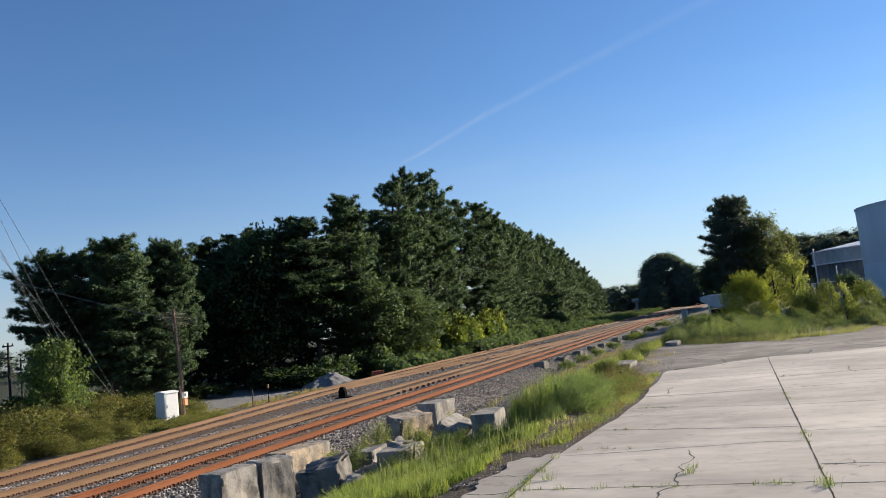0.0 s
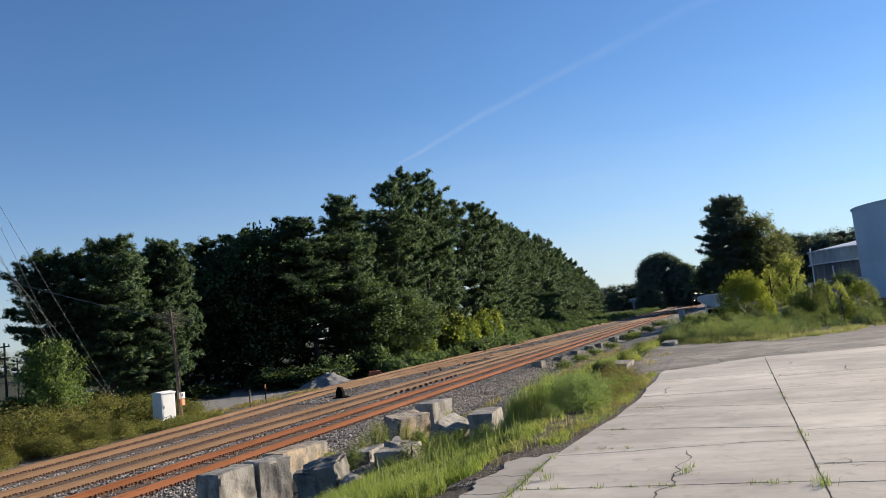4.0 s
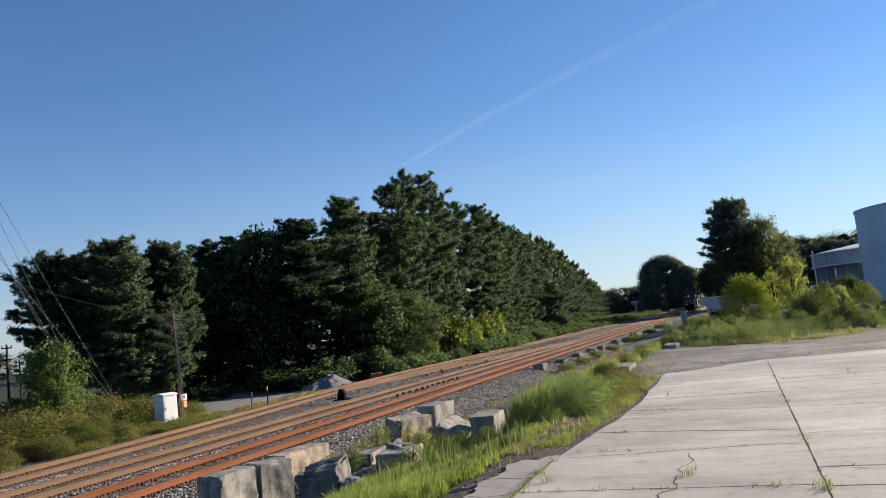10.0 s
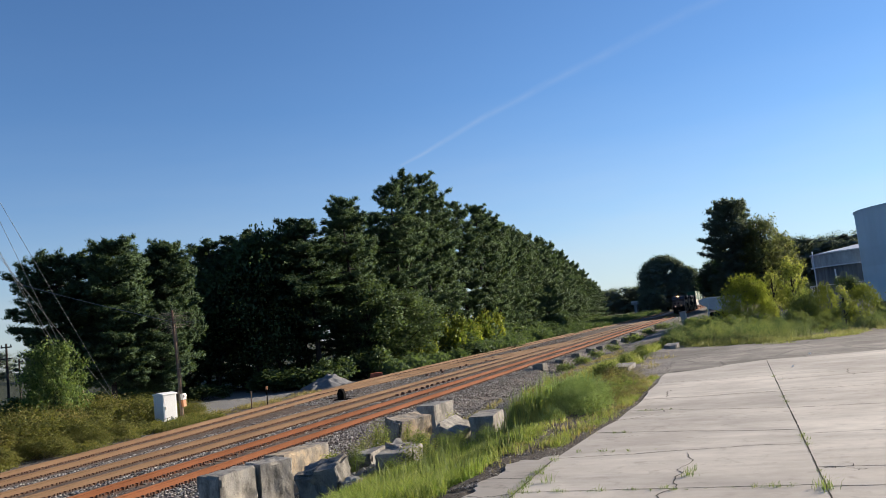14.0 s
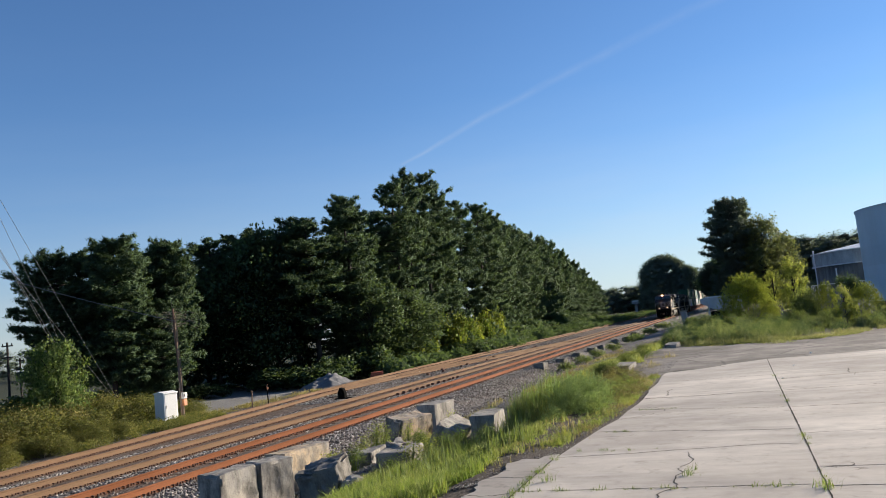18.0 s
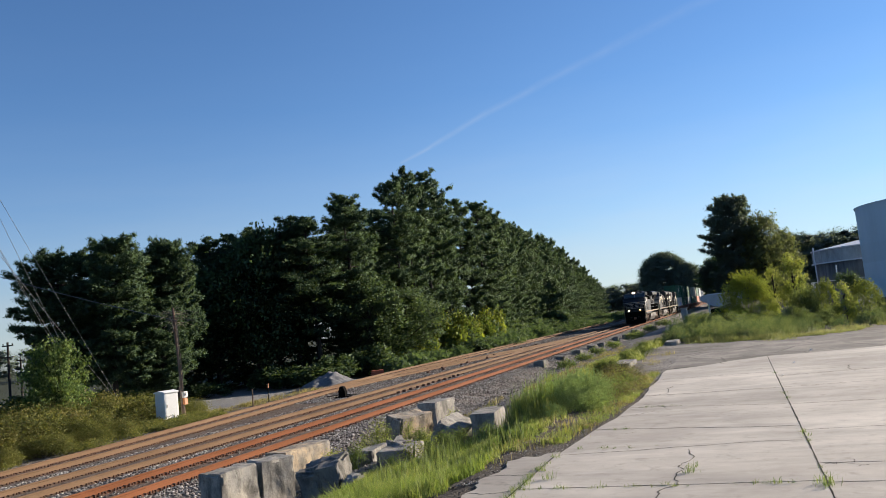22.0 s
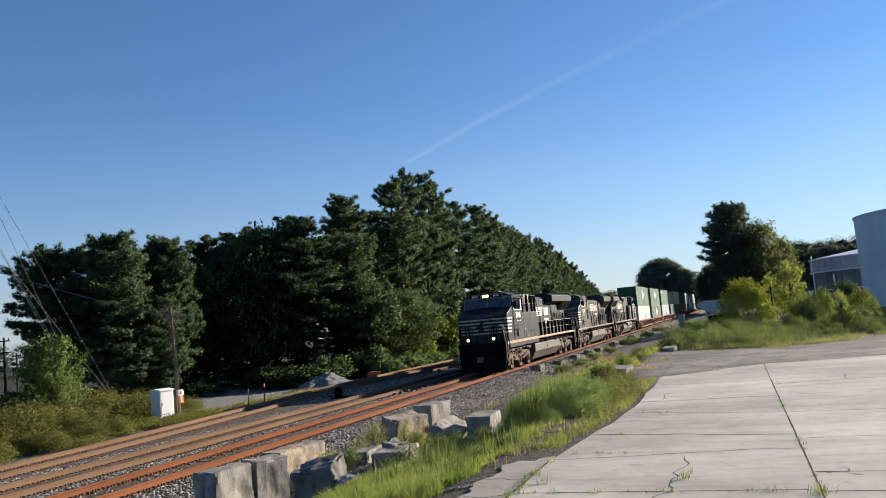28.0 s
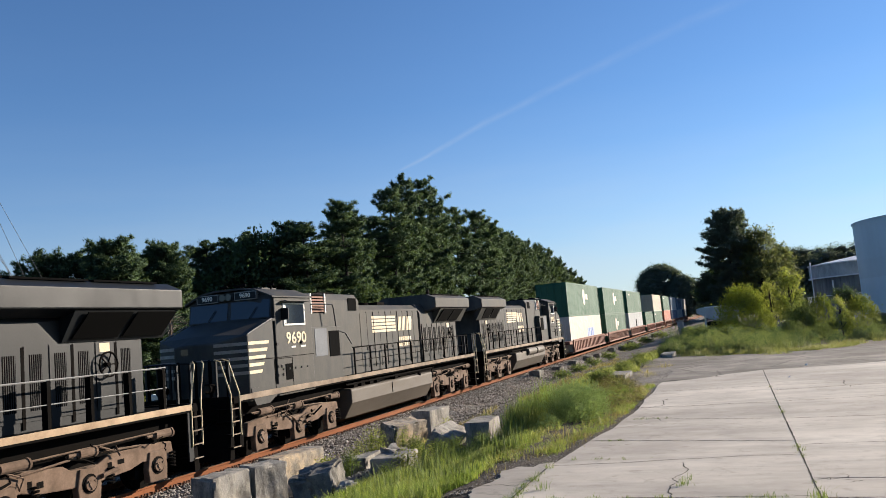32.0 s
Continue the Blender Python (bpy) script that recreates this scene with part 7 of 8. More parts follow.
def far_wood(name, label, xs, ys, z_top, n, seed, tuft=2.2):
    """A distant wood, too far off to tell its trees apart: crowns as clumps over a band of ground."""
    rng = np.random.default_rng(seed)
    cs, outs = [], []
    m = int(n / 90)
    for k in range(m):
        x, y = rng.uniform(*xs), rng.uniform(*ys)
        h = z_top * rng.uniform(0.86, 1.02)
        r = rng.uniform(3.5, 6.0)
        u = rng.uniform(0.0, 1.0, 90)
        a = rng.uniform(0, 6.28, 90)
        rr = r * np.sqrt(np.maximum(0.01, 1 - np.maximum(0.0, (u - 0.5) / 0.5) ** 2)) * rng.uniform(0.8, 1.0, 90)
        cs.append(np.stack([x + rr * np.cos(a), y + rr * np.sin(a), h * (0.05 + 0.95 * u)], 1))
        outs.append(np.stack([np.cos(a) * (1.1 - u), np.sin(a) * (1.1 - u), u - 0.1], 1))
    c = np.concatenate(cs)
    out = np.concatenate(outs)
    q = leaves(rng, c, tuft * 0.12, 26, 0.6)
    hearts = cores(rng, c[::3] - out[::3] * 0.7, rng.uniform(1.1, 1.6, len(c[::3])))
    six = np.array(hearts.v)[np.array(hearts.f)]
    q = np.concatenate([q, np.concatenate([six, six[:, 2:]], axis=1)])
    lie = np.concatenate([np.repeat(out, 26, axis=0), np.repeat(out[::3], len(six) // len(out[::3]), axis=0)])
    me = quads(name, q, "hazed_foliage", unit(lie) + rng.normal(0, 0.3, (len(q), 3)))
    tagged(new(name, me), label, "woods", kind="stuff")


build_woods()


def build_overpass():
    """A road bridge far down the line: deck on pale piers, half hidden by the woods."""
    br = thing("overpass", "distant grey concrete road bridge among trees", "bridge")
    s = Shape()
    s.box(-33, -20, 384, 394, 4.0, 5.0)
    part("deck", s, "stained_wall", br)
    s = Shape()
    s.box(-33, -20, 383.7, 383.95, 5.0, 5.7)
    part("parapet", s, "hopper_grey", br)
    for x in (-31.5, -23.0):
        s = Shape()
        s.box(x - 0.6, x + 0.6, 386, 392, -0.8, 4.0)
        part("pier", s, "stained_wall", br)


build_overpass()
far_wood("distant_woods", "distant dark green woods behind the tanks", (22, 75), (255, 300), 18.6, 8100, 1)
far_wood("distant_woods", "distant dark woods closing the end of the line", (-68, -30), (400, 450), 13.5, 3600, 2)
far_wood("distant_woods", "distant hazy woods beyond the end of the line", (-120, 60), (640, 720), 15.0, 5400, 3)
far_wood("distant_woods", "distant low woods beyond the lot", (-330, -150), (190, 260), 10.0, 3600, 4, 2.0)


def build_shrubs():
    g = "shrubs across the tracks"
    low = [bush("shrub", "olive-green rambling shrub beside the tracks", (2.0, 2.0, 2.1), 500 + k, ("shrub", "olive_shrub", "shrub")[k], 0.055, 460, 44, g, ragged=0.9) for k in range(3)]
    spread(low[0], [(-13.2, 23.6, 0, 1.0, 0.9), (-15.6, 29.3, 70, 1.1, 1.05), (-16.5, 33.5, 140, 1.1, 0.9), (-19.0, 36.0, 10, 1.2, 0.8)])
    spread(low[1], [(-14.8, 26.5, 30, 1.1, 0.95), (-17.0, 30.5, 200, 1.2, 1.1), (-15.6, 24.5, 90, 1.2, 1.05), (-20.5, 32.5, 60, 1.2, 0.9), (-12.4, 21.6, 60, 0.6, 0.6)])
    spread(low[2], [(-13.5, 27.0, 120, 0.8, 0.65), (-18.0, 27.5, 10, 1.2, 1.1), (-13.0, 20.6, 60, 1.0, 0.75), (-15.2, 21.4, 300, 1.2, 0.95), (-16.0, 36.5, 0, 0.8, 0.6), (-12.3, 25.3, 200, 0.6, 0.55), (-10.4, 17.6, 10, 0.55, 0.4), (-10.6, 20.2, 80, 0.5, 0.38), (-10.7, 22.6, 150, 0.55, 0.42), (-11.0, 24.9, 220, 0.5, 0.36), (-11.4, 27.0, 290, 0.5, 0.36)])
    sap = leafy_tree("sapling", 4.6, 1.6, 520, mat="sapling", clumps=250, leaf=0.088, per=38, low=0.16, bough=0.17, label="young light green leafy tree among shrubs", group=g)
    spread(sap, [(-16.4, 28.6, 0, 0.86, 1.06), (-17.6, 29.9, 120, 0.75, 0.95), (-15.6, 28.0, 200, 0.5, 0.72)])
    fern = bush("shrub", "bright green leafy plant beside the gravel heap", (0.9, 0.9, 1.5), 530, "sapling", 0.16, 70, 20, g)
    spread(fern, [(-15.2, 61.5, 0, 1.2, 1.2)])

    g = "shrubs on the weedy bank"
    willow = feathery_shrub("willow_shrub", 1.3, 3.4, 600, "bright yellow-green feathery willow shrub", g, "bright_shrub", dense=0.62)
    spread(willow, [(14.6, 50.0, 0, 1.17, 1.04)])
    tall = leafy_tree("sapling", 4.2, 1.1, 610, mat="yellow_shrub", clumps=110, leaf=0.085, per=34, low=0.25, label="yellow-leaved young tree on the weedy bank", group=g)
    spread(tall, [(17.45, 53.0, 0, 0.8, 1.02), (16.3, 53.0, 90, 0.62, 0.88), (19.3, 46.0, 40, 0.40, 0.52)])
    olive = feathery_shrub("shrub", 0.95, 2.5, 620, "olive-yellow rounded shrub on the weedy bank", g, "yellow_shrub")
    spread(olive, [(20.5, 48.0, 0, 0.92, 0.9), (18.85, 50.0, 100, 0.66, 1.02), (22.6, 47.0, 60, 1.0, 0.95)])
    green = bush("shrub", "green shrub on the weedy bank", (1.3, 1.3, 1.8), 621, "weed", 0.042, 230, 56, g)
    spread(green, [(17.65, 49.0, 0, 0.62, 1.38), (16.9, 47.0, 120, 0.5, 0.7), (21.4, 46.0, 10, 0.5, 0.75), (10.9, 70.0, 10, 0.5, 0.45), (12.2, 57.0, 80, 0.6, 0.75), (14.0, 48.6, 50, 0.55, 0.5), (14.9, 48.4, 170, 0.6, 0.55), (15.6, 48.8, 310, 0.5, 0.6), (9.6, 79.0, 0, 0.4, 0.6), (12.4, 49.0, 30, 0.6, 0.75), (11.6, 52.0, 200, 0.5, 0.8), (13.2, 47.5, 140, 0.5, 0.55), (16.0, 46.0, 260, 0.45, 0.5), (18.6, 47.0, 300, 0.45, 0.6)])
    dark = bush("shrub", "dark green young tree among yellow shrubs", (0.95, 0.95, 3.5), 623, "oak", 0.06, 260, 44, g)
    spread(dark, [(21.1, 58.0, 0, 0.95, 1.0)])


build_shrubs()


# ---- grass and weeds ----
def grass_patch(name, label, spots, mat, height, width, seed, bend=0.5):
    """Grass over a set of round patches: x, y, radius, blades, height."""
    rng = np.random.default_rng(seed)
    roots, hs = [], []
    for x, y, r, n, h in spots:
        a = rng.uniform(0, 2 * np.pi, n)
        d = r * np.sqrt(rng.uniform(0, 1, n)) * (0.8 + 0.3 * np.sin(3 * a + x))
        px, py = x + d * np.cos(a), y + d * np.sin(a) * 1.3
        keep = (px < 11.0 + 0.95 * (py > 10.9)) if y < 31 else px > -99
        px, py = px[keep], py[keep]
        roots.append(np.stack([px, py, bed(px, py) - 0.01], 1))
        hs.append(h * height * (1 - 0.3 * (d[keep] / r) ** 2) * rng.uniform(0.35, 1.25, keep.sum()))
    r = np.concatenate(roots)
    q = blades(rng, r, np.concatenate(hs), width, bend)
    # shading normals lean up and sunward to brighten the blades
    lie = rng.normal(0, 0.55, (len(r), 3)) + [0.2, 0.2, 0.85]
    me = quads(name, q, mat, np.concatenate([lie, lie]))
    return tagged(new(name, me), label, "grass", kind="stuff")


def leaf_patch(name, label, spots, mat, leaf, seed):
    """Low leafy growth over round patches: x, y, radius, clumps, height."""
    rng = np.random.default_rng(seed)
    cs = []
    for x, y, r, n, h in spots:
        a = rng.uniform(0, 2 * np.pi, n)
        d = r * np.sqrt(rng.uniform(0, 1, n))
        px, py = x + d * np.cos(a), y + d * np.sin(a)
        top = h * (1 - 0.6 * (d / r) ** 2) * rng.uniform(0.15, 1.0, n)
        cs.append(np.stack([px, py, bed(px, py) + top], 1))
    c = np.concatenate(cs)
    q = leaves(rng, c, leaf, 16, (leaf * 2.0, leaf * 2.0, leaf * 1.4), 0.5)
    return tagged(new(name, quads(name, q, mat)), label, "undergrowth", kind="stuff")


def bank_edge(x):
    """Where the weeds of the far bank meet the yard."""
    return 36.8 - 0.8 * (x - 11.5) if x < 15.2 else 33.8 + 0.6 * (x - 15.2)


def build_grass():
    rng = np.random.default_rng(91)
    tall = [(9.35, 16.5, 0.34, 900, 0.95), (9.6, 16.0, 0.34, 900, 1.0), (9.9, 15.7, 0.34, 900, 1.05), (10.2, 15.6, 0.32, 800, 0.9), (9.45, 17.3, 0.36, 800, 1.05), (9.9, 16.7, 0.36, 900, 1.15), (10.25, 16.5, 0.34, 800, 1.05), (9.8, 17.8, 0.40, 700, 1.1), (10.2, 17.4, 0.34, 600, 1.0)]
    grass_patch("tall_grass", "tall bright green grass on the bank", [(x, y, r, n // 4, h) for x, y, r, n, h in tall], "grass", 0.72, 0.0065, 1, 0.2)
    grass_patch("tall_grass", "darker reedy stems among the tall grass", [(x, y, r, int(n * 0.22), h * 1.05) for x, y, r, n, h in tall], "reed", 0.74, 0.0075, 15, 0.14)
    fringe = [(x + 0.15 + rng.normal(0, 0.25), y - 0.6 + rng.normal(0, 0.4), 0.35, 420, rng.uniform(0.3, 0.6)) for x, y, r, n, h in tall[:6]]
    grass_patch("grass", "yellow-green grass at the foot of the reeds", fringe, "pale_grass", 0.75, 0.004, 16, 0.9)
    creeping = [(11.15 + rng.normal(0, 0.2), y, 0.25, 22, rng.uniform(0.08, 0.3)) for y in np.arange(15.0, 22.0, 0.3)]
    leaf_patch("low_weeds", "small creeping weeds at the edge of the concrete", creeping, "weed", 0.022, 12)
    short = []
    for k in range(60):
        x, y = rng.uniform(7.2, 10.65), rng.uniform(8.6, 14.6)
        if x > 10.7 - 0.16 * max(0.0, 12.0 - y):
            continue
        short.append((x, y, 0.55, 800, rng.uniform(0.3, 1.15)))
    lush = [(rng.uniform(7.4, 10.5), rng.uniform(9.4, 13.8), 0.5, 1500, rng.uniform(0.5, 1.1)) for k in range(60)]
    grass_patch("grass", "lush fine green grass in front of the blocks", lush, "lawn", 0.20, 0.0045, 17, 1.1)
    short += [(6.0, 12.2, 0.4, 500, 0.7), (6.0, 16.9, 0.4, 300, 0.7), (7.0, 17.0, 0.5, 600, 0.8), (8.9, 15.6, 0.5, 900, 0.8), (8.5, 14.8, 0.6, 1200, 0.9), (7.4, 16.2, 0.5, 600, 0.9)]
    grass_patch("grass", "fresh green grass round the blocks", [p for k, p in enumerate(short) if k % 5 > 2], "grass", 0.24, 0.0038, 2, 1.0)
    grass_patch("grass", "yellow-green grass round the blocks", short, "pale_grass", 0.22, 0.0038, 14, 1.0)
    strip = []
    for k in range(150):
        y = 23 + 38 * rng.uniform(0, 1) ** 1.1
        strip.append((9.2 + 0.02 * (y - 30) + rng.normal(0, 0.6), y, rng.uniform(0.35, 0.8), 560, rng.uniform(0.25, 0.9)))
    grass_patch("grass", "patchy yellow-green grass along the dirt track", strip, "pale_grass", 0.36, 0.0075, 3, 0.7)
    dry = []
    for k in range(90):
        y = rng.uniform(19, 60)
        dry.append((rng.uniform(4.5, 9.3), y, rng.uniform(0.3, 0.8), 90, rng.uniform(0.4, 1.0)))
    for k in range(60):
        dry.append((rng.uniform(-13.6, -11.2), rng.uniform(17, 46), 0.6, 170, rng.uniform(0.5, 1.0)))
    for k in range(26):
        dry.append((row_line(60) + 4.8 + rng.normal(0, 0.5), rng.uniform(60, 84), 0.6, 120, 0.9))
    grass_patch("dry_grass", "thin dry tan grass on stony ground", dry, "dry_grass", 0.30, 0.006, 4)
    wild = []
    for k in range(130):
        y = 86 + 220 * rng.uniform(0, 1) ** 1.4
        x = rng.uniform(row_line(y) + 2.5, -13.0)
        wild.append((x, y, rng.uniform(1.5, 2.6), 150, rng.uniform(0.6, 1.3)))
    for k in range(26):
        wild.append((rng.uniform(-14.6, -13.0), rng.uniform(60, 90), 0.9, 130, rng.uniform(0.3, 0.8)))
    leaf_patch("undergrowth", "green tangle of vines and weeds beside the far track", [(x, y, r, 60, h * 1.3) for x, y, r, n, h in wild], "oak", 0.2, 7)
    low = [(rng.uniform(-13.0, -9.8), rng.uniform(17, 33), rng.uniform(0.4, 0.8), 45, rng.uniform(0.12, 0.4)) for k in range(60)]
    leaf_patch("low_weeds", "low olive weeds along the far track", low, "shrub", 0.05, 13)
    edge = []
    for k in range(46):
        edge.append((rng.uniform(8.4, 10.7), rng.uniform(10.0, 19), 0.45, 120, rng.uniform(0.3, 1.2)))
    grass_patch("weeds", "mixed green weeds along the edge of the concrete", edge, "weed", 0.40, 0.006, 8)
    rim = []
    for k in range(120):
        y = rng.uniform(11.2, 22.0)
        rim.append((float(np.interp(y, [11.2, 14.2, 17.3, 22.0], [11.35, 11.75, 11.95, 11.85])) - abs(rng.normal(0, 0.28)), y, 0.22, 110, rng.uniform(0.15, 0.9)))
    for k, (mat, lab) in enumerate((("grass", "short green grass along the broken edge of the concrete"), ("pale_grass", "yellow-green grass along the broken edge of the concrete"), ("dry_grass", "dry brown stems along the broken edge of the concrete"))):
        grass_patch("grass" if k < 2 else "dry_grass", lab, rim[k::3], mat, 0.17, 0.003, 30 + k, 1.0)
    straw = []
    for k in range(110):
        straw.append((rng.uniform(8.6, 11.6), rng.uniform(10.0, 30), 0.35, 34, rng.uniform(0.3, 1.0)))
    grass_patch("dry_grass", "dry stems along the edge of the concrete", straw, "dry_grass", 0.22, 0.004, 9)
    berm, open_ground = [], []
    for k in range(130):
        x = rng.uniform(10.5, 17.0)
        y = bank_edge(x) + 2.0 + 18 * rng.uniform(0, 1) ** 1.3
        berm.append((x, y, rng.uniform(0.4, 1.1), 220, rng.uniform(0.5, 1.7) * (1.25 if x < 14 else 0.9)))
    for k in range(80):
        x = rng.uniform(16.0, 24.5)
        open_ground.append((x, bank_edge(x) + 4.5 + 14 * rng.uniform(0, 1) ** 1.1, rng.uniform(0.3, 0.8), 190, rng.uniform(0.4, 1.3)))
    for k in range(24):
        berm.append((rng.uniform(9.2, 12.0), rng.uniform(58, 80), 1.2, 260, rng.uniform(0.6, 1.1)))
    grass_patch("weeds", "dense green weeds and grass on the bank", berm + open_ground, "bank_weed", 0.42, 0.006, 5)
    leaf_patch("leafy_weeds", "leafy green weeds on the bank", [(x, y, r * 0.8, 44, h * 0.7) for x, y, r, n, h in berm[::2] + open_ground[::3]], "bank_weed", 0.026, 10)
    leaf_patch("feathery_weeds", "feathery darker weeds on the bank", [(x, y, r * 0.7, 44, h * 0.8) for x, y, r, n, h in berm[1::2] + open_ground[1::3]], "oak", 0.03, 11)
    front = []
    for k in range(90):
        x = rng.uniform(11.8, 18.6)
        front.append((x, bank_edge(x) + 1.0 + rng.normal(0, 0.7), rng.uniform(0.25, 0.7), 260, rng.uniform(0.2, 1.0) * (1.0 if x < 15.6 else 0.6)))
    for k in range(26):
        x = rng.uniform(18.0, 23.0)
        front.append((x, bank_edge(x) + 2.6 + rng.normal(0, 0.9), rng.uniform(0.2, 0.5), 150, rng.uniform(0.2, 0.8)))
    grass_patch("grass", "pale green grass at the edge of the yard", front, "bank_grass", 0.32, 0.005, 6, 0.8)
    grass_patch("dry_grass", "thin straw among the grass on the bank", [(x, y + 0.8, r, n // 4, h) for x, y, r, n, h in front[::2]], "dry_grass", 0.34, 0.004, 19, 0.6)
    clump = [(rng.uniform(11.4, 15.0), rng.uniform(37, 46), rng.uniform(0.4, 0.8), 260, rng.uniform(0.8, 1.4)) for k in range(12)] + [(rng.uniform(15, 23), rng.uniform(41, 48), rng.uniform(0.4, 0.8), 160, rng.uniform(0.6, 1.4)) for k in range(16)]
    leaf_patch("leafy_weeds", "tall leafy weeds in clumps on the bank", [(x, y, r, n // 4, h) for x, y, r, n, h in clump], "bank_weed", 0.032, 18)
    # tufts that grow out of the joints
    rng = np.random.default_rng(8)
    tuft = []
    for k in range(150):
        if k % 3 == 0:
            x, y = 14.68 + rng.normal(0, 0.015), 6.5 + 14 * rng.uniform(0, 1) ** 1.5
        elif k % 3 == 1:
            x, y = rng.uniform(11.6, 14.4), 8.49 + rng.normal(0, 0.015)
        else:
            x, y = rng.uniform(11.75, 13.0), rng.choice([10.83, 12.4, 14.8]) + rng.normal(0, 0.03)
        tuft.append((x, y, 0.25 + 0.75 * rng.uniform(0, 1) ** 2))
    for k in range(34):
        tuft.append((11.578 + rng.normal(0, 0.03), rng.uniform(7.4, 10.6), rng.uniform(0.4, 1.3)))
    for x, y, k in ((14.68, 8.3, 1.6), (14.68, 8.45, 1.5), (13.36, 9.1, 1.4), (13.40, 9.4, 1.2), (11.7, 7.8, 2.0), (11.9, 7.6, 1.8), (11.8, 9.0, 1.6)):
        tuft.append((x, y, k))
    roots, hs = [], []
    for x, y, k in tuft:
        n = int(16 * k)
        roots.append(np.stack([x + rng.normal(0, 0.03 * k, n), y + rng.normal(0, 0.03 * k, n), np.full(n, SLAB_TOP - 0.02)], 1))
        hs.append(np.full(n, 0.075 * k))
    me = quads("joint_weeds", blades(rng, np.concatenate(roots), np.concatenate(hs), 0.003, 0.9), "weed")
    tagged(new("joint_weeds", me), "small weeds growing in the joints of the concrete", "weeds", kind="stuff")


build_grass()


def build_weeds():
    """Upright leafy weeds between the blocks and the rails, feathery ones at the edge of the concrete."""
    g = "leafy weeds round the blocks"
    a = bush("weed", "upright leafy green weed beside a concrete block", (0.20, 0.20, 0.85), 700, "weed", 0.020, 70, 22, g, "weed", 0.1, 0.6)
    b = bush("weed", "dry-tipped yellow-green weed beside the rails", (0.09, 0.09, 1.0), 701, "pale_grass", 0.020, 46, 18, g, "weed")
    spread(a, [(7.35, 17.2, 0, 1.0, 0.75), (7.7, 17.4, 50, 0.9, 0.8), (8.15, 17.9, 20, 1.0, 0.75), (8.45, 17.5, 200, 0.9, 0.75), (7.5, 20.6, 10, 1.0, 0.9), (8.1, 21.0, 10, 1.0, 0.8), (5.9, 15.6, 70, 0.9, 0.8), (10.3, 27.5, 0, 1.3, 0.7), (10.6, 30.0, 0, 1.5, 0.6), (9.9, 36, 40, 1.8, 0.7),
               (7.1, 16.6, 80, 0.8, 0.85), (7.75, 16.5, 120, 0.8, 0.8), (6.6, 17.6, 30, 0.9, 0.75), (7.65, 13.7, 10, 0.7, 0.55)])
    spread(b, [(5.62, 17.3, 0, 1.3, 1.1), (5.75, 17.5, 70, 1.2, 0.95), (5.45, 16.9, 20, 1.2, 0.9), (5.45, 15.3, 20, 1.5, 0.8), (5.3, 15.6, 90, 1.5, 0.75), (5.3, 14.6, 10, 0.9, 0.5), (8.3, 20.4, 0, 1.2, 0.9), (6.2, 21.0, 50, 1.4, 0.7), (5.25, 15.95, 30, 1.4, 0.7), (6.05, 18.2, 0, 1.0, 0.8), (7.75, 14.4, 50, 1.6, 0.7), (8.0, 14.7, 0, 1.6, 0.75)])
    c = bush("weed", "small green weed beside a block along the rails", (0.5, 0.5, 0.6), 702, "weed", 0.05, 60, 18, g, "weed")
    spread(c, [(3.7, 48.5, 0, 1.0, 1.0), (3.8, 54.0, 40, 1.2, 1.0), (3.8, 59.6, 90, 1.2, 1.1), (4.2, 65.2, 90, 1.3, 1.2), (4.2, 78.4, 0, 1.5, 1.4), (4.0, 83, 0, 1.4, 1.2), (4.2, 93.5, 10, 1.6, 1.5), (4.8, 105.5, 0, 1.8, 1.6)])
    g = "feathery weeds at the edge of the concrete"
    f = [feathery_shrub("feathery_weed", 0.34, 0.66, 710 + k, "feathery pale green weed at the edge of the concrete", g, "fennel", (0.08, 0.006), 1.0, 1.4) for k in range(2)]
    spread(f[0], [(11.0, 14.9, 0, 0.9, 0.85), (11.3, 15.4, 70, 0.9, 0.95), (10.95, 15.5, 130, 1.0, 1.1), (11.2, 16.1, 20, 0.9, 0.9), (10.6, 17.2, 200, 1.0, 0.85), (11.1, 18.6, 90, 0.7, 0.4)])
    spread(f[1], [(11.1, 15.2, 0, 1.0, 0.95), (10.75, 15.1, 40, 0.9, 1.0), (10.7, 15.9, 150, 1.0, 1.0), (10.85, 16.5, 10, 1.0, 1.0), (11.0, 17.1, 60, 0.9, 0.7), (10.75, 14.1, 300, 0.55, 0.45)])
    g = "small shrubs along the dirt track"
    d = bush("shrub", "small dark green shrub beside the dirt track", (0.55, 0.5, 0.85), 720, "weed", 0.03, 150, 40, g)
    spread(d, [(10.2, 23.8, 0, 0.6, 0.7)])
    e = bush("weed", "dry brownish weed beside the dirt track", (0.4, 0.4, 0.40), 721, "dry_weed", 0.018, 80, 24, g, "dead_wood")
    spread(e, [(11.45, 16.4, 10, 0.7, 0.55), (11.6, 17.3, 80, 0.8, 0.6), (11.65, 18.4, 150, 0.9, 0.6), (11.3, 17.5, 0, 0.8, 0.7), (11.5, 19.6, 40, 0.9, 0.7), (10.9, 19.6, 0, 1.0, 1.0), (11.2, 21.2, 50, 1.0, 0.8), (10.7, 22.8, 90, 1.1, 0.9), (9.3, 20.0, 10, 1.0, 0.7), (8.6, 22.4, 140, 1.0, 0.7), (8.9, 24.5, 10, 1.1, 0.8), (7.6, 23.6, 70, 1.0, 0.6), (9.7, 26.5, 200, 1.2, 0.8), (7.2, 27.5, 30, 1.2, 0.6), (8.2, 29.5, 60, 1.2, 0.7)])


build_weeds()


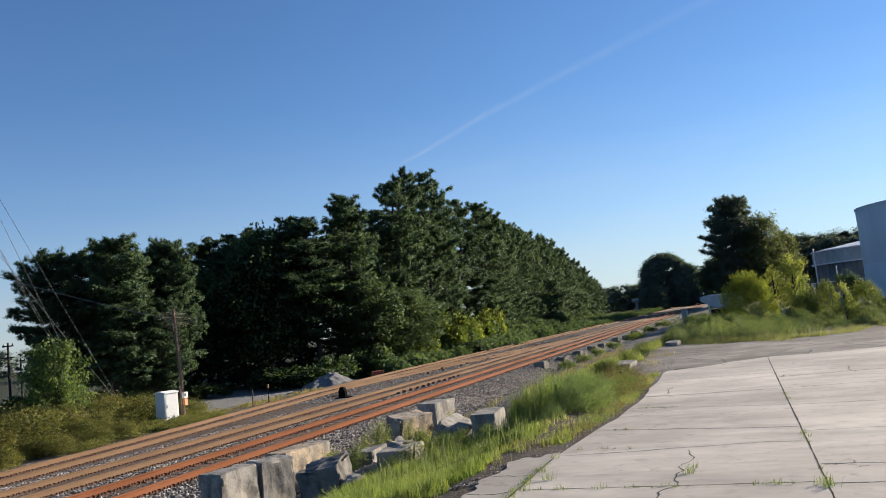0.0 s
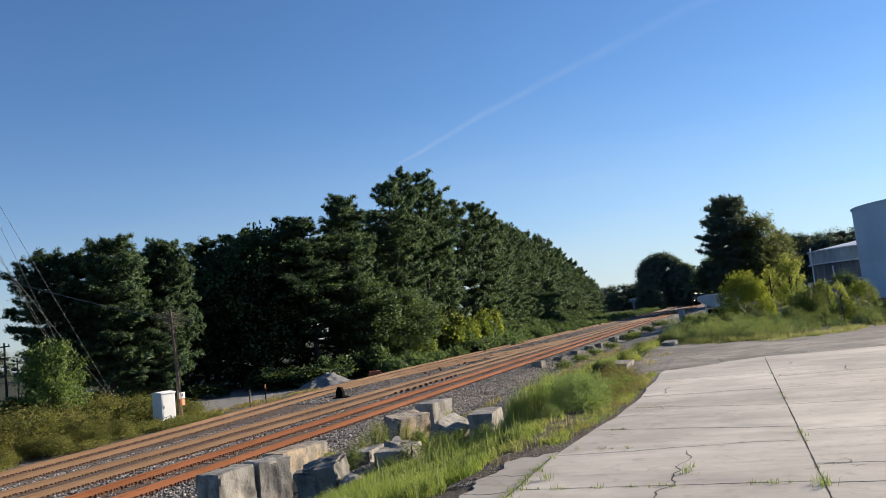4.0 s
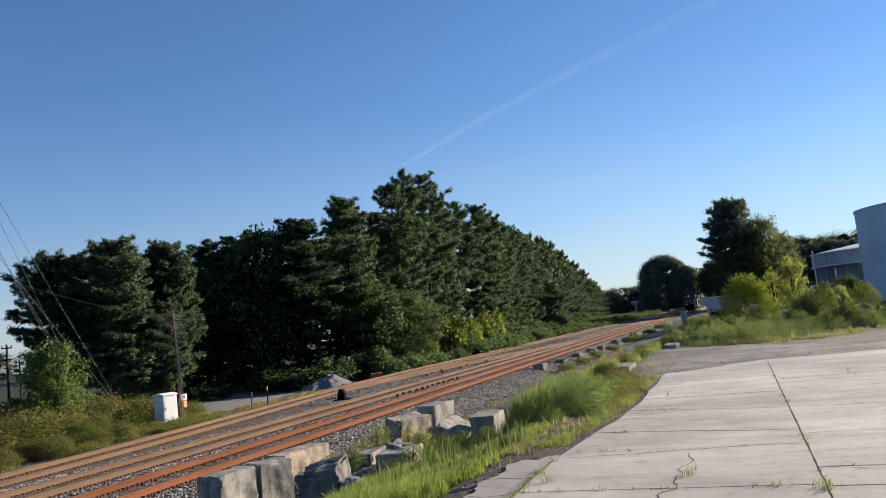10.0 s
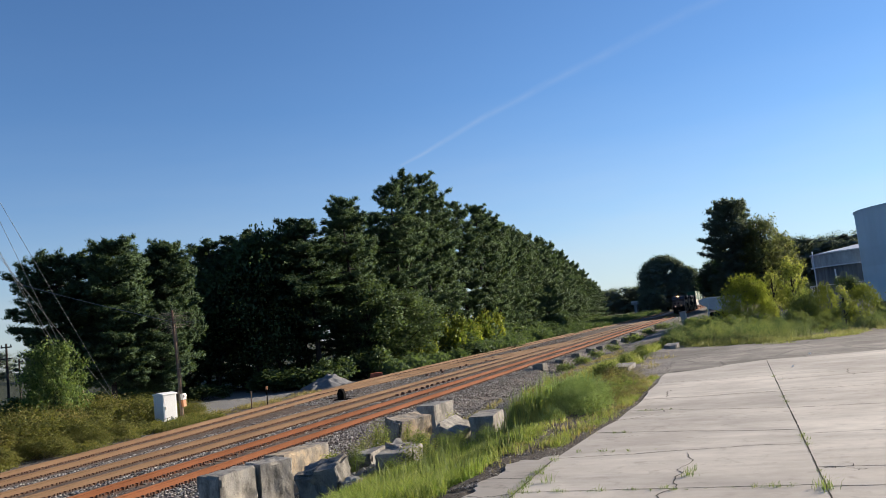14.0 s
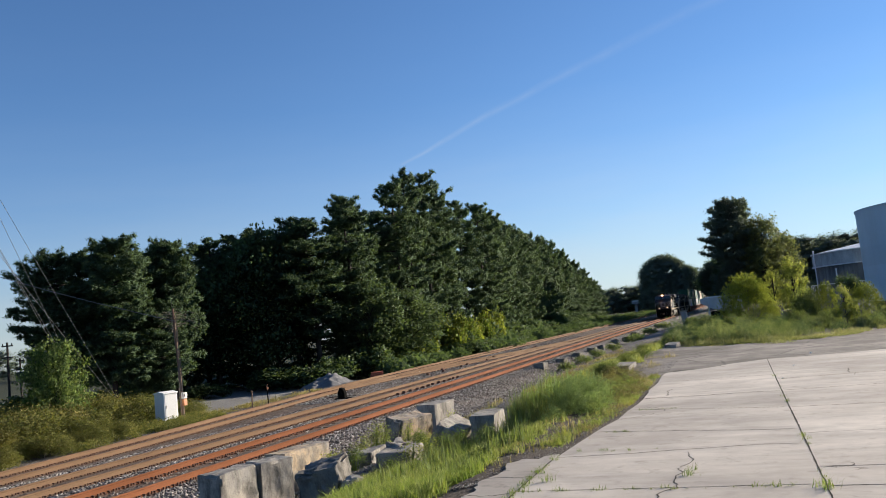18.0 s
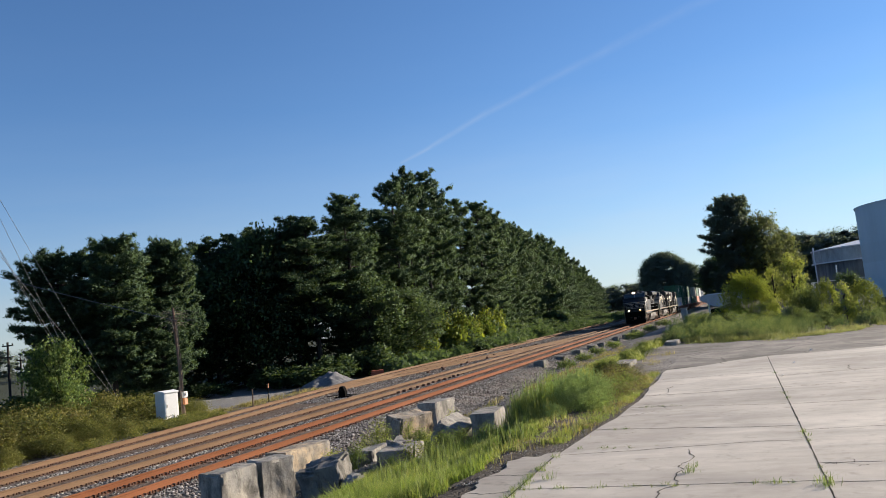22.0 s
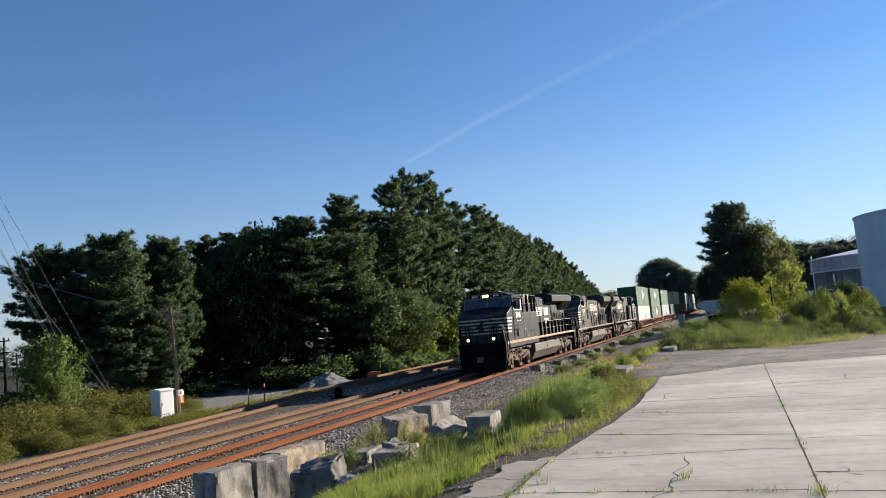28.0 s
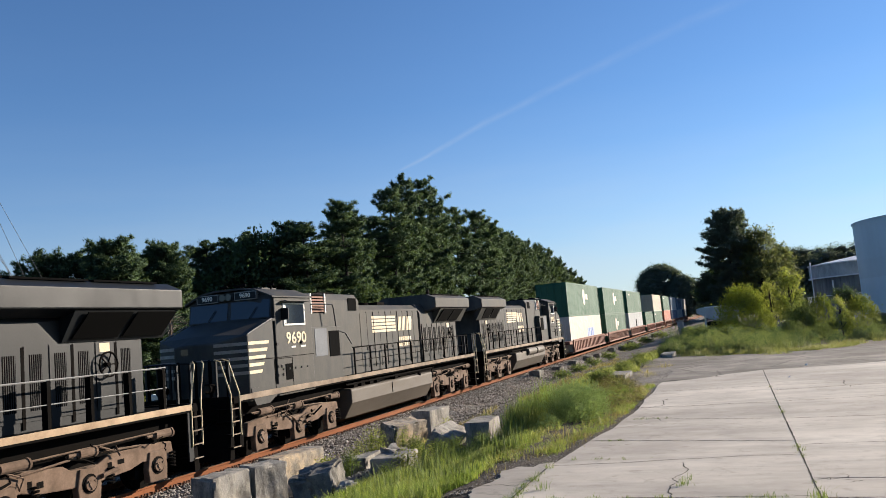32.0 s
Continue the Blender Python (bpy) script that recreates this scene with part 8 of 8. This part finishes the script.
# ---- things across the tracks ----
def gravel_heap(hx, hy, rx, ry, top, seed, label):
    """A heap of crushed stone: an uneven cone with slumped sides."""
    me = bpy.data.meshes.new("gravel_heap")
    bm = bmesh.new()
    bmesh.ops.create_grid(bm, x_segments=64, y_segments=64, size=1.0)
    for v in bm.verts:
        x, y = v.co.x * rx * 1.3, v.co.y * ry * 1.18
        d = math.sqrt((x / rx) ** 2 + (y / ry) ** 2)
        h = max(0.0, top * (1 - d) ** 1.15) if d < 1 else 0.0
        if h:
            ang = math.atan2(y, x)
            h *= 1 + 0.16 * noise.noise(Vector((math.cos(ang) * 2.2, math.sin(ang) * 2.2, 4 + seed)))
        h += (noise.noise(Vector((x, y, seed)) * 1.1) * 0.16 + noise.noise(Vector((x, y, 3 + seed)) * 3) * 0.14 + noise.noise(Vector((x, y, 7)) * 13) * 0.03) * (1 if d < 1.05 else 0)
        v.co = Vector((x, y, h - (0.05 if d >= 1 else 0.0)))
    bm.to_mesh(me)
    bm.free()
    me.materials.append(MAT["gravel_grey"])
    me.polygons.foreach_set("use_smooth", [True] * len(me.polygons))
    ob = new("gravel_heap", me)
    ob.matrix_basis = pose(hx, hy, ground_at(hx, hy) - 0.02)
    tagged(ob, label, "gravel heap")


def build_lot():
    # equipment cabinet on legs
    z = ground_at(-12.6, 31.3)
    cab_ = thing("equipment_cabinet", "white metal trackside equipment cabinet on short legs", "cabinet", at=pose(-12.45, 31.5, z, 0, 0, -20) @ Matrix.Diagonal((0.86, 0.86, 1.12, 1)))
    s = Shape()
    s.box(-0.50, 0.50, -0.42, 0.42, 0.18, 1.30)
    body = part("body", s, "cabinet_white", cab_, bevel=0.012)
    s = Shape()
    s.prism([(-0.56, 1.29), (0.56, 1.29), (0.56, 1.34), (0.0, 1.40), (-0.56, 1.34)], -0.47, 0.47)
    part("roof", s, "cabinet_white", cab_, bevel=0.01)
    s = Shape()
    s.box(0.502, 0.512, -0.36, 0.36, 0.24, 1.24)
    door = part("door", s, "cabinet_white", cab_, bevel=0.004)
    s = Shape()
    s.box(0.512, 0.535, -0.30, -0.26, 0.68, 0.80)
    part("handle", s, "steel", door)
    for x in (-0.46, 0.46):
        for y in (-0.38, 0.38):
            s = Shape()
            s.box(x - 0.03, x + 0.03, y - 0.03, y + 0.03, -0.05, 0.2)
            part("leg", s, "cabinet_white", cab_)
    # broken utility pole with a tangle of dead twigs
    z = ground_at(-12.2, 32.4)
    pole = thing("utility_pole", "old brown wooden pole topped with bare dead twigs", "utility pole", at=pose(-12.2, 32.4, z, 0, -2.2, 0))
    s = Shape()
    s.tube([(0, 0, -0.2), (0.02, 0, 2.2), (0.0, 0, 5.55)], 0.088, 10, 0.055)
    part("shaft", s, "pole_wood", pole)
    rng = np.random.default_rng(31)
    s = Shape()
    for k in range(46):
        a = rng.uniform(0, 6.28)
        r = rng.uniform(0.4, 1.35) * (1.0 + 0.35 * math.cos(a))
        p0 = Vector((0, 0, rng.uniform(4.5, 5.4)))
        p2 = p0 + Vector((math.cos(a) * r, math.sin(a) * r, rng.uniform(-0.55, 0.35) * r))
        s.tube([p0, p0.lerp(p2, 0.5) + Vector((0, 0, 0.12)), p2], 0.012, 4, 0.004)
    for k in range(5):
        a = rng.uniform(0, 6.28)
        s.tube([(0.1 * math.cos(a), 0.1 * math.sin(a), 0.3), (0.14 * math.cos(a + 1), 0.14 * math.sin(a + 1), 2.2), (0.12 * math.cos(a + 2), 0.12 * math.sin(a + 2), 5.0)], 0.016, 4)
    s.tube([(0, 0, 5.2), (-0.05, 0, 6.1)], 0.02, 4, 0.006)
    part("dead_vine", s, "dead_wood", pole, "bare dead vine twigs")
    s = Shape()
    s.box(0.10, 0.24, -0.14, 0.14, 1.06, 1.36)
    mb = part("meter_box", s, "hopper_grey", pole, "grey meter box", bevel=0.01)
    s = Shape()
    s.tube([(0.24, 0, 1.24), (0.30, 0, 1.24)], 0.08, 12)
    part("meter", s, "steel", mb)
    s = Shape()
    s.box(0.10, 0.22, -0.10, 0.12, 0.72, 1.04)
    part("junction_box", s, "orange_pvc", pole, "faded orange junction box")
    gravel_heap(-14.75, 52.0, 2.75, 2.9, 1.16, 0, "heap of pale grey crushed stone beside the tracks")
    gravel_heap(20.3, 56.0, 3.0, 2.6, 2.3, 11, "low grey gravel mound among weeds on the bank")
    # rusty stack beside the heap
    s = Shape()
    for k in range(3):
        s.box(-0.5 + 0.05 * k, 0.55, -0.35, 0.35, 0.14 * k, 0.14 * k + 0.12)
    ob = part("rusty_steel_stack", s, "orange_box", bevel=0.01)
    ob.matrix_basis = pose(-13.6, 57.6, ground_at(-13.6, 57.6), 0, 0, 25)
    tagged(ob, "small stack of rust-red steel plates", "steel stack")
    # switch machine between the far tracks
    z = -0.33
    sw = thing("switch_machine", "black railway switch machine beside the far track", "switch machine", at=pose(-6.1, 37.6, z, 0, 0, 4) @ Matrix.Scale(0.62, 4))
    s = Shape()
    s.box(-0.65, 0.65, -0.16, 0.16, 0.0, 0.12)
    s.box(-0.65, 0.65, 0.4, 0.6, 0.0, 0.12)
    part("base_timbers", s, "under_black", sw, bevel=0.01)
    s = Shape()
    s.prism([(-0.30, 0.1), (0.30, 0.1), (0.32, 0.55), (0.16, 0.92), (-0.12, 1.0), (-0.30, 0.6)], -0.2, 0.3)
    part("housing", s, "under_black", sw, bevel=0.03)
    s = Shape()
    s.tube([(-0.3, 0.25, 0.25), (-1.6, 0.25, 0.18)], 0.03, 6)
    s.tube([(0.3, 0.25, 0.25), (1.2, 0.25, 0.18)], 0.03, 6)
    part("throw_rod", s, "under_black", sw)
    s = Shape()
    s.tube([(0.05, -0.2, 0.5), (0.05, -0.5, 0.75)], 0.03, 6)
    part("lever", s, "under_black", sw)
    # marker post with a small plate, and a plain post
    mk = thing("track_marker", "short dark post with a small orange-brown plate", "marker", at=pose(-10.95, 38.0, ground_at(-10.95, 38.0)))
    s = Shape()
    s.tube([(0, 0, -0.1), (0, 0, 0.85)], 0.03, 8)
    part("post", s, "under_black", mk)
    s = Shape()
    s.box(-0.05, 0.05, -0.02, 0.02, 0.84, 1.06)
    part("target", s, "orange_pvc", mk)
    s = Shape()
    s.tube([(0, 0, -0.1), (0.03, 0, 0.95)], 0.035, 8)
    ob = part("marker_post", s, "pole_wood")
    ob.matrix_basis = pose(-10.7, 36.1, ground_at(-10.7, 36.1))
    tagged(ob, "thin wooden marker post beside the far track", "post")
    # loose turnout blocks beside the middle rail
    bl = Shape()
    bl.box(-0.09, 0.09, -0.12, 0.12, 0, 0.13)
    me = bl.mesh("rail_brace", MAT["spike_rust"])
    for k in range(12):
        ob = new("rail_brace", me)
        ob.matrix_basis = pose(-2.78 + 0.04 * math.sin(k * 5), 37.5 + k * 0.85, -0.33, 0, 0, 8 * math.sin(k * 3))
        tagged(ob, "dark steel rail brace beside the rail", "rail brace", "rail braces at the turnout")
    for k in range(16):
        ob = new("rail_brace", me)
        ob.matrix_basis = pose(-6.9 + 0.5 * math.sin(k * 2.3), 52 + k * 2.1, -0.33, 0, 0, 25 * math.sin(k * 3))
        tagged(ob, "dark steel rail brace between the tracks", "rail brace", "rail braces at the turnout")


build_lot()


# ---- poles and wires at the edge of the lot ----
def build_wires():
    w = [((-17.99, 26.0, 13.0), (-18.95, 33.0, 1.35)), ((-17.96, 26.0, 13.36), (-18.23, 33.0, 3.12)), ((-17.56, 26.0, 10.19), (-20.74, 33.0, 3.73)), ((-16.63, 26.0, 8.4), (-18.61, 33.0, 2.76)), ((-18.4, 26.0, 11.5), (-18.95, 33.0, 1.35))]
    w = [(a, Vector(a).lerp(Vector(b), 1.0 + k)) for (a, b), k in zip(w, (0.12, 0.3, 0.55, 0.33, 0.12))]
    for a, b in w:
        s = Shape()
        s.tube([a, Vector(a).lerp(Vector(b), 0.5) - Vector((0, 0, 0.05)), b], 0.011, 5)
        tagged(part("guy_wire", s, "wire"), "thin grey guy wire running down to the ground", "wire", "guy wires of the pole line")
    s = Shape()
    a, b = Vector((-26.5, 26.0, 10.9)), Vector((-12.2, 32.4, 4.55))
    s.tube([a.lerp(b, k / 8) - Vector((0, 0, 0.35 * math.sin(math.pi * k / 8))) for k in range(9)], 0.016, 5)
    tagged(part("overhead_cable", s, "wire"), "sagging cable running to the old wooden pole", "wire")
    s = Shape()
    s.tube([(-18.99, 33.3, 0.85), (-18.93, 32.85, 1.6)], 0.045, 6)
    tagged(part("guy_guard", s, "rail_yellow"), "yellow guard on the foot of a guy wire", "guard")
    for x, y, h in ((-58.2, 62.0, 7.2), (-77.0, 80.0, 5.8)):
        z = ground_at(x, y)
        p = thing("power_pole", "dark wooden power pole with a short crossarm", "utility pole", "power poles beyond the lot", at=pose(x, y, z))
        s = Shape()
        s.tube([(0, 0, -0.3), (0, 0, h)], 0.15, 8, 0.10)
        part("shaft", s, "bark", p)
        for k in range(2):
            s = Shape()
            s.box(-0.75, 0.75, -0.06, 0.06, h - 0.45 - k * 1.2, h - 0.32 - k * 1.2)
            part("crossarm", s, "bark", p)
        s = Shape()
        for xx in (-0.65, 0.0, 0.65):
            s.tube([(xx, 0, h - 0.32), (xx, 0, h - 0.12)], 0.05, 6)
        part("insulators", s, "under_black", p)


build_wires()


# ---- tanks and wagon beyond the bank ----
def ring(cx, cy, r, z0, z1, n=72, r1=None):
    s = Shape()
    r1 = r if r1 is None else r1
    vs = [(cx + rr * math.cos(2 * math.pi * k / n), cy + rr * math.sin(2 * math.pi * k / n), z) for rr, z in ((r, z0), (r1, z1)) for k in range(n)]
    s.add(vs, [(k, (k + 1) % n, n + (k + 1) % n, n + k) for k in range(n)] + [tuple(range(n, 2 * n))])
    return s


def build_tanks():
    g = ground_at(30, 100) - 0.3
    tank = thing("storage_tank", "large pale steel storage tank with a blue sky tint", "storage tank", "storage tanks")
    for k in range(5):
        part("shell_course", ring(41.3, 110.0, 12.0 + 0.004 * (k % 2), g + k * 2.3, g + (k + 1) * 2.3), "tank_sky_tint", tank, smooth=False)
    part("rim", ring(41.3, 110.0, 12.12, g + 11.42, g + 11.6), "tank_sky_tint", tank)
    part("roof", ring(41.3, 110.0, 12.1, g + 11.6, g + 12.6, r1=0.3), "tank_roof", tank)
    small = thing("storage_tank", "low stained grey tank with a white domed roof and railing", "storage tank", "storage tanks")
    cx, cy, r = 35.4, 136.0, 9.3
    part("shell", ring(cx, cy, r, g, 6.0), "streaked_steel", small)
    part("upper_shell", ring(cx, cy, r + 0.25, 6.15, 8.0), "tank_band", small)
    part("stiffening_ring", ring(cx, cy, r + 0.45, 5.95, 6.15), "tank_roof", small)
    part("roof_rim", ring(cx, cy, r + 0.42, 7.95, 8.12), "tank_roof", small)
    part("roof", ring(cx, cy, r + 0.35, 8.12, 9.3, r1=1.2), "tank_roof", small)
    part("roof_hatch", ring(cx + 2.0, cy - 1.5, 0.5, 9.0, 9.75, 16), "tank_roof", small)
    for k in range(14):
        a = math.pi * (0.9 + 0.75 * k / 13)
        s = Shape()
        x, y = cx + (r + 0.9) * math.cos(a), cy + (r + 0.9) * math.sin(a)
        s.tube([(x, y, 1.8), (x, y, 3.3)], 0.06, 5)
        part("railing_post", s, "tank_roof", small)
    s = Shape()
    s.tube([(cx + (r + 0.9) * math.cos(math.pi * (0.9 + 0.75 * k / 24)), cy + (r + 0.9) * math.sin(math.pi * (0.9 + 0.75 * k / 24)), 3.3) for k in range(25)], 0.06, 5)
    part("handrail", s, "tank_roof", small)
    part("walkway", ring(cx, cy, r + 1.0, 1.6, 1.8), "hopper_grey", small)
    for a in (1.08, 1.24, 1.47, 1.52):
        s = Shape()
        x, y = cx + (r + 0.5) * math.cos(math.pi * a), cy + (r + 0.5) * math.sin(math.pi * a)
        s.tube([(x, y, 0.6), (x, y, 8.6 if a < 1.1 else 5.6 - 4.0 * (a - 1.22))], 0.10, 8)
        part("pipe", s, "tank_roof", small)
    # pale covered wagon half hidden by the trees
    wag = thing("covered_hopper", "pale grey covered hopper wagon half hidden by shrubs", "railway wagon", at=pose(12.2, 96.0, ground_at(12.2, 96), 0, 0, 0))
    s = Shape()
    s.prism([(-2.2, 2.35), (-1.7, 2.5), (2.4, 2.5), (2.4, 0.95), (0.3, 0.75), (-0.9, 1.15), (-2.2, 1.9)], 0.0, 9.0)
    part("body", s, "hopper_grey", wag, bevel=0.03)
    s = Shape()
    s.box(-1.3, 2.5, -0.05, 9.05, 2.44, 2.56)
    part("top_rail", s, "tank_roof", wag)
    s = Shape()
    s.tube([(-1.3, -0.1, 0.0), (-1.3, -0.1, 1.9)], 0.11, 8)
    part("post", s, "hopper_grey", wag)
    s = Shape()
    s.tube([(-0.2, -0.1, 0.1), (1.8, -0.1, 1.1)], 0.09, 6)
    part("brace", s, "tank_roof", wag)
    s = Shape()
    s.box(-1.2, 2.2, 0.6, 8.4, 0.0, 0.75)
    part("underframe", s, "under_black", wag)
    # pale weathered post at the end of the platform edge
    gp = ground_at(9.0, 82)
    post = thing("gate_post", "stout pale weathered post beside the railway", "post", at=pose(9.05, 82.0, gp, 0, -4, 0))
    s = Shape()
    s.box(-0.3, 0.3, -0.25, 0.25, -0.1, 1.6)
    part("shaft", s, "stained_wall", post, bevel=0.05)
    s = Shape()
    s.box(-0.37, 0.37, -0.3, 0.3, 1.6, 1.72)
    part("cap", s, "block_concrete", post, bevel=0.03)
    # a paler piece stands for the sunlit right face of the post
    s = Shape()
    s.box(0.2, 0.32, -0.28, 0.0, 0.2, 1.55)
    part("pale_strip", s, "white_box", post)


build_tanks()


def build_kerb():
    """Stub of old kerb at the near corner of the dirt track, and bits of litter on the concrete."""
    for k, (x, y, s0) in enumerate(((11.05, 36.5, 1.0), (10.95, 41.0, 1.3), (10.55, 24.2, 0.8))):
        place_block((x + 0.3, y), (x + 0.3, y + 2.0 * s0), 0.55, ground_at(x, y) + 0.16, 0.3, 0, seed=60 + k, label="pale stub of old concrete kerb")
    for x, y in ((15.2, 21.5), (14.8, 18.6), (17.2, 16.5), (15.9, 25.6)):
        s = Shape()
        s.add([(-0.04, -0.02, 0.0), (0.04, -0.025, 0.006), (0.045, 0.02, 0.03), (-0.03, 0.025, 0.012), (0, 0, 0.035)], [(0, 1, 4), (1, 2, 4), (2, 3, 4), (3, 0, 4), (3, 2, 1, 0)])
        ob = part("litter", s, "litter_white")
        ob.matrix_basis = pose(x, y, SLAB_TOP + 0.012 if y < 24.4 else ground_at(x, y) + 0.01, 0, 0, x * 90)
        tagged(ob, "crumpled white scrap of litter on the ground", "litter", "litter on the yard")


build_kerb()


# ---- contrail high in the sky ----
def contrail_material():
    def build(nt, nodes, links, bsdf):
        uv = nodes.new("ShaderNodeUVMap")
        sep = nodes.new("ShaderNodeSeparateXYZ")
        links.new(uv.outputs[0], sep.inputs[0])
        across = ramp(nt, sep.outputs["Y"], [(0.0, 0.0), (0.5, 1.0), (1.0, 0.0)])
        mp = nodes.new("ShaderNodeMapping")
        mp.inputs["Scale"].default_value = (14, 1.2, 1)
        links.new(uv.outputs[0], mp.inputs["Vector"])
        n = nodes.new("ShaderNodeTexNoise")
        n.inputs["Scale"].default_value, n.inputs["Detail"].default_value = 1.0, 5
        links.new(mp.outputs[0], n.inputs["Vector"])
        along = ramp(nt, sep.outputs["X"], [(0.0, 0.14), (0.05, 0.20), (0.35, 0.10), (0.75, 0.07), (1.0, 0.05)])
        d = maths(nt, "MULTIPLY", maths(nt, "MULTIPLY", across, along), ramp(nt, n.outputs[0], [(0.3, 0.35), (0.65, 1.0)]))
        # the trail emits its pale tone, in place of sunlight on vapour
        em = nodes.new("ShaderNodeEmission")
        em.inputs["Color"].default_value, em.inputs["Strength"].default_value = (0.86, 0.93, 1.0, 1), CONTRAIL
        tr = nodes.new("ShaderNodeBsdfTransparent")
        ms = nodes.new("ShaderNodeMixShader")
        links.new(d, ms.inputs[0])
        links.new(tr.outputs[0], ms.inputs[1])
        links.new(em.outputs[0], ms.inputs[2])
        links.new(ms.outputs[0], nodes["Material Output"].inputs["Surface"])
    return material("contrail", build)


CONTRAIL = 0.38


def build_contrail():
    """A fading vapour trail as a far-off ribbon of thin cloud."""
    start, end = Vector((-1556, 3797, 872)), Vector((330, 3940, 1492))
    n = 40
    me = bpy.data.meshes.new("contrail")
    vs, uvs = [], []
    way = (end - start).normalized()
    out = way.cross(Vector((0.25, -0.93, -0.3))).normalized()
    for k in range(n + 1):
        t = k / n
        w = 9 + 30 * t ** 0.6
        c = start.lerp(end, t) + out * (-22 * math.sin(math.pi * t) + 10 * noise.noise(Vector((t * 6, 0, 0))))
        vs += [c - out * w, c + out * w]
        uvs += [(t, 0), (t, 1)]
    me.from_pydata(vs, [], [(2 * k, 2 * k + 2, 2 * k + 3, 2 * k + 1) for k in range(n)])
    uv = me.uv_layers.new(name="UVMap")
    for lp in me.loops:
        uv.data[lp.index].uv = uvs[lp.vertex_index]
    me.materials.append(contrail_material())
    ob = new("contrail", me)
    ob.visible_shadow = False
    tagged(ob, "thin white fading contrail in the clear sky", "contrail", kind="structure")


build_contrail()


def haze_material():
    """Thin white cloud that glows by itself: dense down at the horizon, faint streaks higher up."""
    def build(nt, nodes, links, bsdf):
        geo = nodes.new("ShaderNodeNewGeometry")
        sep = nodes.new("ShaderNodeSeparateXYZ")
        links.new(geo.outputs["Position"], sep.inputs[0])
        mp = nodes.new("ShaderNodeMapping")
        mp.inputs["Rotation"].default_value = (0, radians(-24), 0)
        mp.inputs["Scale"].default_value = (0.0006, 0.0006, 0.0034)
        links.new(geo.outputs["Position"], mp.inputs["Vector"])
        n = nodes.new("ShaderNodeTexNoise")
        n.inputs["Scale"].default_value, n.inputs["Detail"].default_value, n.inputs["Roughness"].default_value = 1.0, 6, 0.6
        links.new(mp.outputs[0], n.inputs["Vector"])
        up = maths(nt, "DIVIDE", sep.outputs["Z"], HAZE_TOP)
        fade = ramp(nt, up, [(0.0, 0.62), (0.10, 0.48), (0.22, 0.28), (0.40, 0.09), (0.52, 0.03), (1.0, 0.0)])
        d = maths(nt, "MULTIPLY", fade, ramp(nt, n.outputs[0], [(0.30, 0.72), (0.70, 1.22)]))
        # the glow is set stronger towards the sun, as scattered light
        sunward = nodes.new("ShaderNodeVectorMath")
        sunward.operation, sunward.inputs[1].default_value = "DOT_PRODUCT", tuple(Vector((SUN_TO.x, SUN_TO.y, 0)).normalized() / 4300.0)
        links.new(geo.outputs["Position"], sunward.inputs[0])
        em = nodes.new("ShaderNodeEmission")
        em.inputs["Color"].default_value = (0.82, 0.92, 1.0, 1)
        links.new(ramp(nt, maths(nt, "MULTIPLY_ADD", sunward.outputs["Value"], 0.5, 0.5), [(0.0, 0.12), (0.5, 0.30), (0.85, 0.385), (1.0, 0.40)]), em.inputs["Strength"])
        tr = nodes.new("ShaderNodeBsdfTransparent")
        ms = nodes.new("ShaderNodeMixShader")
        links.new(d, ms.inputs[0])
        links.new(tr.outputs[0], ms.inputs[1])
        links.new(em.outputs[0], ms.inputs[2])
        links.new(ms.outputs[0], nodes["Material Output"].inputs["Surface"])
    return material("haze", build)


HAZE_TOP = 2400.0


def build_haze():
    """A self-glowing ring of thin cloud and haze all round the horizon."""
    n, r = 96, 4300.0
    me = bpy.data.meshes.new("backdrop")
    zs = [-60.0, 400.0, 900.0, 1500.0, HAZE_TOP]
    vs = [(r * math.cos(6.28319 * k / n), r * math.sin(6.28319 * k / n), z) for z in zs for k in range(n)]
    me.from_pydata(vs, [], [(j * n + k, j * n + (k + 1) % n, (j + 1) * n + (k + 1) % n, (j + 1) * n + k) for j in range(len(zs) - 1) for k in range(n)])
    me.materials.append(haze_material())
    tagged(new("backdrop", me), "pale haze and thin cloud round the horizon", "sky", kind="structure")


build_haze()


# ---- what moves ----
def motions():
    times = [float(t) for t in range(0, 33)]
    for ob, place, turned in TRAIN:
        y, z = place if isinstance(place, tuple) else (place, 0.0)
        walk(ob, [(t, pose(0, front_at(t) + y, z, 0, 0, 180 if turned else 0)) for t in times])
    # the locomotives' wheels roll without slipping
    for k, ws in enumerate(WHEELSETS):
        way = -1 if k >= 12 else 1
        x, y, z = ws.location
        steps = [j / 15 for j in range(0, 481)]
        walk(ws, [(t, pose(x, y, z, way * math.degrees((front_at(0) - front_at(t)) / 0.53))) for t in steps])


motions()
